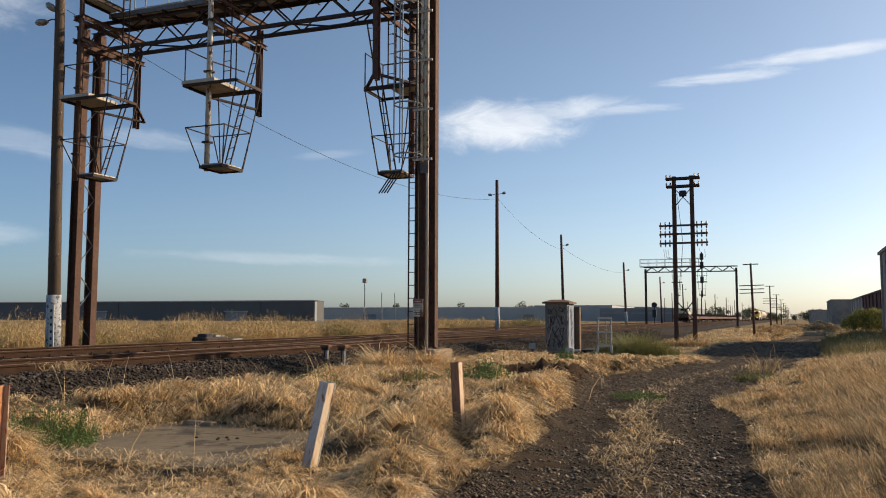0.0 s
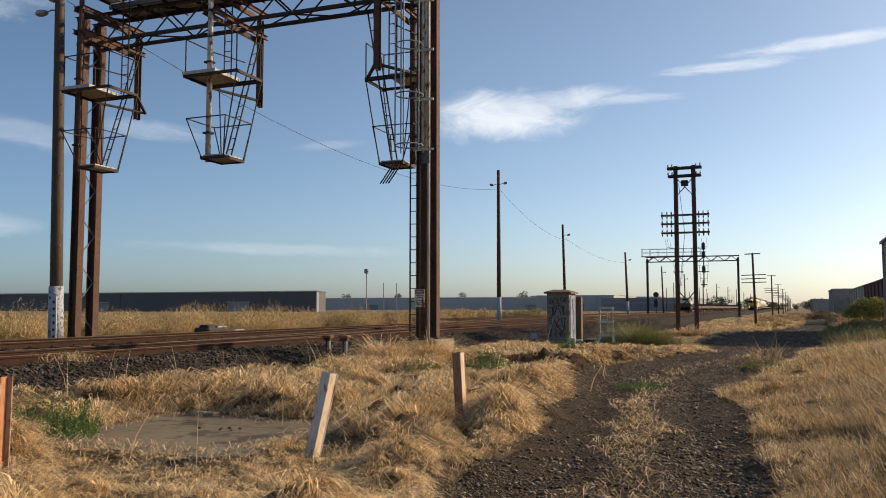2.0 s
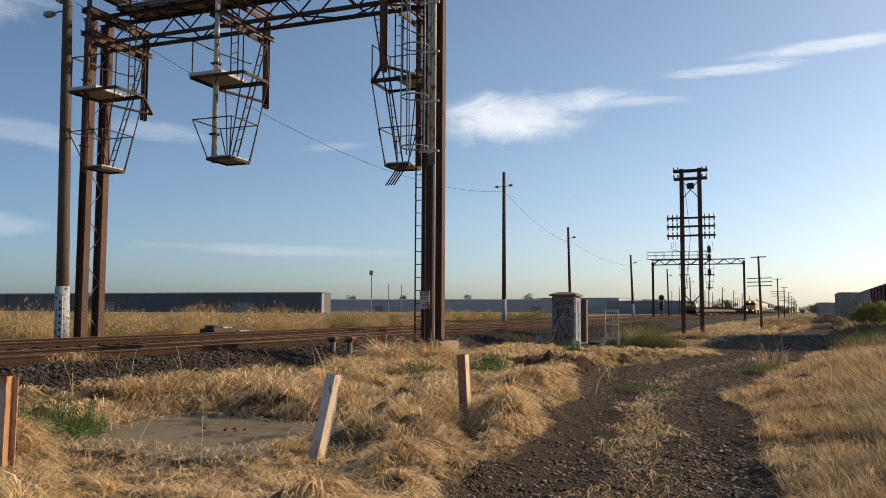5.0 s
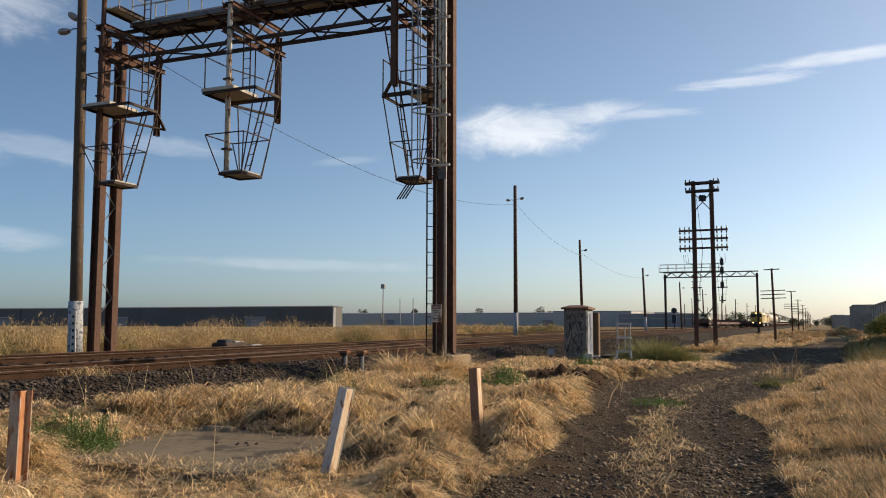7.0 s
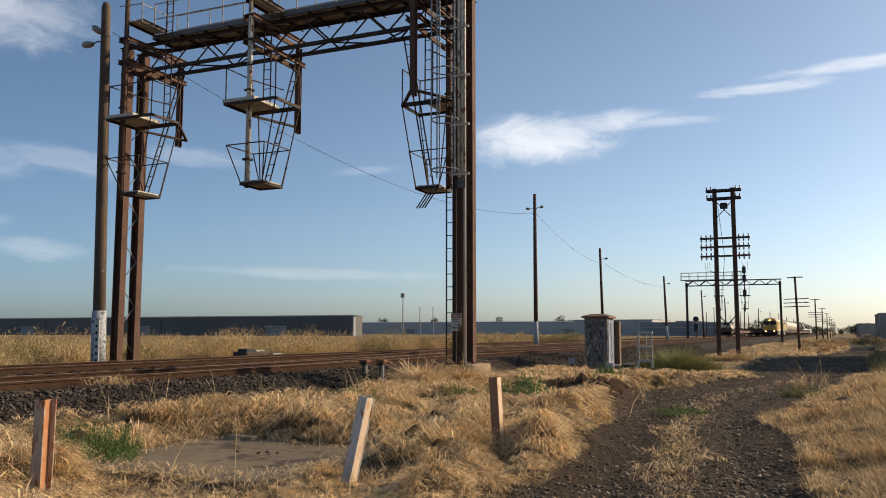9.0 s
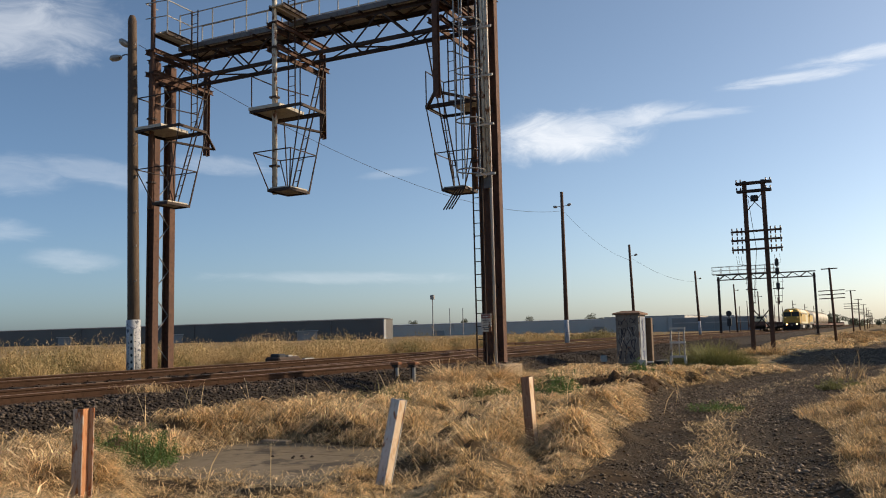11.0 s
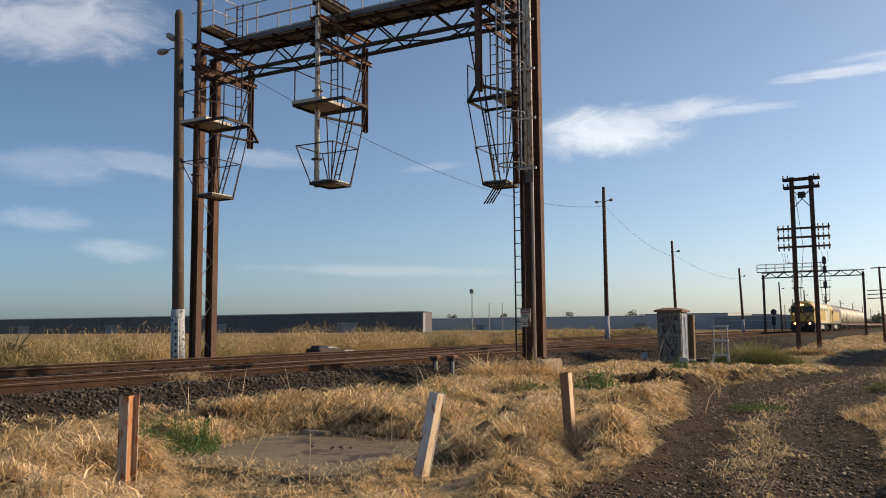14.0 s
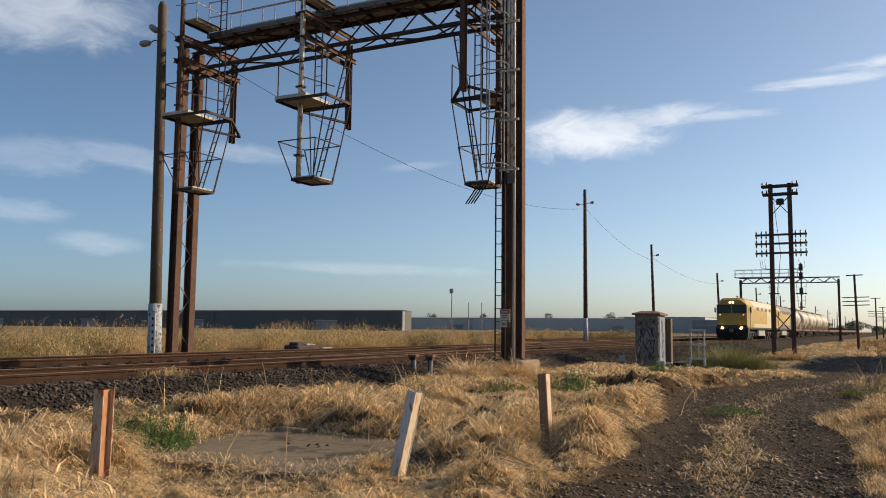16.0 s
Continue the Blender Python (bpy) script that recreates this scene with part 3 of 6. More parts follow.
# ---- tracks ----
RAIL = [(-0.07, 0), (0.07, 0), (0.07, 0.012), (0.012, 0.03), (0.012, 0.115), (0.035, 0.125), (0.035, 0.155), (0.028, 0.16), (-0.028, 0.16), (-0.035, 0.155), (-0.035, 0.125), (-0.012, 0.115), (-0.012, 0.03), (-0.07, 0.012)]


def rail(points, parent, top=RAIL_Z):
    b, head = Build(), Build()
    for (x0, y0), (x1, y1) in zip(points, points[1:]):
        b.profile((x0, y0, top - 0.162), (x1, y1, top - 0.162), [(v, -u) for u, v in RAIL], (0, 0, 1))
        head.profile((x0, y0, top - 0.001), (x1, y1, top - 0.001), [(0, -0.027), (0.003, -0.027), (0.003, 0.027), (0, 0.027)], (0, 0, 1))
    r = part("rail", b, RAIL_SIDE, parent)
    part("running_surface", head, RAIL_TOP, r, "worn rail head")
    return r


def track(x, y0, y1, label):
    t = thing("railway_track", pose(0, 0, 0), label, "track", "parallel tracks", "structure")
    for side in (-1, 1):
        rail([(x + side * GAUGE / 2, y0), (x + side * GAUGE / 2, y1)], t)
    return t


near_track = track(NEAR_TRACK, -60, 900, "rusty near railway track on timber sleepers and dark ballast")
far_track = track(FAR_TRACK, -60, 900, "rusty second railway track on timber sleepers and dark ballast")


def crossover(x0, x1, y0, y1):
    """Rails that lead over from one track to the other, with check rails."""
    t = thing("track_crossover", pose(0, 0, 0), "rusty crossover rails between the two tracks", "track", "", "structure")
    n = 14
    for side in (-1, 1):
        pts = []
        for i in range(n + 1):
            s = i / n
            pts.append((x0 + (x1 - x0) * (s * s * (3 - 2 * s)) + side * GAUGE / 2, y0 + (y1 - y0) * s))
        rail(pts, t, RAIL_Z - 0.004)
    for x, y in ((x0 + 0.65, y0 + 14), (x1 - 0.65, y1 - 14)):
        rail([(x, y), (x, y + 5)], t, RAIL_Z + 0.006)
    return t


crossover(NEAR_TRACK, FAR_TRACK, 12.0, 52.0)
rail_store = thing("stored_rail", pose(0, 0, 0), "long rusty spare rail lying beside the far track", "rail", "", "structure")
rail([(-20.35, -20), (-20.3, 60)], rail_store, 0.70)
third_track = track(-25.4, 58, 900, "rusty siding track half sunk in grass beyond the main lines")

# ---- signal gantry ----
def ladder(b, a, c, width, pitch, side, r=0.016, stringer=0.02):
    """Two stringers and rungs from a to c; side: the way across."""
    a, c, s = Vector(a), Vector(c), Vector(side).normalized() * width / 2
    for k in (-1, 1):
        b.bar(a + s * k, c + s * k, stringer * 1.8, stringer, side)
    n = int((c - a).length / pitch)
    for i in range(1, n + 1):
        p = a + (c - a) * (i / (n + 0.5))
        b.tube(p - s, p + s, r, n=5)
    return b


def handrail(b, points, r=0.02, closed=False):
    points = [Vector(p) for p in points]
    return b.path(points + points[:1] if closed else points, r, 5)




SPAN, TRUSS_Z, TRUSS_H, HALF = 11.55, 9.95, 0.9, 0.35


def truss_plane(b, d, top_z, low_z, length, panels):
    b.angle((0.3, d, top_z), (-length - 0.2, d, top_z), 0.1, 0.012, (0, 0, -1))
    b.angle((0.3, d, low_z), (-length - 0.2, d, low_z), 0.1, 0.012, (0, 0, 1))
    for i in range(panels):
        x0, x1 = -length * i / panels, -length * (i + 1) / panels
        xm = (x0 + x1) / 2
        b.bar((x0, d, low_z), (xm, d, top_z), 0.055, 0.012, (0, 0, 1))
        b.bar((xm, d, top_z), (x1, d, low_z), 0.055, 0.012, (0, 0, 1))
    return b


def signal_gantry():
    g = thing("signal_gantry", pose(-9.2, 19.75, 0, 0, 0, 2.3), "rusty brown steel railway signal gantry spanning two tracks", "signal gantry")
    # legs: pairs of rolled beams laced together; x runs from the legs by the road (0) to those across the tracks (-SPAN)
    for x, z0, z1 in ((0.25, 0.80, 12.2), (-11.46, 0.62, 10.75)):
        for d in (-HALF, HALF):
            b = Build().ibeam((x, d, z0), (x, d, z1), 0.24, 0.3, 0.022, (0, 1, 0))
            leg = part("leg", b, RUST, g)
            part("base_plate", Build().box(x - 0.24, x + 0.24, d - 0.22, d + 0.22, z0 - 0.03, z0 + 0.012), RUST_DARK, leg)
        n = 13
        for i in range(n):
            za, zb = z0 + 0.3 + (z1 - z0 - 0.6) * i / n, z0 + 0.3 + (z1 - z0 - 0.6) * (i + 1) / n
            k = 1 if i % 2 else -1
            part("lacing_bar", Build().bar((x, -k * HALF, za), (x, k * HALF, zb), 0.05, 0.012, (1, 0, 0)), GALV if x < -5 else RUST_DARK, g)
    # footings
    for x, z in ((0.36, 0.77), (-11.46, 0.6)):
        part("footing", Build().box(x - 0.36, x + 0.36, -0.55, 0.75, z - 0.9, z, 0.04), CONCRETE_SUNNY, g, "warm grey concrete footing")
    # box truss
    for d in (-HALF, HALF):
        part("truss_face", truss_plane(Build(), d, TRUSS_Z + TRUSS_H, TRUSS_Z, SPAN, 6), RUST_DARK, g)
    for z in (TRUSS_Z, TRUSS_Z + TRUSS_H):
        n = 9
        for i in range(n):
            k = 1 if i % 2 else -1
            part("cross_lacing", Build().bar((-SPAN * i / n, -k * HALF, z), (-SPAN * (i + 1) / n, k * HALF, z), 0.05, 0.012, (0, 0, 1)), RUST_DARK, g)
    # walkway
    deck_z = 11.02
    walkway = part("walkway", Build().box(-10.3, 0.6, -0.52, -0.46, deck_z - 0.13, deck_z + 0.02).box(-10.3, 0.6, 0.5, 0.56, deck_z - 0.13, deck_z + 0.02), DECK_EDGE, g)
    for k in range(4):
        y0 = -0.455 + k * 0.24
        part("deck_board", Build().box(-10.28, 0.58, y0, y0 + 0.225, deck_z - 0.03, deck_z + 0.012), DECK, walkway)
    for i in range(12):
        x = -10.1 + i * 0.95
        part("bearer", Build().channel((x, -0.6, deck_z - 0.18), (x, 0.6, deck_z - 0.18), 0.05, 0.09, 0.01, (1, 0, 0)), RUST_DARK, walkway)
        for d in (-0.3, 0.34):
            part("packing", Build().box(x - 0.04, x + 0.06, d - 0.05, d + 0.05, TRUSS_Z + TRUSS_H - 0.02, deck_z - 0.2), RUST_DARK, walkway)
    rails = part("railing", Build().tube((-10.25, -0.5, 10.95), (-10.25, -0.5, 12.1), 0.024, n=6), GALV, g)
    for d in (-0.5, 0.53):
        for z in (0.55, 1.05):
            part("handrail", Build().tube((-10.25, d, deck_z + z), (0.55, d, deck_z + z), 0.021, n=6), GALV, rails)
        for i in range(9):
            x = -10.25 + i * 1.35
            part("stanchion", Build().tube((x, d, deck_z - 0.1), (x, d, deck_z + 1.05), 0.022, n=6), GALV, rails)
    part("kick_plate", Build().box(-10.28, 0.55, 0.505, 0.515, deck_z + 0.02, deck_z + 0.14), GALV, walkway)

    # hanging cages
    for s, flip, tall_top in ((10.12, 1, 12.6), (5.72, 1, 12.3), (0.82, -1, 11.3)):
        f = flip
        po = -0.29 if s > 8 else 0.0  # the posts of the far cage stand off its middle
        c = new("signal_cage")
        c.parent = g
        c.matrix_basis = pose(-s, 0, 0 if f > 0 else 0.12, 0, 0, 0 if f > 0 else 180)
        tagged(c, "hanging platforms that once carried signal heads")
        # brackets along the track under the chords
        for z in (TRUSS_Z - 0.08, TRUSS_Z + 0.62):
            for x in (po - 0.16, po + 0.16):
                part("bracket", Build().channel((x, -1.62, z), (x, 1.05, z), 0.06, 0.14, 0.012, (1 if x > po else -1, 0, 0)), RUST, c)
        part("signal_post", Build().tube((po, -1.5, 5.62), (po, -1.5, tall_top), 0.075, n=12), PALE_PAINT if s < 8 and f > 0 else RUST, c, "tall pale peeling post" if s < 8 and f > 0 else "tall rusty post", True)
        for z in (6.4, 8.4, 9.87, 10.6):
            part("clamp", Build().box(po - 0.12, po + 0.12, -1.6, -1.4, z, z + 0.05), RUST_DARK, c)
        part("hanger", Build().ibeam((po, 0.95, 7.72), (po, 0.95, TRUSS_Z + 0.5), 0.15, 0.16, 0.014, (1, 0, 0)), RUST, c)
        # upper platform
        uz = 8.0
        up = part("upper_platform", Build().channel((-0.62, -1.85, uz), (-0.62, -0.62, uz), 0.05, 0.08, 0.012, (1, 0, 0)).channel((1.15, -1.85, uz), (1.15, -0.62, uz), 0.05, 0.08, 0.012, (-1, 0, 0)).channel((-0.62, -1.85, uz), (1.15, -1.85, uz), 0.05, 0.08, 0.012, (0, 1, 0)).channel((-0.62, -0.62, uz), (1.15, -0.62, uz), 0.05, 0.12, 0.012, (0, -1, 0)).bar((-0.55, -0.62, uz - 0.04), (0.05, 0.95, uz - 0.1), 0.06, 0.08, (0, 0, 1)).bar((1.1, -0.62, uz - 0.04), (0.05, 0.95, uz - 0.1), 0.06, 0.08, (0, 0, 1)), RUST_DARK, c)
        for k in range(4):
            y0 = -1.82 + k * 0.295
            part("board", Build().box(-0.63, 0.46, y0 - 0.06, y0 + 0.215, uz + 0.03, uz + 0.12), DECK, up)
        rz = uz + 1.05
        part("guard_rail", handrail(Build(), [(1.1, -0.6, rz), (1.1, -1.8, rz), (-0.58, -1.8, rz), (-0.58, -0.6, rz), (-0.3, 0.6, rz)]), RUST_DARK, up)
        for x, y in ((1.1, -1.8), (-0.58, -1.8), (-0.58, -0.6), (1.1, -0.6)):
            part("stanchion", Build().bar((x, y, uz), (x, y, rz), 0.03, 0.02), RUST_DARK, up)
        # lower platform
        lz = 5.65
        lx = 0.31 if s > 8 else 0.16
        low = part("lower_platform", Build().box(lx, 0.92, -2.05, -2.01, lz - 0.06, lz + 0.02).box(lx, 0.92, -1.14, -1.1, lz - 0.06, lz + 0.02).box(lx, lx + 0.04, -2.01, -1.14, lz - 0.06, lz + 0.02).box(0.88, 0.92, -2.01, -1.14, lz - 0.06, lz + 0.02), RUST_DARK, c)
        for k in range(4):
            y0 = -1.99 + k * 0.212
            part("board", Build().box(lx + 0.045, 0.875, y0, y0 + 0.19, lz - 0.02, lz + 0.065), DECK, low)
        gz = lz + 1.05
        part("guard_rail", handrail(Build(), [(-0.2, -2.2, gz), (1.06, -2.2, gz), (1.06, -0.98, gz), (-0.2, -0.98, gz)], 0.018, True), RUST_DARK, low)
        for x, y, x2, y2 in ((lx + 0.02, -2.02, -0.2, -2.2), (0.89, -2.02, 1.06, -2.2), (0.89, -1.12, 1.06, -0.98), (lx + 0.02, -1.12, -0.2, -0.98)):
            part("stanchion", Build().bar((x, y, lz), (x2, y2, gz), 0.028, 0.018), RUST_DARK, low)
        for x, y, x2, y2 in ((0.9, -2.04, 1.13, -1.83), (0.9, -1.1, 1.13, -0.65), (lx, -1.1, -0.3, -0.65)):
            part("hanger_rod", Build().bar((x, y, lz), (x2, y2, uz), 0.03, 0.02), RUST_DARK, low)
        part("cage_ladder", ladder(Build(), (0.5, -1.3, lz), (0.72, -0.1, TRUSS_Z - 0.2), 0.18, 0.34, (1, 0, 0.1), 0.012, 0.022), RUST_DARK, c)
        ax = 0.68 if s > 8 else 0.02 if f > 0 else 0.3
        part("access_ladder", ladder(Build(), (ax, -0.7, uz + 0.1), (ax, -0.7, deck_z + 1.0), 0.24, 0.3, (1, 0, 0), 0.012, 0.02), RUST_DARK, c)
        # access platform from the walkway
        out = part("access_platform", Build().channel((-0.08, -1.66, deck_z + 0.02), (-0.08, -0.53, deck_z + 0.02), 0.05, 0.14, 0.012, (1, 0, 0)), RUST_DARK, c)
        part("side_beam", Build().channel((0.42, -1.66, deck_z + 0.02), (0.42, -0.53, deck_z + 0.02), 0.05, 0.14, 0.012, (1, 0, 0)), RUST_DARK, out)
        for k in range(2):
            x0 = -0.04 + k * 0.23
            part("board", Build().box(x0, x0 + 0.2, -1.66, -0.53, deck_z + 0.03, deck_z + 0.07), DECK, out)
        if s > 8:
            part("guard_rail", handrail(Build(), [(0.45, -0.55, deck_z + 1.05), (0.45, -1.65, deck_z + 1.05), (-0.35, -1.75, deck_z + 1.05), (-0.4, -1.2, deck_z + 1.05)], 0.02), GALV, out)
            part("guard_rail", handrail(Build(), [(0.45, -0.55, deck_z + 0.55), (0.45, -1.65, deck_z + 0.55), (-0.35, -1.75, deck_z + 0.55)], 0.018), GALV, out)
            for x, y in ((0.45, -1.65), (0.45, -0.6)):
                part("stanchion", Build().tube((x, y, deck_z), (x, y, deck_z + 1.05), 0.02, n=6), GALV, out)

    # climbing ladder with hoops, pipes up the near leg
    lad = part("ladder", ladder(Build(), (0.13, -0.62, 0.75), (0.13, -0.62, 12.3), 0.26, 0.336, (1, 0, 0), 0.012, 0.02), RUST_DARK, g)
    for i in range(6):
        z = 5.75 + i * 1.32
        hoop = [(0.13 + 0.36 * math.cos(a), -0.66 - 0.36 + 0.36 * math.sin(a) * 1.0, z) for a in np.linspace(radians(80), radians(460), 15)]
        part("hoop", Build().path(hoop, 0.02, 4), GALV, lad)
    for a in (150, 205, 270, 335):
        x, y = 0.13 + 0.36 * math.cos(radians(a)), -1.02 + 0.36 * math.sin(radians(a))
        part("strap", Build().bar((x, y, 5.6), (x, y, 12.4), 0.035, 0.01), GALV, lad)
    part("landing_grate", Build().bar((-0.87, -0.62, 4.87), (-0.42, -0.75, 5.37), 0.03, 0.02).bar((-0.79, -0.62, 4.87), (-0.34, -0.75, 5.37), 0.03, 0.02).bar((-0.71, -0.62, 4.87), (-0.26, -0.75, 5.37), 0.03, 0.02).bar((-0.63, -0.62, 4.87), (-0.18, -0.75, 5.37), 0.03, 0.02), RUST_DARK, lad)
    part("conduit", Build().tube((0.43, -0.42, 0.7), (0.43, -0.42, 12.0), 0.042, n=8), WHITE_PAINT, g, "pale cable pipe", True)
    tray = part("cable_tray", Build().box(0.27, 0.5, -0.53, -0.51, 5.35, 12.0), DECK_EDGE, g, "tall cable tray up the leg")
    for x in (0.33, 0.42, 0.485):
        part("cable", Build().tube((x, -0.56, 5.3 + x), (x, -0.56, 12.0), 0.036 if x > 0.4 else 0.05, n=8), PALE_PAINT, tray, "pale cable pipe", True)
    for i in range(5):
        z = 5.7 + i * 1.32
        part("pipe_bracket", Build().bar((0.1, -0.62, z), (0.64, -0.62, z), 0.06, 0.04), WHITE_PAINT, g)
    sign = part("warning_sign", Build().box(0.15, 0.43, -0.672, -0.66, 1.79, 2.07), PALE_PAINT, g, "small white warning notice with a red head")
    part("sign_band", Build().box(0.16, 0.42, -0.677, -0.673, 1.955, 2.06), SIGN_RED, sign)
    part("lower_plate", Build().box(0.15, 0.43, -0.672, -0.66, 1.62, 1.775), PALE_PAINT, sign, "small white notice plate")
    for z, w in ((1.995, 0.18), (1.9, 0.2), (1.85, 0.14), (1.71, 0.2), (1.665, 0.15)):
        part("text_bar", Build().box(0.29 - w / 2, 0.29 + w / 2, -0.682, -0.678, z, z + 0.022), PALE_PAINT if z > 1.95 else LOCO_GREY, sign)
    return g


gantry = signal_gantry()

# ---- steel guard posts ----
def guard_post(x, y, tall, lean_x, lean_y, turn, label, faces, w=0.055, h=0.075, web=0.0):
    z = -0.03
    p = thing("guard_post", pose(x, y, z, lean_y, lean_x, turn), label, "post", "guard posts round the slab")
    t = 0.008
    for k in (-1, 1):
        part("flange", Build().box(-w, w, k * h - t, k * h + t, -0.3, tall, 0.003), faces[0], p)
    part("web", Build().box(web - t, web + t, -h + t + 0.001, h - t - 0.001, -0.3, tall - 0.004), faces[1], p)
    return p


guard_post(-6.72, 5.35, 1.0, 0.3, -0.5, 12, "upright H-section steel post, flaking white over orange rust", (POST_WORN, POST_RUST))
# the webs of these two are coloured as the sides the sun falls on
guard_post(-4.84, 7.66, 0.95, 10.2, -5.6, -6, "leaning H-section steel post with white paint and rust", (POST_WHITE, POST_SUNLIT), 0.056, 0.064, 0.042)
guard_post(-4.24, 10.5, 1.02, -2.6, 1.5, -6, "upright rusty H-section steel post in dry grass", (POST_TAN, POST_SUNLIT), 0.062, 0.062, 0.05)


# ---- trackside fittings ----
def track_peg(x, y):
    p = thing("cable_riser", pose(x, y, 0.36), "short rusty steel cable riser with a flat cap, in ballast", "riser", "cable risers by the track")
    part("stem", Build().tube((0, 0, -0.25), (0, 0, 0.42), 0.045, n=8), GALV, p, "pale steel stem")
    part("pipe", Build().tube((-0.09, 0.04, -0.25), (-0.09, 0.04, 0.42), 0.03, n=8), RUST_DARK, p)
    part("cap", Build().box(-0.17, 0.1, -0.1, 0.12, 0.42, 0.485, 0.02), RUST_RED, p, "flat rusty cap")
    part("bracket", Build().box(-0.14, 0.06, -0.06, 0.08, 0.34, 0.419), RUST_DARK, p)
    return p


track_peg(-11.75, 19.4)
track_peg(-11.25, 19.45)


def point_machine(x, y):
    p = thing("point_machine", pose(x, y, 0.52, 0, 0, 5), "low black point machine beside the far track", "point machine")
    part("case", Build().box(-0.35, 0.35, -0.75, 0.75, 0, 0.3, 0.06), RUST_DARK, p)
    part("rod_guide", Build().box(0.4, 0.8, -1.5, -1.0, 0, 0.16, 0.03), GALV, p, "pale rod guide")
    part("rod_guide", Build().box(0.3, 0.5, 0.85, 1.6, 0.02, 0.2, 0.03), GALV, p, "pale rod guide")
    part("cover", Build().box(-0.22, 0.22, -0.6, -0.1, 0.301, 0.42, 0.05), BLACK, p)
    part("cover", Build().box(-0.22, 0.22, 0.05, 0.4, 0.301, 0.36, 0.02), GALV, p, "pale cover")
    part("throw_rod", Build().tube((0.3, 0.1, 0.08), (1.6, 0.1, 0.08), 0.03, n=6), RUST, p)
    part("lever", Build().tube((-0.1, 0.7, 0.2), (-0.2, 1.25, 0.3), 0.03, n=6), WHITE_PAINT, p, "white lever")
    return p


point_machine(-21.2, 26.2)


# ---- relay hut, rail, sign stub ----
def relay_hut():
    z = 0.17
    h = thing("relay_hut", pose(-9.02, 33.4, z, 0, 0, 5), "graffiti-covered steel relay hut with a rusty overhanging roof", "hut")
    w, d, tall = 0.45, 0.85, 2.0
    part("plinth", Build().box(-w - 0.12, w + 0.62, -d - 0.15, d + 0.15, -0.35, 0.08, 0.02), CONCRETE, h, "concrete plinth")
    part("landing", Build().box(w + 0.63, w + 1.75, -d - 0.5, d - 0.2, 0.1, 0.17).box(w + 0.7, w + 0.8, -d - 0.45, d - 0.3, -0.4, 0.1).box(w + 1.6, w + 1.7, -d - 0.45, d - 0.3, -0.4, 0.1), BOGIE, h, "low dark timber landing")
    part("body", Build().box(-w, w, -d, d, 0.08, tall, 0.015), HUT_PAINT, h)
    part("roof", Build().loft([[(-w - 0.1, -d - 0.1, tall), (w + 0.1, -d - 0.1, tall), (w + 0.1, d + 0.1, tall), (-w - 0.1, d + 0.1, tall)], [(-w - 0.1, -d - 0.1, tall + 0.07), (w + 0.1, -d - 0.1, tall + 0.07), (w + 0.1, d + 0.1, tall + 0.07), (-w - 0.1, d + 0.1, tall + 0.07)], [(-0.25, -0.5, tall + 0.17), (0.25, -0.5, tall + 0.17), (0.25, 0.5, tall + 0.17), (-0.25, 0.5, tall + 0.17)]]), HUT_ROOF, h, "low rusty roof")
    door = part("door", Build().box(w + 0.02, w + 0.055, -d + 0.1, d - 0.3, 0.1, tall - 0.08, 0.01), TAG_BLUE, h, "side door sprayed pale blue and navy")
    part("door_edge", Build().box(w + 0.001, w + 0.03, -d + 0.0, -d + 0.04, 0.1, tall - 0.1), PALE_PAINT, h, "pale corner strip")
    part("cabinet", Build().box(w + 0.05, w + 0.27, 0.62, 1.05, 0.08, tall - 0.12, 0.015), CABINET_TAN, h, "narrow tan side cabinet")
    rng = random.Random(7)

    def stroke(points, width, offset, mat, where):
        b = Build()
        for a, c in zip(points, points[1:]):
            if where == "front":
                b.bar((a[0], -d - offset, a[1]), (c[0], -d - offset, c[1]), 0.006, width, (0, 1, 0))
            else:
                b.bar((w + 0.06 + offset, a[0], a[1]), (w + 0.06 + offset, c[0], c[1]), 0.006, width, (1, 0, 0))
        part("graffiti_stroke", b, mat, h)

    def loops(cx, cz, rx, rz):
        """A curling stroke, like a letter that cannot be read."""
        a0, turns = rng.uniform(0, 6.3), rng.choice((-1, 1)) * rng.uniform(3.5, 7.5)
        return [(max(-0.41, min(0.41, cx + rx * (0.5 + 0.7 * math.sin(5.3 * s + a0)) * math.cos(a0 + turns * s) + 0.1 * (s - 0.5))), cz + rz * math.sin(a0 + turns * s)) for s in np.linspace(0, 1, 11)]

    for row, n, tone, width, high in ((1.72, 5, TAG_DARK, 0.024, 0.09), (1.36, 3, TAG_PALE, 0.035, 0.2), (1.28, 4, TAG_DARK, 0.03, 0.19), (0.95, 3, TAG_PALE, 0.035, 0.22), (0.83, 4, TAG_DARK, 0.034, 0.2), (0.42, 4, TAG_DARK, 0.04, 0.16)):
        for i in range(n):
            cx = -0.36 + 0.72 * (i + 0.5) / n + rng.uniform(-0.03, 0.03)
            stroke(loops(cx, row + rng.uniform(-0.05, 0.05), 0.42 / n, high), width, (0.004 if tone is TAG_PALE else 0.009) + 0.001 * i, tone, "front")
    for i in range(7):
        cy, cz = -0.2 + rng.uniform(-0.06, 0.06), 0.32 + i * 0.23
        stroke([(cy + 0.9 * (q - 0.02), z2) for q, z2 in loops(0.02, cz, 0.24, 0.1)], 0.05, 0.004 + 0.001 * i, TAG_NAVY, "side")
    part("kerb_block", Build().box(w - 0.05, w + 0.3, -d - 0.35, -d - 0.17, 0.0, 0.22, 0.03), WHITE_PAINT, h, "white painted block")
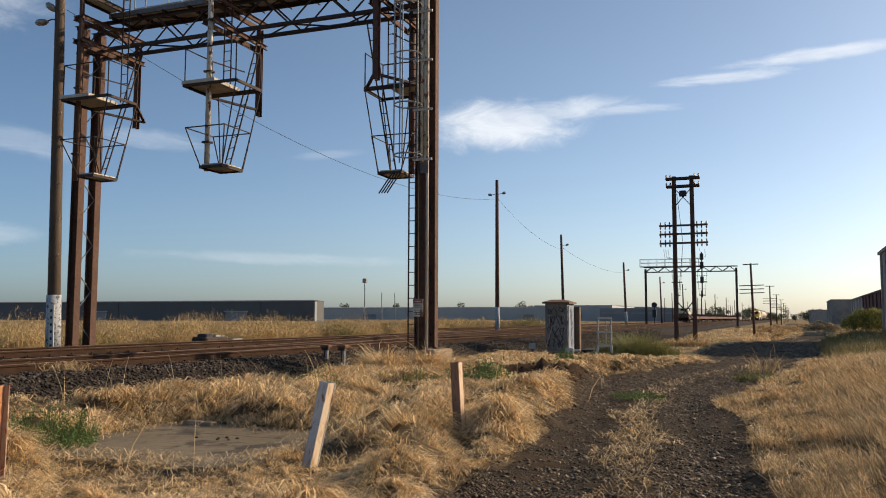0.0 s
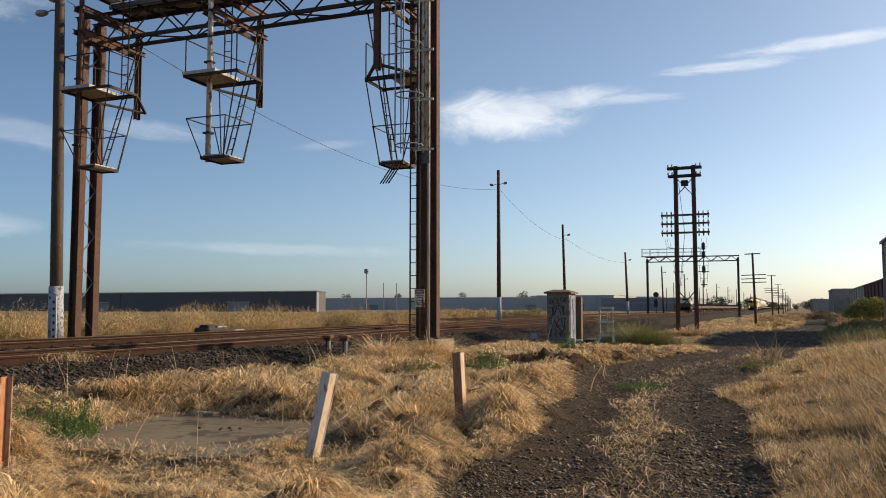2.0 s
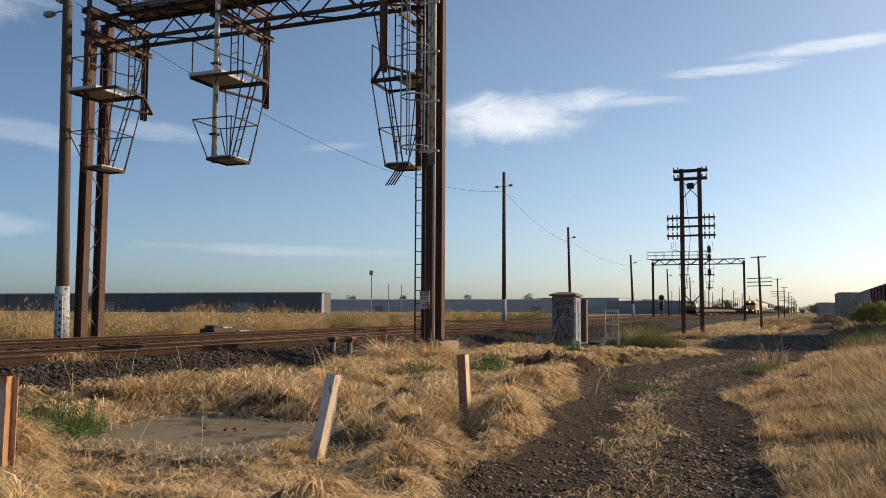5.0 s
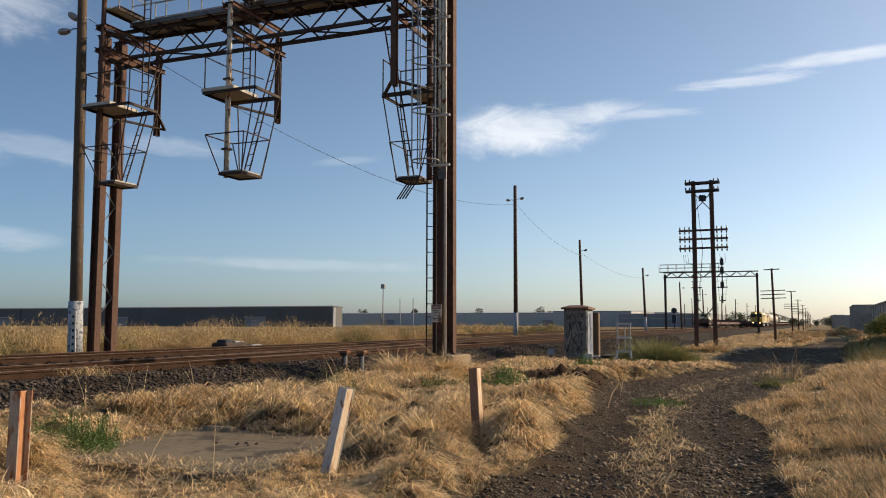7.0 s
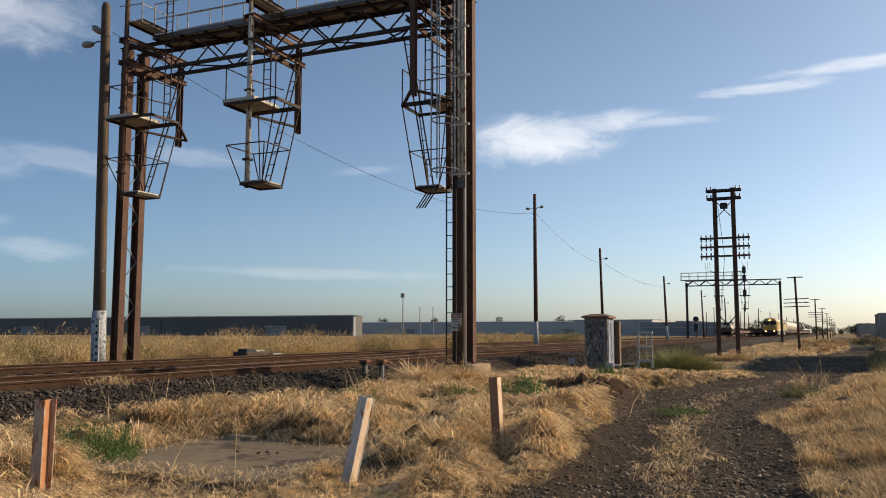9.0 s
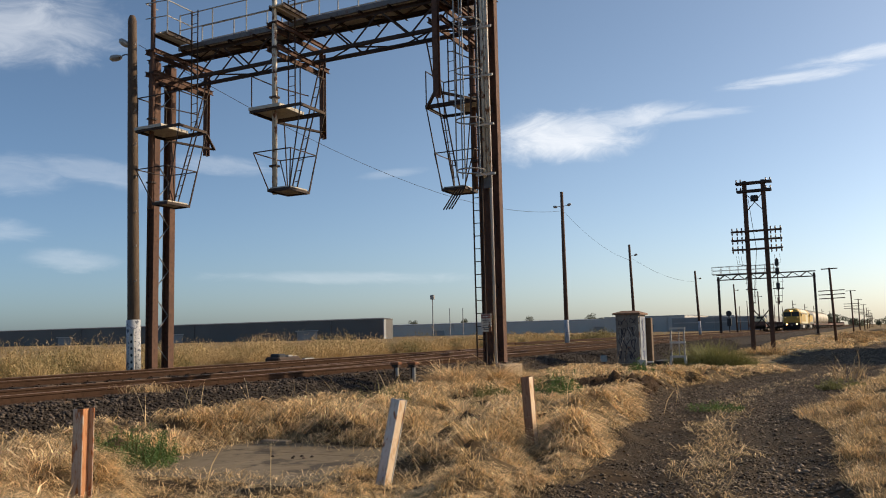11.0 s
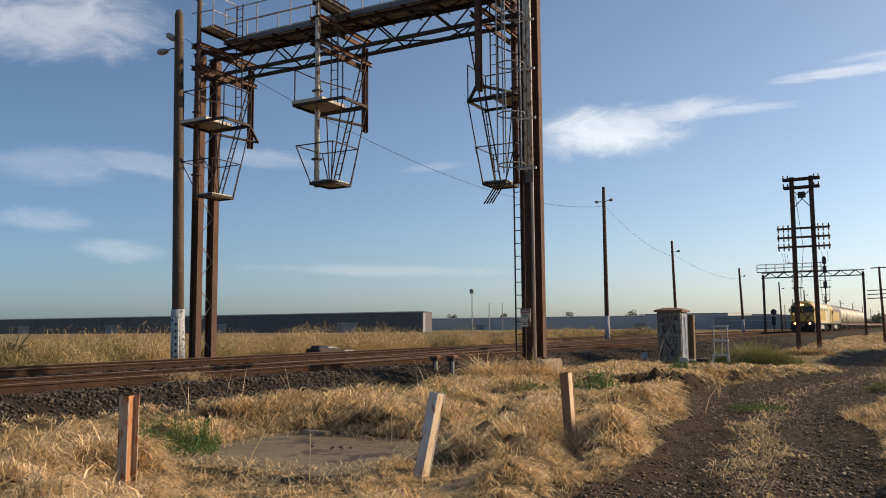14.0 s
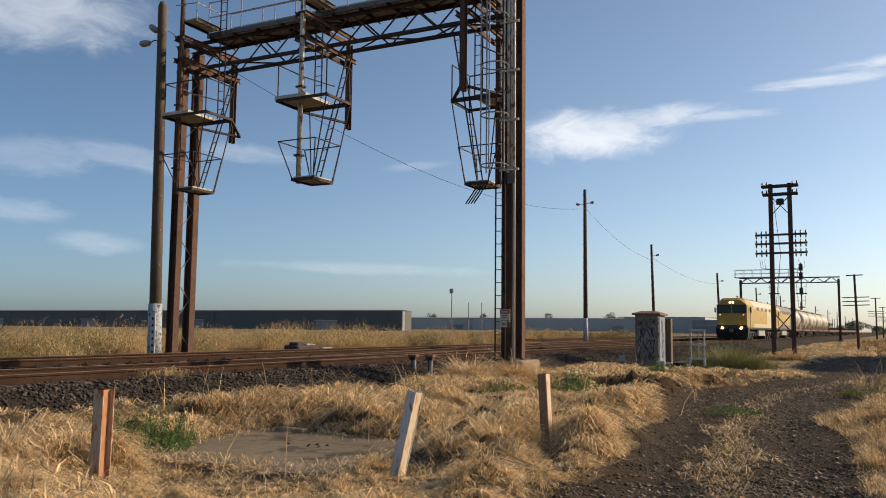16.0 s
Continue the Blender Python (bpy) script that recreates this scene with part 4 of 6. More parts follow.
    part("kerb_block", Build().box(w + 0.1, w + 0.55, -d - 0.15, -d + 0.02, 0.082, 0.16, 0.03), WHITE_PAINT, h, "white painted block")
    return h


relay_hut()


def marker_stub(x, y):
    z = float(height(x, y))
    p = thing("marker_stub", pose(x, y, z), "short white track marker on a stub post in ballast", "marker")
    part("stake", Build().bar((0, 0, -0.2), (0, 0, 0.45), 0.05, 0.05), RUST, p)
    part("plate", Build().box(-0.14, 0.14, -0.05, -0.026, 0.25, 0.5, 0.01), WHITE_PAINT, p, "white plate")


marker_stub(-10.2, 33.4)


def pipe_barrier():
    r = thing("pipe_barrier", pose(-6.65, 31.0, 0.08, 0, 0, 0), "pale painted steel barrier with splayed feet", "barrier")
    for k, x in ((-1, -0.24), (1, 0.24)):
        part("upright", Build().bar((x, 0, 0.46), (x, 0, 1.5), 0.05, 0.05), GALV, r)
        part("foot", Build().bar((x, 0.0, 0.47), (x + k * 0.09, -0.2, -0.2), 0.075, 0.06), WHITE_PAINT, r, "white splayed foot")
        part("foot", Build().bar((x, 0.04, 0.47), (x + k * 0.07, 0.5, -0.15), 0.06, 0.05), GALV, r, "grey splayed foot")
    for zz in (0.47, 0.99, 1.51):
        part("rail", Build().bar((-0.29, 0, zz), (0.29, 0, zz), 0.075, 0.06, (0, 0, 1)), WHITE_PAINT, r, "white cross rail")
    part("upright", Build().bar((0.05, 0.0, 0.5), (0.05, 0.0, 1.48), 0.035, 0.035), GALV, r)
    return r


pipe_barrier()


# ---- poles ----
def street_luminaire(parent, base, tip, mat_arm=RUST_DARK):
    base, tip = Vector(base), Vector(tip)
    arm = part("lamp_arm", Build().path([base, base.lerp(tip, 0.6) + Vector((0, 0, 0.06)), tip], 0.022, 6), mat_arm, parent)
    way = (tip - base).normalized()
    b = Build()
    loops = []
    for s, r in ((-0.06, 0.06), (0.02, 0.12), (0.14, 0.15), (0.26, 0.13), (0.33, 0.04)):
        c = tip + way * s
        u, v = Build.axes(base, tip)
        loops.append([c + u * (r * 0.75 * math.cos(a)) + v * (r * math.sin(a)) for a in np.linspace(0, 2 * math.pi, 9)[:-1]])
    part("lamp_head", b.loft(loops), GALV, arm, "weathered grey lamp head", True)


def lamp_pole_left():
    x, y = -20.85, 18.44
    p = thing("timber_lamp_pole", pose(x, y, 0.5, 0.4, -1.16, 0), "tall brown timber pole with two lamps and a whitewashed foot", "lamp pole")
    part("shaft", Build().path([(0, 0, -0.5), (0, 0, 4), (0, 0, 8), (0.0, 0, 11.6), (0.0, 0, 11.75)], 0.2, 14, [0.195, 0.178, 0.16, 0.138, 0.09]), TIMBER, p, "", True)
    part("whitewash_band", Build().tube((0, 0, 0.0), (0, 0, 1.75), 0.222, 0.214, 16), WHITEWASH, p, "flaking white and blue painted foot", True)
    part("marker_board", Build().box(0.1, 0.3, -0.26, -0.235, 0.1, 1.45), WHITE_PAINT, p, "narrow white board with black spots")
    for i in range(6):
        part("spot", Build().tube((0.2, -0.262, 0.22 + i * 0.21), (0.2, -0.268, 0.22 + i * 0.21), 0.05, n=8), BLACK, p)
    street_luminaire(p, (0.0, 0, 10.62), (-0.14, -0.08, 10.75))
    street_luminaire(p, (0, 0, 10.42), (-0.36, -0.2, 10.36))
    for i in range(16):
        z, k = 2.4 + i * 0.55, (1 if i % 2 else -1)
        part("climbing_peg", Build().path([(0.15 * k, -0.1 * k, z), (0.36 * k, -0.2 * k, z), (0.37 * k, -0.2 * k, z + 0.06)], 0.014, 4), GALV, p)
    return p


lamp_pole_left()


def lamp_pole(x, y, tall, lean, r, lamps, banded, label):
    z = float(height(x, y))
    p = thing("timber_lamp_pole", pose(x, y, z, 0, lean, 0), label, "lamp pole", "lamp poles beyond the tracks")
    part("shaft", Build().path([(0, 0, -0.4), (0, 0, tall * 0.5), (0, 0, tall)], r, 10, [r, r * 0.85, r * 0.68]), TIMBER_DARK, p, "", True)
    if banded:
        part("whitewash_band", Build().tube((0, 0, 0), (0, 0, 1.9), r * 1.03, r * 1.01, 12), WHITEWASH, p, "whitewashed foot", True)
    for k in lamps:
        street_luminaire(p, (0, 0, tall - 1.25), (k * 0.55, -0.2 * k, tall - 1.15))
    return p


lamp_pole(-22.0, 62.4, 12.2, 0.0, 0.19, (-1, 1), True, "dark timber pole with two lamps and a white foot")
lamp_pole(-22.0, 83.0, 9.7, -1.2, 0.17, (1,), False, "dark leaning timber pole with one lamp")
lamp_pole(-22.0, 117.2, 8.9, -1.8, 0.19, (1,), True, "dark leaning timber pole with one lamp")
for y, tall, lean in ((153, 8.6, -1.5), (185, 8.4, -1.0), (222, 8.2, 0.5), (262, 8.3, 0), (305, 8.2, 0.6), (350, 8.4, 0), (400, 8, 0), (460, 8, 0)):
    lamp_pole(-22.3, y, tall, lean, 0.17, (1,), False, "distant dark timber pole with one lamp beside the tracks")
rng = random.Random(12)
for i in range(14):
    x, y = rng.uniform(-36, -26), 232 + i * 22 + rng.uniform(-8, 8)
    lamp_pole(x, y, rng.uniform(6.5, 9), rng.uniform(-1, 1), 0.13, (), False, "slim distant dark timber pole in the rail yard")


def insulator(parent, x, y, z, down=False):
    k = -1 if down else 1
    part("insulator", Build().path([(x, y, z), (x, y, z + 0.05 * k), (x, y, z + 0.09 * k), (x, y, z + 0.14 * k)], 0.03, 6, [0.015, 0.045, 0.03, 0.03]), CERAMIC, parent)


def twin_pole():
    x, y = -5.15, 43.4
    z = 0.01
    p = thing("twin_pole_tower", pose(x, y, z, 0, 0, 0), "dark red-brown twin-post line tower with crossarms and insulators", "line tower")
    for k in (-1, 1):
        part("post", Build().ibeam((k * 0.46, 0, -0.4), (k * 0.44, 0, 8.9), 0.2, 0.18, 0.02, (1, 0, 0)), TIMBER_DARK, p)
    part("brace", Build().bar((-0.45, 0, 7.3), (0.45, 0, 8.3), 0.04, 0.03).bar((-0.45, 0.04, 8.3), (0.45, 0.04, 7.3), 0.04, 0.03), RUST_DARK, p)
    part("brace", Build().bar((-0.46, 0, 1.4), (0.46, 0, 2.5), 0.05, 0.03).bar((-0.46, 0.04, 2.5), (0.46, 0.04, 1.4), 0.05, 0.03), RUST_DARK, p)
    for zz, half in ((8.78, 0.85), (8.37, 0.82)):
        for k in (-1, 1):
            part("crossarm", Build().bar((-half, k * 0.14, zz), (half, k * 0.14, zz), 0.12, 0.08, (0, 0, 1)), RUST_DARK, p)
    part("transformer_clamp", Build().box(-0.18, 0.18, -0.1, 0.1, 7.85, 8.15, 0.05), BLACK, p)
    for xx in (-0.8, -0.6, 0.6, 0.8):
        insulator(p, xx, -0.14, 8.84)
        insulator(p, xx, -0.14, 8.43)
    for zz in (6.33, 5.89, 5.42):
        arm = part("crossarm", Build().bar((-1.2, -0.13, zz), (1.2, -0.13, zz), 0.1, 0.08, (0, 0, 1)), TIMBER_DARK, p)
        for xx in (-1.14, -0.9, -0.68, 0.68, 0.9, 1.14):
            insulator(arm, xx, -0.13, zz + 0.05)
            insulator(arm, xx, -0.13, zz - 0.05, True)
    for xx in (-1.0, -0.78, 0.78, 1.02, -0.9):
        part("loose_wire", Build().path([(xx, -0.13, 5.1), (xx + 0.04, -0.1, 4.7), (xx * 0.6, -0.05, 4.6)], 0.008, 4), WIRE, p)
    part("cable", Build().path([(-0.3, 0, 8.0), (-0.05, 0.05, 5.4), (-0.35, 0.1, 2.6), (-0.4, 0.12, 0.2)], 0.012, 4), WIRE, p)
    return p


twin_pole()


def line_pole(x, y, tall, arms, lean):
    z = 0.43 if y < 100 else 0.02
    p = thing("telegraph_pole", pose(x, y, z, 0, lean, 0), "dark timber telegraph pole with level crossarms", "telegraph pole", "telegraph poles beside the road")
    part("shaft", Build().path([(0, 0, -0.4), (0, 0, tall)], 0.13, 8, [0.11, 0.08]), TIMBER_DARK, p, "", True)
    part("crossarm", Build().bar((-0.6, -0.1, tall - 0.08), (0.6, -0.1, tall - 0.08), 0.08, 0.07, (0, 0, 1)), TIMBER_DARK, p)
    for k in range(arms):
        zz = tall - 1.82 - k * 0.31
        part("crossarm", Build().bar((-0.95, -0.1, zz), (0.95, -0.1, zz), 0.07, 0.06, (0, 0, 1)), TIMBER_DARK, p)
    return p


for y, tall, lean in ((72.2, 5.68, -1.4), (123, 6.1, -0.3), (163, 5.95, 0.2), (215, 6.1, 0.3), (265, 6.1, 0), (315, 6.1, 0.4), (365, 6.1, 0), (415, 6.1, 0), (470, 6.1, 0)):
    line_pole(-3.14, y, tall, 3 if y < 300 else 2, lean)


# ---- wires ----
def wire(name, ends, sag, r, label):
    (a, b), n = (Vector(ends[0]), Vector(ends[1])), 16
    pts = [a.lerp(b, i / n) - Vector((0, 0, sag * 4 * (i / n) * (1 - i / n))) for i in range(n + 1)]
    w = thing("overhead_wire", pose(0, 0, 0), label, "wire", "overhead wires")
    part("strand", Build().path(pts, r, 4), WIRE, w)
    return w


wire("overhead_wire", ((-20.75, 18.35, 11.2), (-22.0, 62.4, 11.2)), 1.75, 0.011, "thin black overhead wire between lamp poles")
wire("overhead_wire", ((-22.0, 62.4, 11.3), (-22.0, 83.0, 8.6)), 0.7, 0.012, "thin black overhead wire between lamp poles")
wire("overhead_wire", ((-22.0, 83.0, 8.8), (-22.0, 117.2, 8.0)), 0.7, 0.012, "thin black overhead wire between lamp poles")


# ---- the farther signal gantry ----
def far_gantry():
    g = thing("signal_gantry", pose(-8.0, 131.0, 0, 0, 0, 2.0), "distant dark steel signal gantry with a railed walkway", "signal gantry")
    span, zt = 13.4, 8.7
    for x in (0, -span):
        part("leg", Build().ibeam((x, 0, 0.2), (x, 0, zt + 0.5), 0.32, 0.34, 0.03, (1, 0, 0)), RUST_DARK, g)
        part("footing", Build().box(x - 0.5, x + 0.5, -0.7, 0.7, -0.2, 0.35, 0.04), CONCRETE, g)
    for d in (-0.4, 0.4):
        b = Build()
        for z in (zt, zt + 0.75):
            b.bar((0.2, d, z), (-span - 0.2, d, z), 0.12, 0.1, (0, 0, 1))
        n = 7
        for i in range(n):
            x0, x1 = -span * i / n, -span * (i + 1) / n
            b.bar((x0, d, zt), ((x0 + x1) / 2, d, zt + 0.75), 0.09, 0.04, (0, 0, 1)).bar(((x0 + x1) / 2, d, zt + 0.75), (x1, d, zt), 0.09, 0.04, (0, 0, 1))
        part("truss_face", b, RUST_DARK, g)
    part("walkway", Build().box(-span - 0.8, -4.6, -0.6, 0.6, zt + 0.82, zt + 0.92), DECK, g)
    for d in (-0.6, 0.6):
        for z in (0.55, 1.1):
            part("handrail", Build().tube((-span - 0.8, d, zt + 0.9 + z), (-4.6, d, zt + 0.9 + z), 0.03, n=5), GALV, g)
        for i in range(8):
            x = -span - 0.8 + i * 1.257
            part("stanchion", Build().tube((x, d, zt + 0.9), (x, d, zt + 2.0), 0.03, n=5), GALV, g)
    for x, heads in ((-4.9, (10.9, 9.6, 7.4)), (-8.6, ())):
        c = part("signal_post", Build().tube((x, -0.8, 4.7), (x, -0.8, 11.6 if heads else 8.8), 0.09, n=8), RUST_DARK, g)
        for z in (7.0, 5.0):
            part("platform", Build().box(x - 0.75 if z > 6 else x - 0.45, x + 0.75 if z > 6 else x + 0.45, -1.4, -0.4, z, z + 0.12), RUST_DARK, c)
        for k in (-0.7, 0.7):
            part("hanger", Build().bar((x + k, -0.9, 8.8), (x + k * 0.6, -0.9, 5.0), 0.04, 0.04), RUST_DARK, c)
        part("guard_rail", Build().bar((x - 0.6, -1.3, 6.0), (x + 0.6, -1.3, 6.0), 0.04, 0.04).bar((x - 0.8, -1.3, 8.0), (x + 0.8, -1.3, 8.0), 0.04, 0.04), RUST_DARK, c)
        for z in heads:
            head = part("signal_head", Build().box(x - 0.26, x + 0.26, -1.15, -0.9, z - 0.5, z + 0.5, 0.08), BLACK, c, "black signal head")
            part("backboard", Build().tube((x, -1.16, z + 0.2), (x, -1.19, z + 0.2), 0.27, n=14), BLACK, head)
    return g


far_gantry()


def ground_signal(x, y):
    p = thing("dwarf_signal", pose(x, y, float(height(x, y))), "low black post signal with a round head", "signal")
    part("post", Build().tube((0, 0, 0), (0, 0, 3.0), 0.08, n=8), BLACK, p)
    part("head", Build().tube((0, -0.15, 3.0), (0, 0.15, 3.0), 0.42, n=14), BLACK, p)
    part("case", Build().box(-0.3, 0.3, -0.2, 0.2, 1.1, 2.3, 0.05), BLACK, p)
    return p


ground_signal(-19.9, 129.0)


# ---- sheds ----
def shed(x0, x1, y0, y1, tall, wall, label, bays=0, bay_side="front", trim=SHED_TRIM, eaves=0.25):
    s = thing("warehouse", pose(0, 0, 0), label, "warehouse", "industrial sheds")
    body = part("wall", Build().box(x0, x1, y0, y1, -0.5, tall), wall, s)
    part("roof", Build().loft([[(x0 - 0.1, y0 - 0.1, tall), (x1 + 0.1, y0 - 0.1, tall), (x1 + 0.1, y1 + 0.1, tall), (x0 - 0.1, y1 + 0.1, tall)], [(x0 - 0.1, y0 - 0.1, tall + eaves), (x1 + 0.1, y0 - 0.1, tall + eaves), (x1 + 0.1, y1 + 0.1, tall + eaves), (x0 - 0.1, y1 + 0.1, tall + eaves)], [(x0 + 2, (y0 + y1) / 2 - 0.5, tall + eaves + 0.35), (x1 - 2, (y0 + y1) / 2 - 0.5, tall + eaves + 0.35), (x1 - 2, (y0 + y1) / 2 + 0.5, tall + eaves + 0.35), (x0 + 2, (y0 + y1) / 2 + 0.5, tall + eaves + 0.35)]]), trim if wall is not SHED_NAVY else SHED_NAVY, s)
    for i in range(bays):
        if bay_side == "front":
            c = x0 + (x1 - x0) * (i + 0.5) / bays
            door = part("roller_door", Build().box(c - 4, c + 4, y0 - 0.06, y0 - 0.005, -0.3, 3.1), SHED_GREY, s)
            part("lintel", Build().box(c - 4.4, c + 4.4, y0 - 0.5, y0 - 0.005, 3.2, 3.45), SHED_PALE, door)
            part("downpipe", Build().box(c + 9, c + 9.3, y0 - 0.2, y0 - 0.005, 0, tall), wall, s)
        else:
            c = y0 + (y1 - y0) * (i + 0.5) / bays
            part("pilaster", Build().box(x0 - 0.25, x0 - 0.005, c - 0.25, c + 0.25, -0.3, tall - 0.3), wall, s)
    return s


shed(-480, -132.8, 212, 217, 6.2, SHED_NAVY, "long low blue-grey warehouse beyond the grass", 6)
part("corner_trim", Build().box(-133.05, -132.7, 211.8, 213, -0.3, 6.3), SHED_TRIM, bpy.data.objects["warehouse"], "pale corner flashing")
shed(-262, -76, 400, 404, 6.5, SHED_PALE, "long pale grey warehouse on the skyline", 2)
shed(-100, -67.6, 330, 380, 6.4, SHED_PALE, "pale warehouse end on the skyline", 1)
shed(-66, -34, 300, 350, 4.9, SHED_GREY, "grey-green distant warehouse behind the rail yard", 3)
shed(-98, -70, 470, 500, 7.5, SHED_GREY, "grey distant warehouse behind the rail yard", 2)


def roadside_building(x0, x1, y0, y1, tall, wall, label, ribs):
    b = thing("roadside_building", pose(0, 0, 0), label, "building", "buildings along the road")
    part("wall", Build().box(x0, x1, y0, y1, -0.3, tall), wall, b)
    part("parapet", Build().box(x0 - 0.12, x1 + 0.12, y0 - 0.12, y1 + 0.12, tall, tall + 0.18), wall, b)
    n = max(2, int((y1 - y0) / ribs))
    for i in range(n):
        y = y0 + (y1 - y0) * (i + 0.5) / n
        part("pilaster", Build().box(x0 - 0.12, x0 - 0.003, y - 0.12, y + 0.12, -0.2, tall - 0.05), wall, b)
    return b


roadside_building(5.15, 18, 45, 60, 5.7, ROADSIDE_GREY, "tall grey sheet-walled building beside the road", 3)
roadside_building(7.4, 20, 84, 110, 4.1, BRICK_RED, "dark red brick building beside the road", 4)
roadside_building(7.9, 22, 118, 150, 4.3, ROADSIDE_GREY, "grey flat-roofed building beside the road", 5)
roadside_building(5.6, 20, 152, 172, 4.6, ROADSIDE_GREY, "lower grey building beside the road", 5)
roadside_building(3.4, 16, 205, 240, 3.4, ROADSIDE_GREY, "far grey building beside the road", 8)


def yard_mast(x, y, tall, head):
    p = thing("light_mast", pose(x, y, 0.3), "slim distant grey light mast on the skyline", "light mast", "masts on the skyline")
    # the light wall grey stands in for haze at this distance
    part("mast", Build().tube((0, 0, 0), (0, 0, tall), 0.26, 0.18, 8), SHED_GREY, p)
    if head:
        part("lamp_ring", Build().box(-0.85, 0.85, -0.8, 0.8, tall - 1.7, tall + 0.2, 0.3), SHED_GREY, p)
    return p


yard_mast(-166.7, 305, 17.4, True)
yard_mast(-182.0, 350, 13.1, False)
yard_mast(-175.0, 350, 13.0, False)

# ---- train ----
def bogie(parent, y, length, axles, r=0.48):
    b = part("bogie", Build().box(-1.15, -1.02, y - length / 2, y + length / 2, 0.42, 0.75, 0.04).box(1.02, 1.15, y - length / 2, y + length / 2, 0.42, 0.75, 0.04).box(-1.0, 1.0, y - 0.3, y + 0.3, 0.5, 0.8), BOGIE, parent)
    for i in range(axles):
        yy = y - length / 2 + length * (i + 0.5) / axles
        part("wheelset", Build().tube((-0.95, yy, r), (-0.8, yy, r), r, n=14).tube((0.8, yy, r), (0.95, yy, r), r, n=14).tube((-0.8, yy, r), (0.8, yy, r), 0.08, n=6), RUST_DARK, b)
        for k in (-1.2, 1.2):
            part("axlebox", Build().box(k - 0.04, k + 0.04, yy - 0.18, yy + 0.18, 0.3, 0.66), BOGIE, b)
    return b


def locomotive(lead):
    """A double-ended hood; its nose is at y = 0 and its body runs towards +y."""
    long = 18.6 if lead else 15.5
    e = thing("diesel_locomotive", pose(NEAR_TRACK, 300, RAIL_Z), "yellow diesel locomotive with lit headlights hauling the train" if lead else "yellow and grey second diesel locomotive in the train", "locomotive")
    w = 1.42
    lower, shoulder, roof = 1.15, 3.15, 3.82

    def section(y, half, top, inset, z0=lower):
        return [(-half, y, z0), (half, y, z0), (half, y, shoulder), (half - inset, y, top - 0.12), (half - inset - 0.25, y, top), (-half + inset + 0.25, y, top), (-half + inset, y, top - 0.12), (-half, y, shoulder)]

    body = LOCO_YELLOW if lead else LOCO_GREY
    part("cab", Build().loft([section(0.0, w - 0.1, roof - 0.18, 0.42), section(0.5, w, roof, 0.4), section(3.2, w, roof, 0.4)]), LOCO_YELLOW, e)
    part("engine_hood", Build().loft([section(3.205, w - 0.03, roof - 0.06, 0.36), section(long - 0.6, w - 0.03, roof - 0.06, 0.36), section(long, w - 0.1, roof - 0.2, 0.42)]), LOCO_CREAM if lead else body, e, "cream and yellow body side")
    part("side_stripe", Build().box(w - 0.029, w - 0.02, 3.6, 12.0, 1.5, 2.9), LOCO_YELLOW, e, "yellow panel")
    part("underframe", Build().box(-w, w, 0.15, long - 0.1, 0.98, 1.145), BOGIE, e)
    part("nose_band", Build().box(-w + 0.08, w - 0.08, -0.03, -0.004, 1.16, 1.34), BLACK, e, "black lower nose")
    part("pilot", Build().loft([[(-1.35, 0.12, 0.2), (1.35, 0.12, 0.2), (1.35, 0.7, 0.2), (-1.35, 0.7, 0.2)], [(-1.42, -0.12, 0.97), (1.42, -0.12, 0.97), (1.42, 0.7, 0.97), (-1.42, 0.7, 0.97)], [(-1.38, -0.1, 1.14), (1.38, -0.1, 1.14), (1.38, 0.14, 1.14), (-1.38, 0.14, 1.14)]]), BLACK, e, "black pilot and buffer beam")
    part("coupler", Build().box(-0.14, 0.14, -0.7, -0.1, 0.72, 1.0, 0.04), LOCO_GREY, e)
    for k in (-1, 1):
        x0, x1 = sorted((k * 0.1, k * 1.2))
        part("windscreen", Build().loft([[(x0, -0.03, 2.5), (x1, -0.03, 2.5), (x1, 0.1, 2.5), (x0, 0.1, 2.5)], [(x0, -0.03, 3.12), (x1 - (0.08 if k > 0 else 0), -0.03, 3.12), (x1 - (0.08 if k > 0 else 0), 0.1, 3.12), (x0 + (0.08 if k < 0 else 0), 0.1, 3.12)]]), WINDSCREEN, e, "dark windscreen")
        part("side_window", Build().box(k * (w + 0.001) - 0.012, k * (w + 0.001) + 0.012, 1.2, 2.1, 2.45, 3.02), WINDSCREEN, e, "dark cab side window")
        part("headlight", Build().tube((k * 0.82, -0.2, 1.08), (k * 0.82, -0.11, 1.08), 0.12, n=12), LAMP_WARM if lead else BLACK, e, "lit headlight")
        part("marker_light", Build().tube((k * 1.02, -0.03, 2.28), (k * 1.02, -0.005, 2.28), 0.06, n=8), LAMP_DIM if lead else BLACK, e)
        part("mirror", Build().box(k * 1.56 - 0.06, k * 1.56 + 0.06, 0.5, 0.56, 2.5, 2.95), BLACK, e)
        part("handrail", Build().path([(k * 1.46, 0.9, 1.2), (k * 1.49, 0.9, 2.9)], 0.03, 5), GALV, e)
        part("steps", Build().box(k * 1.3 - 0.14, k * 1.3 + 0.14, 0.75, 1.25, 0.35, 0.4).box(k * 1.3 - 0.14, k * 1.3 + 0.14, 0.75, 1.25, 0.7, 0.75), LOCO_GREY, e)
        for i in range(4):
            y = 5.2 + i * (long - 8) / 4
            part("louvre", Build().box(k * (w - 0.024) - 0.02, k * (w - 0.024) + 0.02, y, y + 1.4, 2.78, 3.08), LOCO_GREY, e)
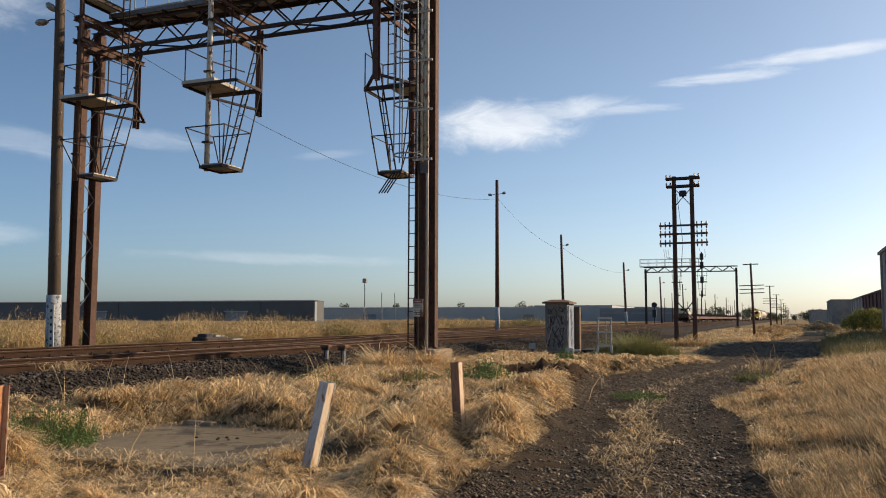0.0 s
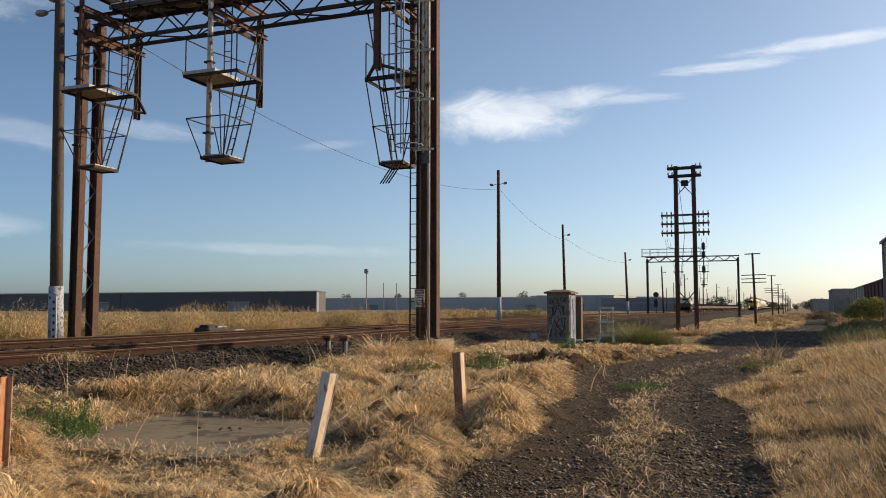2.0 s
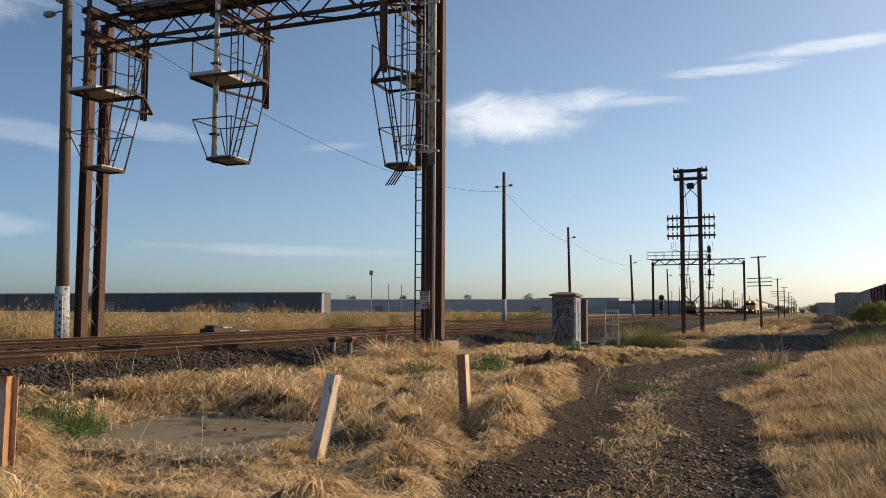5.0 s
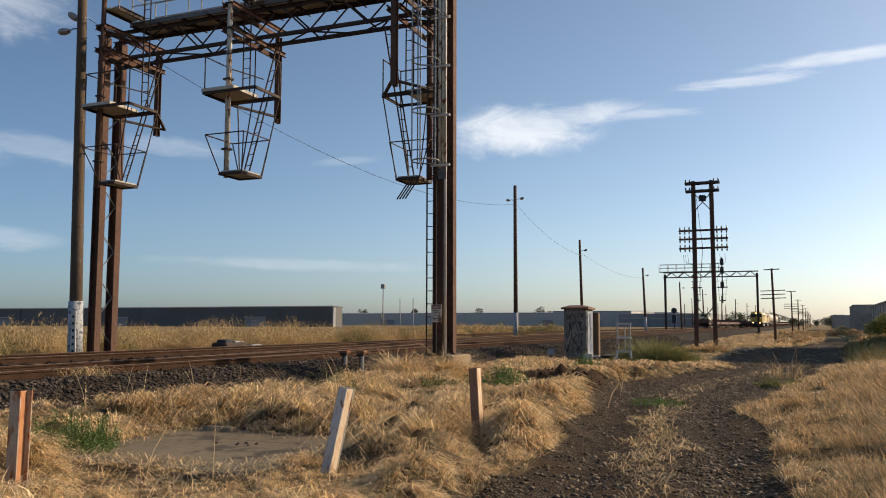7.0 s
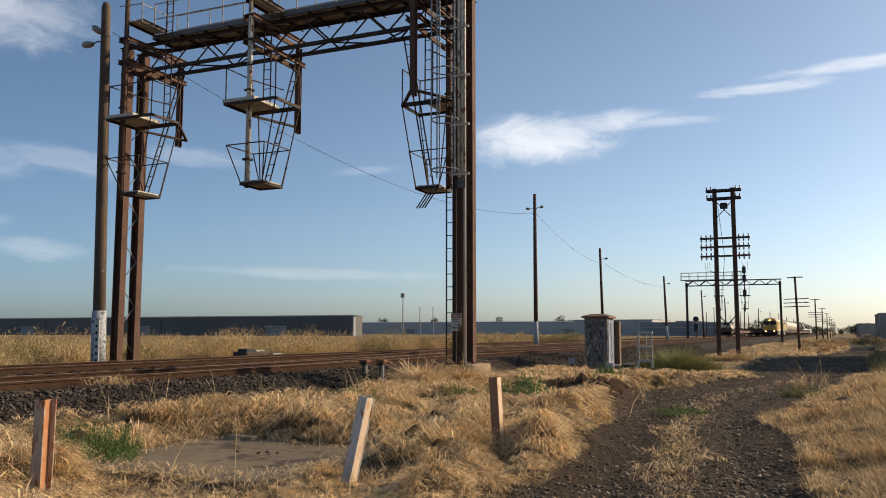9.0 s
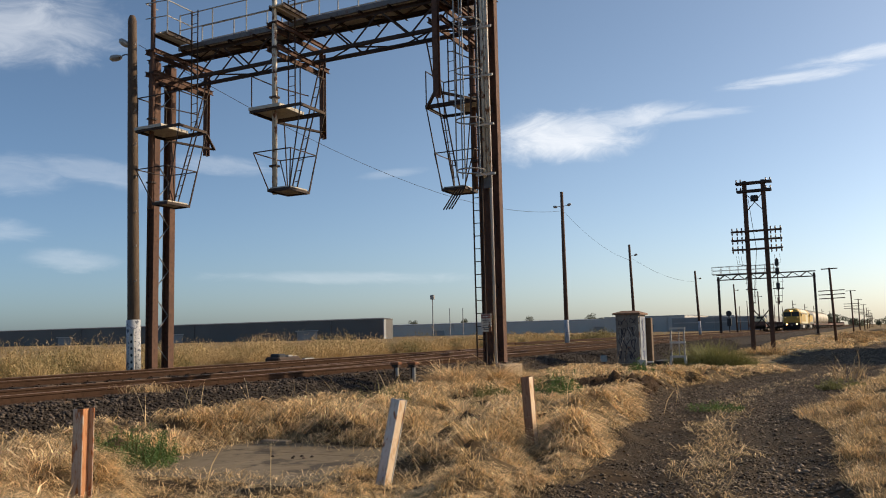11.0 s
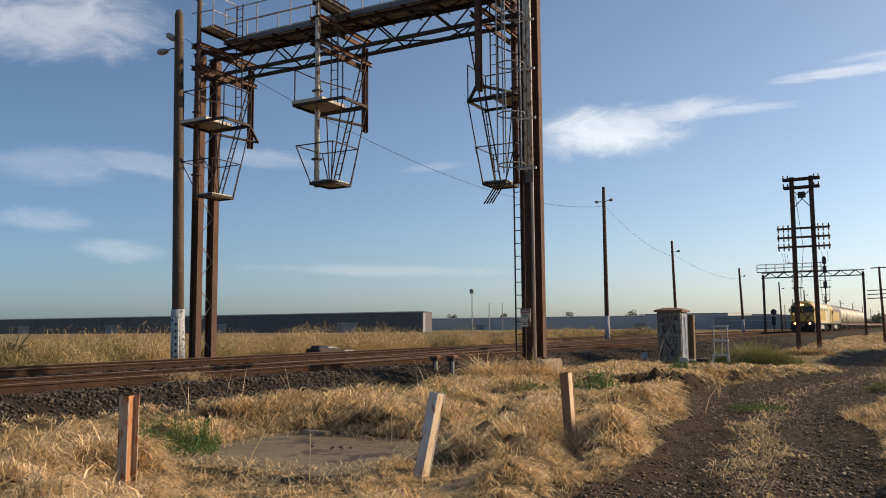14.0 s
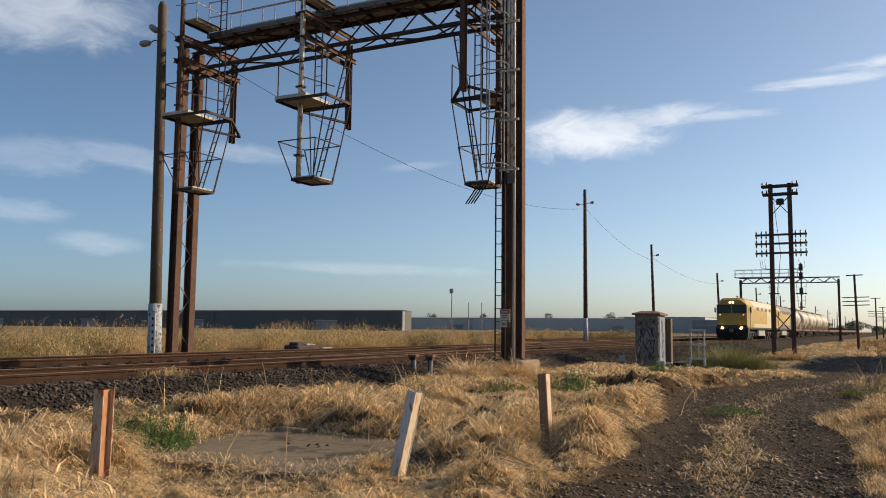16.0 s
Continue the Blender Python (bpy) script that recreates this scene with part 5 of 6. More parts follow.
    for k in (-1, 1):
        part("windscreen_surround", Build().box(k * 0.66 - 0.6, k * 0.66 + 0.6, -0.02, -0.004, 2.42, 3.2, 0.004), BLACK, e, "black windscreen surround")
    part("roof_headlight", Build().box(-0.3, 0.3, 0.02, 0.2, 3.28, 3.54, 0.04), BLACK, e)
    for k in (-0.13, 0.13):
        part("headlight", Build().tube((k, -0.03, 3.4), (k, 0.015, 3.4), 0.09, n=10), LAMP_WARM if lead else BLACK, e, "lit roof headlight")
    for y in (5.0, 8.5, 11.5, 14.0):
        if y < long - 1.5:
            part("roof_fan", Build().tube((0, y, roof - 0.07), (0, y, roof + 0.08), 0.6, n=14), LOCO_GREY, e)
    part("horn", Build().tube((0.4, 1.2, roof + 0.12), (0.4, 0.6, roof + 0.12), 0.05, 0.09, 8), GALV, e)
    part("fuel_tank", Build().box(-1.25, 1.25, long / 2 - 2.2, long / 2 + 2.2, 0.35, 0.975, 0.12), GALV, e, "pale dusty fuel tank")
    bogie(e, 3.6, 3.9, 3)
    bogie(e, long - 3.6, 3.9, 3)
    return e


def hopper_wagon():
    e = thing("tank_wagon", pose(NEAR_TRACK, 400, RAIL_Z), "dusty white pressure tank wagon in the moving train", "tank wagon", "tank wagons")
    for c in (3.2, 8.0):
        rings = []
        for s, r in ((-2.3, 0.35), (-2.1, 0.9), (-1.6, 1.25), (0, 1.4), (1.6, 1.25), (2.1, 0.9), (2.3, 0.35)):
            rings.append([(r * math.cos(a), c + s, 2.45 + r * math.sin(a)) for a in np.linspace(0, 2 * math.pi, 17)[:-1]])
        part("tank", Build().loft(rings), TANK, e, "", True)
        part("hatch", Build().tube((0, c, 3.8), (0, c, 4.02), 0.32, n=12), TANK, e)
    part("catwalk", Build().box(-0.5, 0.5, 0.8, 10.4, 3.86, 3.9), GALV, e)
    part("frame", Build().box(-1.25, 1.25, 0.25, 10.95, 0.85, 1.12), WAGON_RUST, e)
    for y in (0.6, 5.6, 10.6):
        part("saddle", Build().box(-1.1, 1.1, y - 0.12, y + 0.12, 1.1, 1.9), TANK, e)
    part("end_ladder", ladder(Build(), (1.1, 0.45, 1.1), (0.7, 0.6, 3.8), 0.35, 0.35, (0, 1, 0)), GALV, e)
    bogie(e, 1.9, 2.2, 2, 0.43)
    bogie(e, 9.3, 2.2, 2, 0.43)
    return e


def flat_wagon(x, y, label, load=None):
    e = thing("flat_wagon", pose(x, y, RAIL_Z), label, "flat wagon", "flat wagons")
    part("deck", Build().box(-1.3, 1.3, 0.3, 17.7, 0.95, 1.15), WAGON_RUST, e)
    part("side_sill", Build().box(-1.36, -1.305, 0.3, 17.7, 0.7, 1.18).box(1.305, 1.36, 0.3, 17.7, 0.7, 1.18), WAGON_RUST, e)
    for y0 in (0.3, 17.55):
        part("end_stop", Build().box(-1.25, 1.25, y0, y0 + 0.15, 1.151, 1.65), WAGON_RUST, e)
    bogie(e, 2.3, 2.2, 2, 0.43)
    bogie(e, 15.7, 2.2, 2, 0.43)
    return e


train = []
at = 0.0
train.append((locomotive(True), at))
at += 19.2
train.append((locomotive(False), at))
at += 16.1
first = hopper_wagon()
train.append((first, at))
for _ in range(4):
    at += 11.6
    train.append((copy_thing(first, pose(NEAR_TRACK, 500, RAIL_Z)), at))
at += 11.6
flat = flat_wagon(NEAR_TRACK, 600, "empty brown flat wagon in the moving train")
train.append((flat, at))
for _ in range(5):
    at += 18.4
    train.append((copy_thing(flat, pose(NEAR_TRACK, 600, RAIL_Z)), at))

# wagons that stand on the second track
for i in range(8):
    flat_wagon(FAR_TRACK, 150 + i * 18.4, "empty brown flat wagon standing on the second track")


def yard_machine(y):
    p = thing("track_machine", pose(FAR_TRACK, y, RAIL_Z + 1.16), "small yellow track machine standing on a flat wagon", "track machine")
    part("body", Build().box(-1.1, 1.1, 0.5, 4.2, 0.1, 0.8, 0.12), LOCO_CREAM, p)
    part("cab", Build().loft([[(-1.0, 2.2, 0.8), (1.0, 2.2, 0.8), (1.0, 4.0, 0.8), (-1.0, 4.0, 0.8)], [(-0.6, 2.6, 1.5), (0.6, 2.6, 1.5), (0.6, 3.8, 1.5), (-0.6, 3.8, 1.5)]]), LOCO_CREAM, p)
    part("window", Build().box(-0.5, 0.5, 2.3, 2.42, 1.0, 1.35), WINDSCREEN, p)
    for k in (-0.95, 0.95):
        part("track_roller", Build().box(k - 0.2, k + 0.2, 0.3, 4.4, 0, 0.4, 0.1), BLACK, p)
    return p


yard_machine(151.5)

# ---- grass, weeds, stones ----
def raw_mesh(name, verts, faces_by_size, mat):
    """A mesh from arrays; faces_by_size: arrays of vertex numbers with 3 or 4 columns."""
    me = bpy.data.meshes.new(name)
    me.vertices.add(len(verts))
    me.vertices.foreach_set("co", np.ascontiguousarray(verts, np.float32).ravel())
    loops = np.concatenate([f.ravel() for f in faces_by_size]).astype(np.int32)
    sizes = np.concatenate([np.full(len(f), f.shape[1], np.int32) for f in faces_by_size])
    me.loops.add(len(loops))
    me.loops.foreach_set("vertex_index", loops)
    me.polygons.add(len(sizes))
    me.polygons.foreach_set("loop_start", np.concatenate([[0], np.cumsum(sizes)[:-1]]).astype(np.int32))
    me.update(calc_edges=True)
    me.validate()
    me.materials.append(mat)
    return me


def blades(name, x, y, tall, wide, way, lean, droop, mat, label, category="grass", sink=0.02, base=None, seed=0, simple=False):
    """Grass: each blade bends over towards the angle way. lean: how far its tip lies off, in its own length; droop: how far it falls back."""
    rng = np.random.default_rng(seed)
    n = len(x)
    z = (height(x, y) if base is None else base) - sink
    side = way + np.pi / 2 + rng.normal(0, 0.7, n)
    sx, sy, dx, dy = np.cos(side), np.sin(side), np.cos(way), np.sin(way)
    levels = ((0, 0.8), (0.55, 1.0), (1, 0)) if simple else ((0, 0.8), (0.38, 1.0), (0.74, 0.75), (1, 0))
    last = len(levels) - 1
    verts = np.empty((n, 2 * last + 1, 3))
    kink = rng.normal(0, 0.22, n)
    for k, (s, w) in enumerate(levels):
        out = lean * tall * s ** 1.6
        up = tall * (s - droop * s ** 2.6)
        px, py, pz = x + dx * out + sx * kink * tall * s * s, y + dy * out + sy * kink * tall * s * s, z + up
        if k < last:
            for j, sign in ((0, -0.5), (1, 0.5)):
                verts[:, 2 * k + j] = np.stack([px + sx * wide * w * sign, py + sy * wide * w * sign, pz], 1)
        else:
            verts[:, 2 * last] = np.stack([px, py, pz], 1)
    i = np.arange(n)[:, None] * (2 * last + 1)
    quads = np.concatenate([i + [2 * j, 2 * j + 1, 2 * j + 3, 2 * j + 2] for j in range(last - 1)])
    me = raw_mesh(name, verts.reshape(-1, 3), [quads, i + [2 * last - 2, 2 * last - 1, 2 * last]], mat)
    return tagged(new(name, me), label, category, "", "stuff")


def scatter(n, x0, x1, y0, y1, seed):
    """Points in a box, ever thinner with the distance from where the road begins."""
    rng = np.random.default_rng(seed)
    near = np.hypot(max(x0, min(0, x1)), max(y0, 4.0))
    x, y = rng.uniform(x0, x1, n * 3), rng.uniform(y0, y1, n * 3)
    keep = rng.uniform(0, 1, n * 3) < (max(near, 6.0) / np.maximum(np.hypot(x, y), 6.0)) ** 1.1
    x, y = x[keep][:n], y[keep][:n]
    return x, y, rng


def field(x, y, size, seed):
    """A slowly turning angle, so that neighbouring blades lie alike."""
    return 2 * np.pi * (0.5 + 0.5 * rough(x, y, size, seed)) * 1.6


def tufts(x, y, per, size, seed, turn=None, spread_of=0.3, stray=0.85):
    """Blades that arch out of tufts at x, y: returns places, lengths and ways."""
    rng = np.random.default_rng(seed)
    n = len(x)
    k = np.repeat(np.arange(n), per)
    m = len(k)
    scale = size[k] * rng.uniform(0.3, 1.3, m)
    a = rng.uniform(0, 2 * np.pi, m)
    r = spread_of * size[k] * np.sqrt(rng.uniform(0, 1, m))
    own = (rng.uniform(0, 2 * np.pi, n) if turn is None else turn)[k]
    px, py = x[k] + r * np.cos(a), y[k] + r * np.sin(a)
    wx, wy = np.cos(a) * 0.75 + np.cos(own), np.sin(a) * 0.75 + np.sin(own)
    way = np.arctan2(wy, wx) + rng.normal(0, stray, m)
    return px, py, scale, way, rng


def verge_size(x, y):
    clump = 0.5 + 0.5 * rough(x, y, 1.3, 31)
    s = 0.15 + 0.2 * clump
    s = s * (1 - 0.3 * step(x, -9.0, -10.2))
    s = s * (1 + 0.95 * np.exp(-(((x + 7.0) / 1.9) ** 2 + ((y - 10.5) / 0.6) ** 2)) + 0.6 * np.exp(-(((x + 8.0) / 1.1) ** 2 + ((y - 16.5) / 2.2) ** 2)) + 0.6 * np.exp(-(((x + 8.9) / 0.6) ** 2 + ((y - 8.3) / 1.4) ** 2)) + 0.9 * np.exp(-(((x + 8.5) / 0.9) ** 2 + ((y - 5.7) / 1.1) ** 2)))
    s = s * (1 - 0.66 * post_clear(x, y)) * (0.6 + 0.35 * ridge(x, y)) * (1 - 0.6 * slab_front(x, y))
    return s * np.clip(0.5 + np.abs(np.minimum(road_side(x, y), 0)) * 0.9, 0.5, 1)


def on_verge(x, y, rng):
    return (road_side(x, y) < -0.08) & (slab_side(x, y) < -0.1) & (rng.uniform(0, 1, len(x)) > spoil_at(x, y) * 2.2) & (rng.uniform(0, 1, len(x)) > 0.9 * np.exp(-(((x + 6.35) / 0.8) ** 2 + ((y - 17.2) / 1.3) ** 2))) & (rng.uniform(0, 1, len(x)) > step(x, -9.5, -10.5)) & (x > bed_edge(y) + rng.uniform(-0.3, 0.3, len(x)))


def drape(x, y):
    """The way the matted grass lies: in slow swirls, downhill, and over the road's edge."""
    a, e = field(x, y, 1.1, 33), drape_edge(x, y)
    k = 0.12
    gx, gy = height(x + k, y) - height(x - k, y), height(x, y + k) - height(x, y - k)
    slope = np.maximum(np.hypot(gx, gy), 1e-6)
    pull = np.minimum(slope * 9, 1.4)
    return np.arctan2(np.sin(a) - gy / slope * pull - 0.5 * e, np.cos(a) - gx / slope * pull + 2.2 * e)


def verge_grass():
    """Tussocks: domes of grass that has fallen over, with hollows between."""
    x, y, rng = scatter(5300, -10.9, -1.6, 3.5, 31, 21)
    keep = on_verge(x, y, rng) & (rng.uniform(0, 1, len(x)) < 0.12 + 0.95 * ridge(x, y) ** 1.5 + 0.7 * drape_edge(x, y))
    x, y = x[keep], y[keep]
    size = verge_size(x, y) * rng.uniform(0.65, 1.15, len(x))
    px, py, tall, way, rng = tufts(x, y, 125, size, 22, drape(x, y), 0.55, 0.7)
    keep = (slab_side(px, py) < 0.02)
    px, py, tall, way = px[keep], py[keep], tall[keep], way[keep]
    n = len(px)
    far = np.hypot(px, py)
    wide = np.maximum(0.0052, 0.00066 * far) * (rng.uniform(0.4, 1.4, n) + 1.1 * (rng.uniform(0, 1, n) < 0.18))
    lodged = rng.uniform(0, 1, n) < 0.88
    tall = np.where(lodged, tall * 1.45, tall * 0.8)
    lean = np.where(lodged, rng.uniform(0.7, 1.3, n), rng.uniform(0.2, 0.8, n))
    droop = np.where(lodged, rng.uniform(0.75, 1.1, n), rng.uniform(0.1, 0.5, n))
    for m, simple in ((far < 9.5, False), (far >= 9.5, True)):
        blades("verge_grass", px[m], py[m], tall[m], wide[m], way[m], lean[m], droop[m], STRAW, "matted golden dry grass along the gravel track", seed=23, simple=simple)


verge_grass()


def litter():
    """Flat straw on the ground, on the slab's rim and along the crown of the road."""
    x, y, rng = scatter(78000, -10.5, 0.5, 4.2, 34, 41)
    on_road = road_side(x, y) > 0.02
    keep = np.where(on_road, (crown(x, y) > 0.2) & (rng.uniform(0, 1, len(x)) < np.clip(crown(x, y) * 1.6, 0, 1) * (0.22 + 0.78 * np.exp(-((y - 12.5) / 4.0) ** 2))), (slab_side(x, y) < 0.1 + 0.5 * rng.uniform(0, 1, len(x)) ** 3) & (rng.uniform(0, 1, len(x)) > 2.2 * spoil_at(x, y)))
    x, y = x[keep], y[keep]
    n = len(x)
    rng = np.random.default_rng(42)
    base = height(x, y) + np.where(slab_side(x, y) > -0.05, 0.05, 0.0)
    blades("straw_litter", x, y, rng.uniform(0.06, 0.2, n), np.maximum(0.005, 0.0007 * np.hypot(x, y)), rng.uniform(0, 6.3, n), rng.uniform(0.9, 1.6, n), rng.uniform(0.55, 0.9, n), STRAW, "flattened straw litter on the ground", sink=0.0, base=base + 0.004, seed=43, simple=True)


litter()


def bank_grass():
    x, y, rng = scatter(7000, -2.2, 6.5, 4.0, 44, 51)
    off = x - road_mid(y)
    keep = (road_side(x, y) < -0.06) & (off > 0) & (rng.uniform(0, 1, len(x)) < 0.7 + 0.3 * (0.5 + 0.5 * rough(x, y, 1.0, 52))) & ~((x > 4.8) & (y > 29))
    x, y, off = x[keep], y[keep], off[keep]
    size = (0.17 + 0.14 * (0.5 + 0.5 * rough(x, y, 0.9, 56)) + 0.3 * step(x, -0.2, 1.8)) * (1 - 0.4 * step(y, 20, 34)) * 0.9
    px, py, tall, way, rng = tufts(x, y, 40, size, 53, np.pi * 0.95 + 1.5 * rough(x, y, 0.9, 54), 0.55)
    n = len(px)
    wide = np.maximum(0.0044, 0.0006 * np.hypot(px, py)) * rng.uniform(0.5, 1.5, n)
    blades("bank_grass", px, py, tall * 0.9, wide, way, rng.uniform(0.3, 1.1, n), rng.uniform(0.1, 0.75, n), STRAW_BROWN, "tall brown dry grass on the roadside bank", seed=55, simple=True)


bank_grass()


def middle_grass():
    """Round the hut, the line tower and along the road beyond."""
    x, y, rng = scatter(6000, -10.6, 14, 22, 130, 61)
    inside = ((x > 4.8) & (x < 18.5) & (y > 29) & (y < 61)) | ((x > 7.0) & (y > 83)) | ((np.abs(x + 8.2) < 2.1) & (np.abs(y - 33.2) < 1.6))
    keep = (road_side(x, y) < -0.05) & ~inside & (x > bed_edge(y) + 0.2 * rough(x, y, 1.5, 67)) & (rng.uniform(0, 1, len(x)) < 0.4 + 0.6 * (0.5 + 0.5 * rough(x, y, 2.4, 62)))
    x, y = x[keep], y[keep]
    far = np.hypot(x, y)
    size = (0.11 + 0.15 * (0.5 + 0.5 * rough(x, y, 2.6, 66))) * (1 - 0.45 * np.exp(-(((x + 5.1) / 2.0) ** 2 + ((y - 41.5) / 3.0) ** 2))) * (1 - 0.6 * step(x, -8.8, -8.0) * step(x, -4.2, -5.0) * step(y, 24, 25.5) * step(y, 32.5, 31.5)) * np.maximum(1, far / 55)
    px, py, tall, way, rng = tufts(x, y, 30, size, 63, field(x, y, 3, 64), 0.8)
    n = len(px)
    far = np.hypot(px, py)
    blades("middle_grass", px, py, tall * 1.3 / np.maximum(1, far / 55), 0.00048 * far * rng.uniform(0.6, 1.4, n), way, rng.uniform(0.5, 1.3, n), rng.uniform(0.3, 0.95, n), STRAW, "dry golden grass round the hut and line tower", seed=65, simple=True)


middle_grass()


def near_grass():
    """Low dry grass beside the road where it begins."""
    rng = np.random.default_rng(161)
    x, y = rng.uniform(-10.5, 7, 1500), rng.uniform(-9, 4.3, 1500)
    keep = (road_side(x, y) < -0.1) & (np.hypot(x, y) > 1.2)
    x, y = x[keep], y[keep]
    px, py, tall, way, rng = tufts(x, y, 10, 0.18 + 0.12 * ridge(x, y), 162, field(x, y, 1.3, 163), 0.6)
    n = len(px)
    blades("near_grass", px, py, tall, 0.014 * rng.uniform(0.5, 1.5, n), way, rng.uniform(0.3, 1.2, n), rng.uniform(0.1, 0.8, n), STRAW, "low dry golden grass beside the gravel track", seed=164, simple=True)


near_grass()


def field_grass():
    """The tall band beyond the tracks."""
    rng = np.random.default_rng(71)
    n = 2200
    az = rng.uniform(radians(2), radians(64), n)
    far = 24 * (320 / 24) ** (rng.uniform(0, 1, n) ** 1.5)
    x, y = -far * np.sin(az), far * np.cos(az)
    first = -22.4 - 1.2 * (0.5 + 0.5 * rough(x, y, 4, 75))
    clump = np.clip(0.45 + 0.6 * rough(x, y, 4.2, 72) + 0.35 * rough(x, y, 1.8, 74), 0, 1)
    keep = (x < first) & (rng.uniform(0, 1, n) < 0.35 + 0.65 * clump) & ~((np.abs(x + 25.4) < 1.3) & (y > 58)) & ~((y > 95) & (x > -27 - (y - 95) * 0.12))
    x, y, far, clump = x[keep], y[keep], far[keep], clump[keep]
    n = len(x)
    size = (0.25 + 0.45 * clump ** 1.5) * (1 - 0.3 * step(y, 60, 110)) * (0.3 + 0.55 * step(-x, 23, 26.5))
    size *= (0.8 + 0.2 * step(far, 40, 90)) * (1 - 0.4 * step(-x - 0.05 * y, 27, 32))
    px, py, tall, way, rng = tufts(x, y, 46, size, 77, field(x, y, 6, 73), 0.8)
    k = np.repeat(np.arange(n), 46)
    green = (rough(x, y, 5.0, 76) + 0.5 * np.random.default_rng(78).uniform(-1, 1, n) > 0.22)[k]
    for mask, mat, name, label in ((~green, STRAW_FAR, "field_grass", "tall golden dry grass beyond the tracks"), (green, OLIVE_DRY, "field_weeds", "olive green weeds among the tall dry grass")):
        m = int(mask.sum())
        blades(name, px[mask], py[mask], tall[mask], 0.00042 * far[k][mask] * rng.uniform(0.5, 1.5, m), way[mask], rng.uniform(0.4, 1.4, m), rng.uniform(0.2, 0.95, m), mat, label, seed=79, simple=True)


field_grass()


def brush(name, x, y, size, per, mat, label, seed):
    """Rounded bushes of dead weeds."""
    rng = np.random.default_rng(seed)
    k = np.repeat(np.arange(len(x)), per)
    m = len(k)
    a, r = rng.uniform(0, 2 * np.pi, m), np.sqrt(rng.uniform(0, 1, m))
    px, py = x[k] + 0.85 * size[k] * r * np.cos(a), y[k] + 0.85 * size[k] * r * np.sin(a)
    tall = size[k] * (1.1 - 0.6 * r ** 2) * rng.uniform(0.6, 1.1, m)
    blades(name, px, py, tall, 0.00045 * np.hypot(px, py) * rng.uniform(0.5, 1.5, m), a + rng.normal(0, 1.2, m), rng.uniform(0.2, 0.9, m), rng.uniform(0.05, 0.55, m), mat, label, seed=seed + 1, simple=True)


def dead_bushes(x, y, size, per, mat, label, seed):
    """Rounded bushes of dead weeds: a dome of fine twigs and seed heads."""
    rng = np.random.default_rng(seed)
    size = size * (0.85 + 0.4 * rough(x, y, 6.0, 75))
    k = np.repeat(np.arange(len(x)), per)
    m = len(k)
    d = rng.normal(0, 1, (m, 3))
    d /= np.linalg.norm(d, axis=1, keepdims=True)
    d[:, 2] = np.abs(d[:, 2])
    r = size[k] * rng.uniform(0.35, 1.05, m) * (1 + 0.25 * np.sin(3 * np.arctan2(d[:, 1], d[:, 0]) + k))
    c = np.stack([x[k], y[k], height(x, y)[k]], 1) + d * (r[:, None] * [1.0, 1.0, 0.8])
    up = 0.5 * d + rng.normal(0, 0.7, (m, 3)) + [0, 0, 0.7]
    up /= np.linalg.norm(up, axis=1, keepdims=True)
    w = np.cross(up, rng.normal(0, 1, (m, 3)))
    w /= np.linalg.norm(w, axis=1, keepdims=True)
    far = np.hypot(x, y)[k][:, None]
    long, wide = (0.035 + 0.04 * rng.uniform(0, 1, (m, 1))) * (1.0 + far / 45), 0.00023 * far * rng.uniform(0.6, 1.6, (m, 1))
    v = np.stack([c - up * long - w * wide, c - up * long + w * wide, c + up * long], 1)
    tagged(new("field_brush", raw_mesh("field_brush", v.reshape(-1, 3), [np.arange(m * 3).reshape(-1, 3)], mat)), label, "brush", "", "stuff")


rng = np.random.default_rng(171)
for mat, count, label in ((STRAW_FAR, 260, "rounded brown bushes of dead weeds beyond the tracks"), (OLIVE_DRY, 90, "rounded olive bushes of weeds beyond the tracks")):
    y = 6 + 100 * rng.uniform(0, 1, count) ** 1.7
    dead_bushes(-24.2 - 13.0 * rng.uniform(0, 1, count) ** 1.4 - 0.06 * y, y, 0.75 + 1.0 * rng.uniform(0, 1, count) ** 1.6, 1100, mat, label, 172)
y = rng.uniform(60, 150, 110)
x = rng.uniform(-4.5, 6.5, 110)
clear = (np.abs(x - road_mid(y)) > road_half(y) + 0.4) & ~((x > 4.6) & (y < 61)) & ~((x > 6.6) & (y > 83))
dead_bushes(x[clear], y[clear], rng.uniform(0.3, 0.75, 110)[clear], 420, STRAW_BROWN, "low brown grass hummocks beside the far road", 181)
y = rng.uniform(34, 95, 70)
x = road_mid(y) + road_half(y) + 0.5 + rng.uniform(0, 1, 70) * 3.6
clear = ~((x > 4.2) & (y > 29) & (y < 61))
brush("roadside_scrub", x[clear], y[clear], rng.uniform(0.35, 0.85, 70)[clear], 260, STRAW_BROWN, "low brown scrub along the road", 175)


y = rng.uniform(31, 56, 60)
x = rng.uniform(1.6, 4.6, 60) + 0.02 * (y - 40)
brush("roadside_brush", x, y, rng.uniform(0.5, 1.0, 60), 260, OLIVE_DRY, "brown and olive scrub beside the roadside wall", 178)


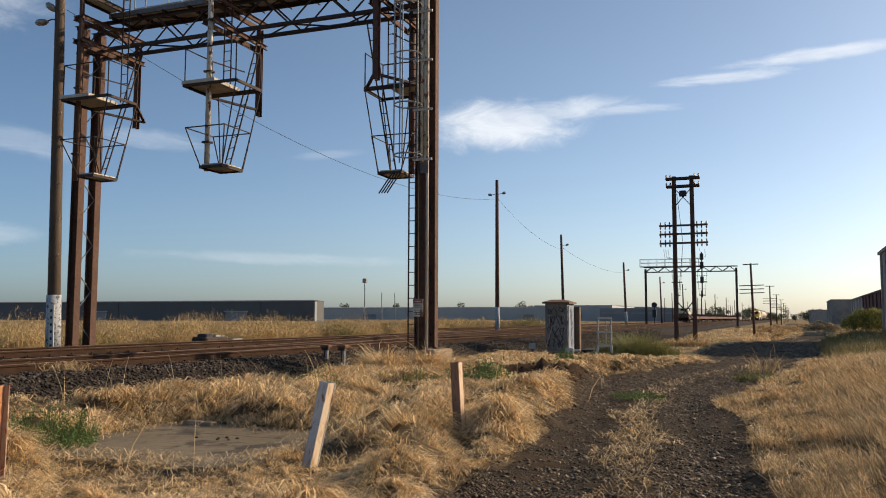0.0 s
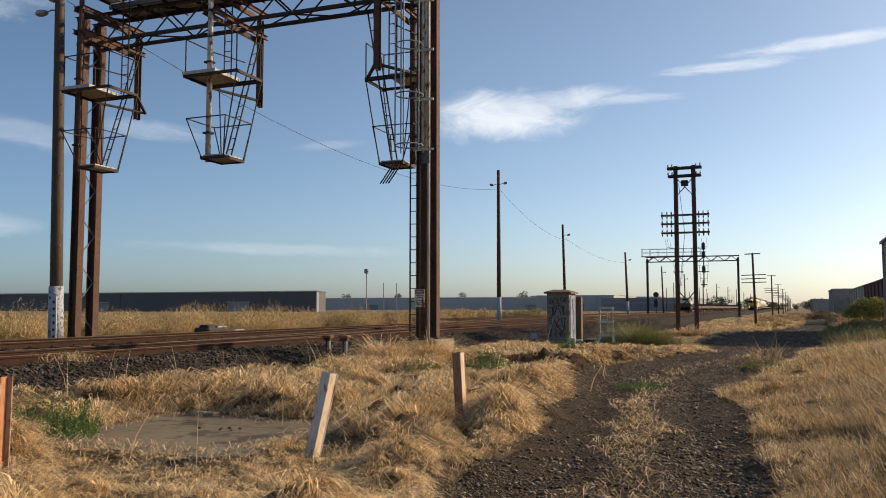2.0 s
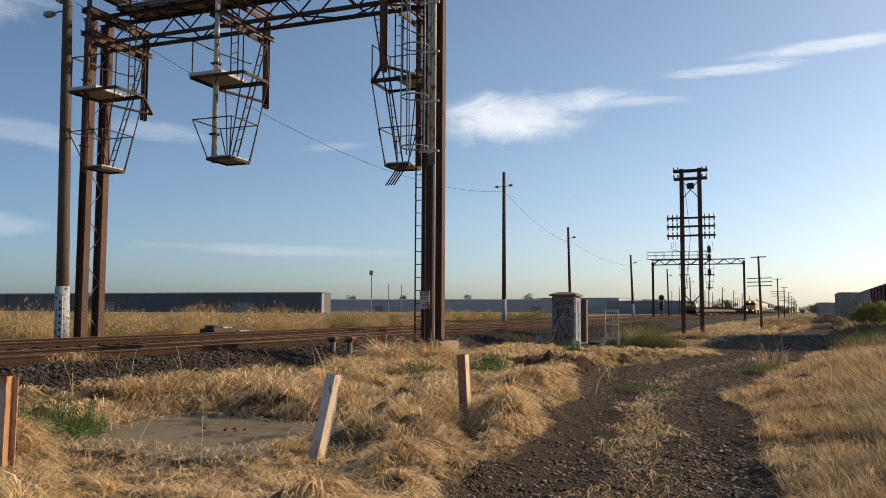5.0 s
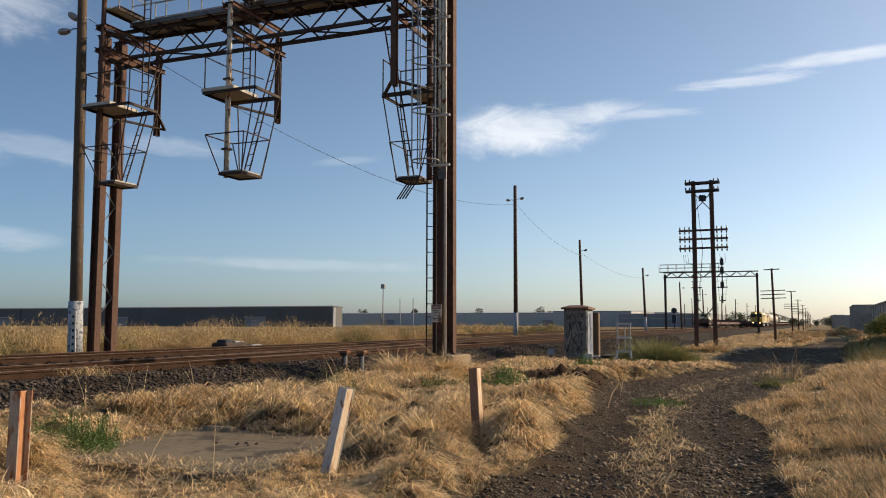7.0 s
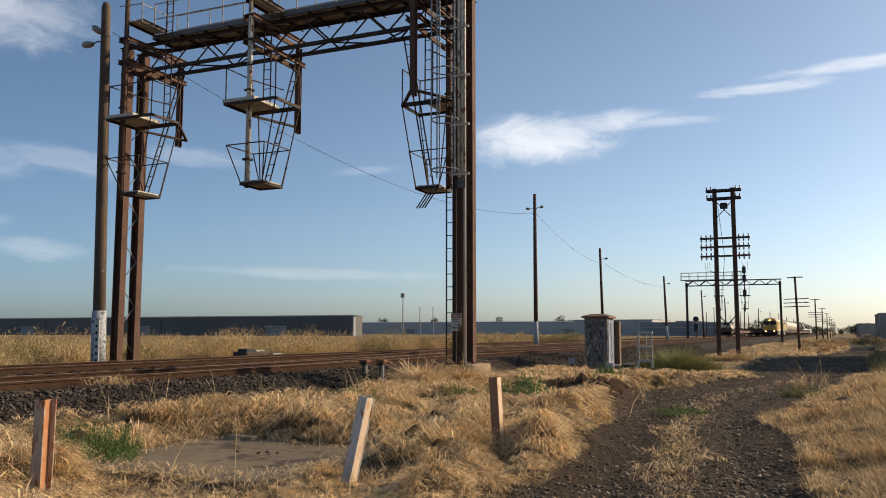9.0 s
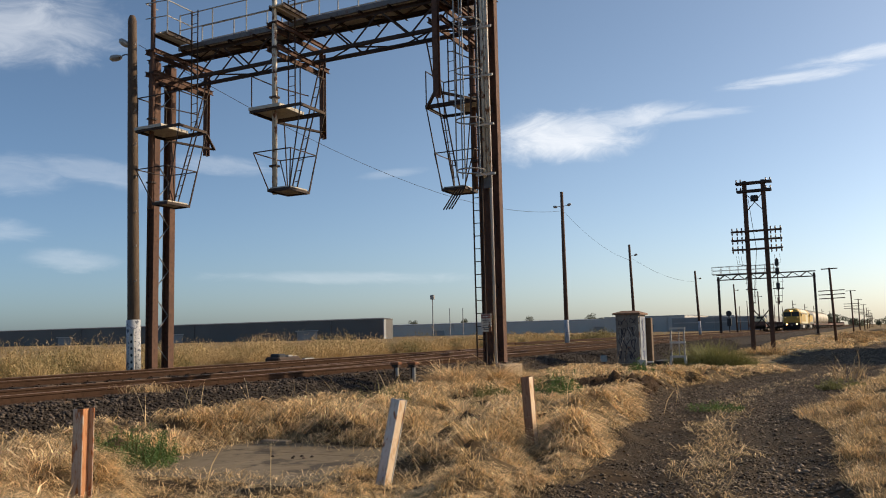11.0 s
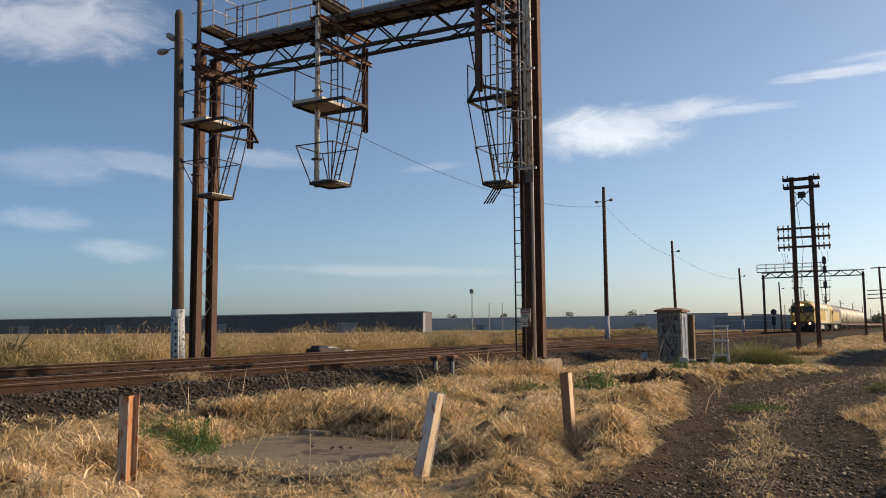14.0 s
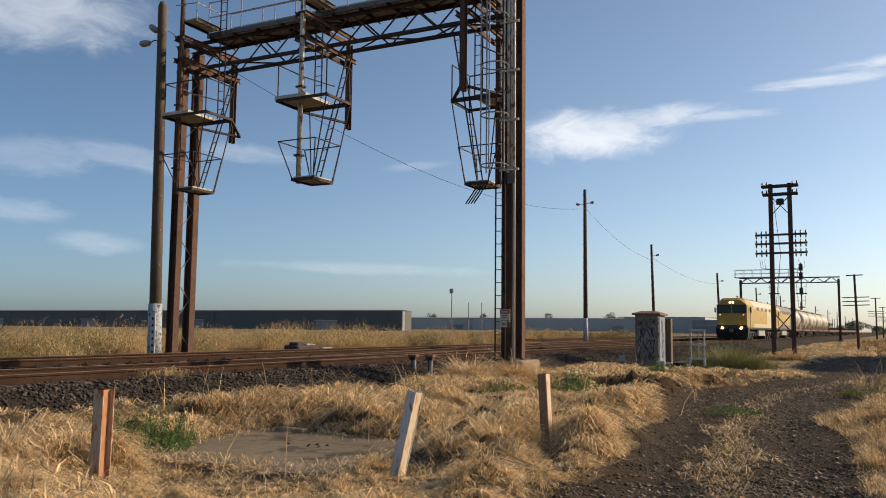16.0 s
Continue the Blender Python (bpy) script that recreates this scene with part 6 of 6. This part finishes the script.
def tuft(cx, cy, rx, ry, n, tall, mat, name, label, seed, wide=0.008, category="weeds", arch=0.0):
    rng = np.random.default_rng(seed)
    a, r = rng.uniform(0, 2 * np.pi, n), np.sqrt(rng.uniform(0, 1, n))
    x, y = cx + rx * r * np.cos(a), cy + ry * r * np.sin(a)
    h = tall * (1.05 - 0.5 * r ** 2) * rng.uniform(0.3, 1.15, n) * (0.75 + 0.4 * np.sin(2 * a + seed))
    blades(name, x, y, h, wide * rng.uniform(0.6, 1.5, n), a + rng.normal(0, 0.9, n), rng.uniform(0.1, 0.9, n) + arch, rng.uniform(0, 0.75, n) + 0.6 * arch, mat, label, category, seed=seed + 1)


tuft(-9.6, 14.8, 0.45, 0.8, 1200, 0.65, OLIVE, "ballast_weeds", "thin olive weeds at the foot of the ballast", 93, 0.012)
for cx, cy, r, n, tall, seed in ((-8.5, 17.9, 0.5, 2600, 0.95, 95), (-8.0, 18.2, 0.45, 2200, 0.95, 195), (-9.0, 17.4, 0.5, 2200, 0.85, 197), (-8.0, 17.3, 0.45, 1500, 0.55, 198), (-8.5, 17.0, 0.5, 1800, 0.6, 199)):
    tuft(cx, cy, r * 1.15, r * 1.2, int(n * 2.2), tall * 1.05, STRAW, "footing_grass", "tall straw grass round the gantry footing", seed, 0.0085, "grass", 0.4)
tuft(-4.9, 42.6, 1.5, 0.9, 1500, 0.6, STRAW_BROWN, "tower_grass", "brown dry brush at the line tower's foot", 99, 0.03, "grass")
tuft(-0.9, 27.0, 0.5, 1.5, 130, 1.25, STRAW_BROWN, "dead_weeds", "thin dead brown weeds at the track's edge", 101, 0.012)
tuft(-27.8, 17.0, 0.8, 0.9, 900, 1.5, LEAF_DARK, "thistle", "dark leafy thistle in the tall dry grass", 103, 0.04)


def stalks():
    rng = np.random.default_rng(111)
    x = np.concatenate([[-6.27, -6.1, -9.6, -9.7, -9.5, -9.9, -10.0, -4.7, -3.9, -11.0, -10.95, -11.1, -11.05, -10.9, -10.6, -10.65, -10.55], rng.uniform(-10.4, -3.5, 46), rng.uniform(1.0, 3.2, 60)])
    y = np.concatenate([[9.2, 11.2, 11.0, 11.1, 11.2, 9.0, 9.1, 6.3, 13.0, 10.9, 10.8, 11.0, 10.85, 10.95, 13.7, 13.6, 13.75], rng.uniform(5, 20, 46), rng.uniform(6, 22, 60)])
    keep = slab_side(x, y) < 1.2
    x, y = x[keep], y[keep]
    n = len(x)
    tall = rng.uniform(0.55, 1.0, n)
    blades("grass_stalks", x, y, tall, np.full(n, 0.008), rng.uniform(0, 6.3, n), rng.uniform(0.15, 0.6, n), rng.uniform(0, 0.2, n), STRAW, "long thin seeding grass stalks", seed=112)


stalks()


def straw_wisp():
    """A wisp of cut straw that lies on the ballast."""
    rng = np.random.default_rng(191)
    n = 130
    x, y = -12.45 + 0.18 * rng.normal(0, 1, n), 11.4 + 0.22 * rng.normal(0, 1, n)
    blades("straw_wisp", x, y, rng.uniform(0.2, 0.5, n), np.full(n, 0.009), rng.uniform(0, 6.3, n), rng.uniform(0.9, 1.4, n), rng.uniform(0.75, 1.0, n), STRAW, "wisp of pale cut straw on the ballast", sink=-0.04, seed=192)


straw_wisp()


def stones(name, x, y, size, mat, label, seed, lift=0.25, flat=0.75):
    rng = np.random.default_rng(seed)
    n = len(x)
    z = height(x, y) + size * lift
    ring = np.array([[1, 0, 0], [0, 1, 0], [-1, 0, 0], [0, -1, 0], [0, 0, 1], [0, 0, -1]], float)
    q = ring[None] * (size[:, None, None] * rng.uniform(0.6, 1.25, (n, 6, 1)) * np.array([1, 1, flat])) + rng.normal(0, 0.22, (n, 6, 3)) * size[:, None, None] * [1, 1, flat]
    t = rng.uniform(0, 6.3, n)
    c, s = np.cos(t)[:, None], np.sin(t)[:, None]
    v = np.stack([q[..., 0] * c - q[..., 1] * s + x[:, None], q[..., 0] * s + q[..., 1] * c + y[:, None], q[..., 2] + z[:, None]], -1)
    tri = np.array([[0, 1, 4], [1, 2, 4], [2, 3, 4], [3, 0, 4], [1, 0, 5], [2, 1, 5], [3, 2, 5], [0, 3, 5]])
    f = (np.arange(n)[:, None, None] * 6 + tri[None]).reshape(-1, 3)
    return tagged(new(name, raw_mesh(name, v.reshape(-1, 3), [f], mat)), label, "stones", "", "stuff")


def ballast_stones():
    x, y, rng = scatter(31000, -12.9, -9.4, 3.0, 75, 121)
    keep = rng.uniform(0, 1, len(x)) < step(x - np.minimum(bed_edge(y), -9.4), 0.3, -0.25)
    x, y = x[keep], y[keep]
    size = np.maximum(rng.uniform(0.02, 0.048, len(x)), 0.001 * np.hypot(x, y))
    stones("ballast_stones", x, y, size, STONE, "dark angular basalt stones on the ballast shoulder", 122)
    x, y, rng = scatter(11000, -22.0, -12.9, 6.0, 80, 123)
    size = np.maximum(rng.uniform(0.022, 0.042, len(x)), 0.001 * np.hypot(x, y))
    stones("track_stones", x, y, size, STONE, "dark basalt stones between the rails", 124)


def road_stones():
    x, y, rng = scatter(190000, -5.2, 3.0, 4.5, 62, 131)
    side = road_side(x, y)
    wheel = np.clip(1 - np.abs(np.abs(x - road_mid(y)) - 0.7) / 0.5, 0, 1)
    bare = 0.5 + 0.5 * rough(x, y, 1.6, 133)
    smooth_rut = np.where((x < road_mid(y) - 0.3) & (y < 15), 0.45, 1.0)
    keep = (side > -0.12) & (rng.uniform(0, 1, len(x)) < smooth_rut) & (rng.uniform(0, 1, len(x)) < 0.1 + 0.75 * bare ** 1.5 * wheel + 0.25 * bare + 0.45 * step(y, 13, 18))
    x, y = x[keep], y[keep]
    size = np.maximum(0.009 + 0.03 * rng.uniform(0, 1, len(x)) ** 2.2, 0.00085 * np.hypot(x, y))
    stones("road_gravel", x, y, size, ROAD_STONE, "loose dark gravel on the service track", 132, 0.15, 0.62)


def spoil_clods():
    rng = np.random.default_rng(141)
    x, y = rng.normal(-5.0, 1.1, 900), rng.normal(18.5, 1.0, 900)
    keep = (spoil_at(x, y) > 0.3) & (road_side(x, y) < -0.1)
    x, y = x[keep], y[keep]
    stones("earth_clods", x, y, 0.015 + 0.055 * rng.uniform(0, 1, len(x)) ** 2.5, SPOIL, "loose clods of dark brown earth", 142, 0.3, 0.8)


def apron_stones():
    """The ballast that spreads to the hut and the line tower."""
    rng = np.random.default_rng(151)
    y = 27 + 35 * rng.uniform(0, 1, 9000) ** 1.3
    x = rng.uniform(-10.4, -6.8, 9000)
    keep = (x < bed_edge(y) + 0.3 * rng.normal(0, 1, 9000)) & ~((np.abs(x + 8.5) < 1.1) & (np.abs(y - 33.4) < 1.0))
    x, y = x[keep], y[keep]
    stones("apron_stones", x, y, 0.0011 * np.hypot(x, y) * rng.uniform(0.7, 1.4, len(x)), STONE, "dark basalt stones spread round the hut", 152)


spoil_clods()
ballast_stones()
apron_stones()
road_stones()


# ---- shrubs and trees ----
def leaf_cloud(name, parent, blobs, n, size, mat, seed, label=""):
    rng = np.random.default_rng(seed)
    blobs = np.array(blobs, float)
    which = rng.choice(len(blobs), n, p=blobs[:, 3] ** 2 / (blobs[:, 3] ** 2).sum())
    d = rng.normal(0, 1, (n, 3))
    d /= np.linalg.norm(d, axis=1, keepdims=True)
    r = blobs[which, 3:4] * rng.uniform(0.55, 1.05, (n, 1))
    c = blobs[which, :3] + d * r * [1, 1, 0.8]
    u, w = rng.normal(0, 1, (n, 3)), rng.normal(0, 1, (n, 3))
    u /= np.linalg.norm(u, axis=1, keepdims=True)
    w = np.cross(u, w)
    w /= np.linalg.norm(w, axis=1, keepdims=True)
    s = size * rng.uniform(0.6, 1.4, (n, 1))
    v = np.stack([c - u * s, c - w * s * 0.45, c + u * s, c + w * s * 0.45], 1)
    ob = new(name, raw_mesh(name, v.reshape(-1, 3), [np.arange(n * 4).reshape(-1, 4)], mat))
    ob.parent = parent
    return tagged(ob, label) if label else ob


def tree(x, y, tall, spread_r, seed, label="distant dark green tree on the skyline", name="tree", mat=LEAF_DARK, n=1300):
    rng = random.Random(seed)
    z = float(height(x, y))
    t = thing(name, pose(x, y, z), label, name, "distant trees" if name == "tree" else "")
    b = Build().path([(0, 0, -0.2), (0.1, 0, tall * 0.3), (0.0, 0.1, tall * 0.6)], 0.2, 7, [tall * 0.035, tall * 0.025, tall * 0.015])
    blobs = []
    for i in range(7):
        a, r = rng.uniform(0, 6.3), spread_r * rng.uniform(0.2, 0.85)
        c = (r * math.cos(a), r * math.sin(a), tall * rng.uniform(0.3, 0.8))
        b.path([(0, 0.05, tall * rng.uniform(0.25, 0.5)), c], 0.05, 5, [tall * 0.014, tall * 0.004])
        blobs.append((*c, spread_r * rng.uniform(0.35, 0.6)))
    part("trunk", b, BARK, t)
    leaf_cloud("crown", t, blobs, n, spread_r * 0.075, mat, seed)
    return t


def weed(x, y, rx, tall, n, leaf, mat, label, seed):
    """Loose upright stems with small leaves all along them."""
    z = float(height(x, y))
    w = thing("weed", pose(x, y, z), label, "weed", "green weeds")
    r = random.Random(seed)
    b, blobs = Build(), []
    for _ in range(max(14, int(rx * 130))):
        a, d = r.uniform(0, 6.3), rx * math.sqrt(r.random())
        foot = (d * math.cos(a), d * math.sin(a) * 0.8)
        top = (foot[0] * 1.2 + r.uniform(-0.06, 0.06), foot[1] * 1.2 + r.uniform(-0.06, 0.06), tall * r.uniform(0.4, 1.05) * (1.1 - 0.5 * (d / rx) ** 2))
        b.path([(foot[0], foot[1], -0.05), top], 0.004, 3)
        for k in range(5):
            q = 0.3 + 0.175 * k
            blobs.append((foot[0] + (top[0] - foot[0]) * q, foot[1] + (top[1] - foot[1]) * q, top[2] * q, 0.05 + 0.09 * tall * (1.2 - q)))
    tagged(part("stem_cluster", b, OLIVE, w), kind="stuff")
    leaf_cloud("foliage", w, blobs, n, leaf, mat, seed)
    return w


weed(-8.3, 7.35, 0.5, 0.5, 7000, 0.014, GREEN, "low leafy green weed beside the slab", 81)
weed(-8.75, 7.0, 0.35, 0.38, 2600, 0.013, OLIVE, "low leafy olive weed beside the slab", 82)
weed(-5.62, 15.1, 0.55, 0.72, 6000, 0.022, GREEN, "low leafy green weed in dry grass", 83)
weed(-6.6, 14.3, 0.3, 0.28, 1200, 0.018, OLIVE, "low olive weed in dry grass", 84)
weed(-5.6, 21.4, 0.3, 0.45, 900, 0.03, GREEN, "small leafy green weed by the earth heap", 87)
weed(-6.5, 22.6, 0.3, 0.35, 700, 0.03, OLIVE, "small olive weed in dry grass", 88)
weed(-2.9, 16.5, 0.45, 0.16, 900, 0.02, GREEN, "low green weed on the crown of the track", 89)
weed(-0.9, 22.4, 0.5, 0.3, 900, 0.03, OLIVE, "olive weed at the edge of the track", 91)
weed(-7.9, 13.0, 0.3, 0.25, 900, 0.018, OLIVE, "small leafy olive weed in dry grass", 92)
tuft(-5.6, 31.4, 1.6, 1.4, 12000, 1.15, OLIVE, "olive_shrub", "feathery olive green shrub beside the barrier", 85, 0.011)
rng = random.Random(31)
for ratio, far, tall in ((-0.576, 450, 18.0), (-0.494, 450, 16.6), (-0.403, 450, 17.6), (-0.318, 450, 17.6), (-0.311, 452, 16.9), (-0.19, 420, 9.5), (-0.175, 430, 10.5), (-0.16, 440, 9), (-0.125, 430, 9.5), (-0.083, 330, 9), (-0.075, 345, 8.5), (-0.09, 380, 8), (-0.045, 380, 9.5), (-0.05, 430, 9), (-0.03, 470, 8.5), (-0.025, 430, 7), (-0.012, 480, 7), (0.0, 420, 6), (0.014, 300, 7.5), (0.022, 290, 7.2), (-0.06, 350, 6), (-0.02, 360, 5.5), (-0.10, 460, 7.5), (-0.14, 470, 8)):
    tree(ratio * far, far, tall * 0.64, tall * rng.uniform(0.3, 0.46) * (0.6 if ratio < -0.3 else 1), rng.randrange(999))

bush = thing("shrub", pose(4.5, 67, float(height(4.5, 67))), "large rounded yellow-green shrub beside the road", "shrub")
part("stem", Build().path([(0, 0, -0.1), (0.1, 0, 0.7)], 0.08, 6).path([(0, 0, 0.2), (0.7, 0.2, 1.1)], 0.05, 6).path([(0, 0, 0.2), (-0.7, -0.1, 1.0)], 0.05, 6), BARK, bush)
leaf_cloud("crown", bush, [(-0.8, 0, 0.85, 0.7), (0, 0, 1.25, 0.9), (0.8, 0.2, 1.3, 0.85), (1.4, 0, 1.0, 0.7), (-0.2, -0.5, 0.8, 0.7), (0.7, -0.5, 0.8, 0.75)], 5200, 0.09, LEAF_BUSH, 7)
for cx, cy, s, k in ((2.8, 116, 1.1, 2), (3.9, 112, 0.8, 4)):
    sh = thing("shrub", pose(cx, cy, float(height(cx, cy))), "low brown scrub bush beside the road", "shrub", "low scrub along the road")
    part("stem", Build().path([(0, 0, -0.1), (0.1, 0, s * 0.7)], 0.05, 5).path([(0, 0, 0), (-0.5 * s, 0.1, s * 0.6)], 0.04, 5), BARK, sh)
    leaf_cloud("crown", sh, [(-0.9 * s, 0, 0.45 * s, 0.6 * s), (0, 0, 0.65 * s, 0.75 * s), (0.9 * s, 0.1, 0.5 * s, 0.6 * s)], 900, 0.12 * s, STRAW_BROWN, 40 + k)

# ---- sleepers ----
sleeper_mesh = Build().box(-1.32, 1.32, -0.12, 0.12, -0.1, 0.02, 0.012).mesh("sleeper", SLEEPER)
for mid, owner in ((NEAR_TRACK, near_track), (FAR_TRACK, far_track)):
    for i in range(110):
        ob = new("sleeper", sleeper_mesh)
        ob.parent = owner
        ob.matrix_basis = pose(mid, 2 + i * 0.68, RAIL_Z - 0.166, 0, 0, 0.6 * math.sin(i * 7.3))


plate_mesh = Build().box(-0.13, 0.13, -0.09, 0.09, 0.0, 0.025, 0.006).box(-0.115, -0.075, -0.03, 0.03, 0.02, 0.06).box(0.075, 0.115, -0.03, 0.03, 0.02, 0.06).mesh("rail_chair", RAIL_SIDE)
for mid, owner in ((NEAR_TRACK, near_track), (FAR_TRACK, far_track)):
    for i in range(14, 84):
        for side in (-1, 1):
            ob = new("rail_chair", plate_mesh)
            ob.parent = owner
            ob.matrix_basis = pose(mid + side * GAUGE / 2, 2 + i * 0.68, RAIL_Z - 0.172)


def nose(t):
    """Where the locomotive's nose is along the track at t seconds."""
    return float(np.interp(t, NOSE_T, NOSE_Y))


NOSE_T = [0.0, 3.0, 6.0, 9.0, 11.5, 13.0, 14.5, 16.0]
NOSE_Y = [322.0, 277.0, 231.0, 186.0, 149.0, 126.0, 102.0, 78.2]


def motions():
    for vehicle, back in train:
        walk(vehicle, [(t, pose(NEAR_TRACK, nose(t) + back, RAIL_Z)) for t in NOSE_T])


motions()
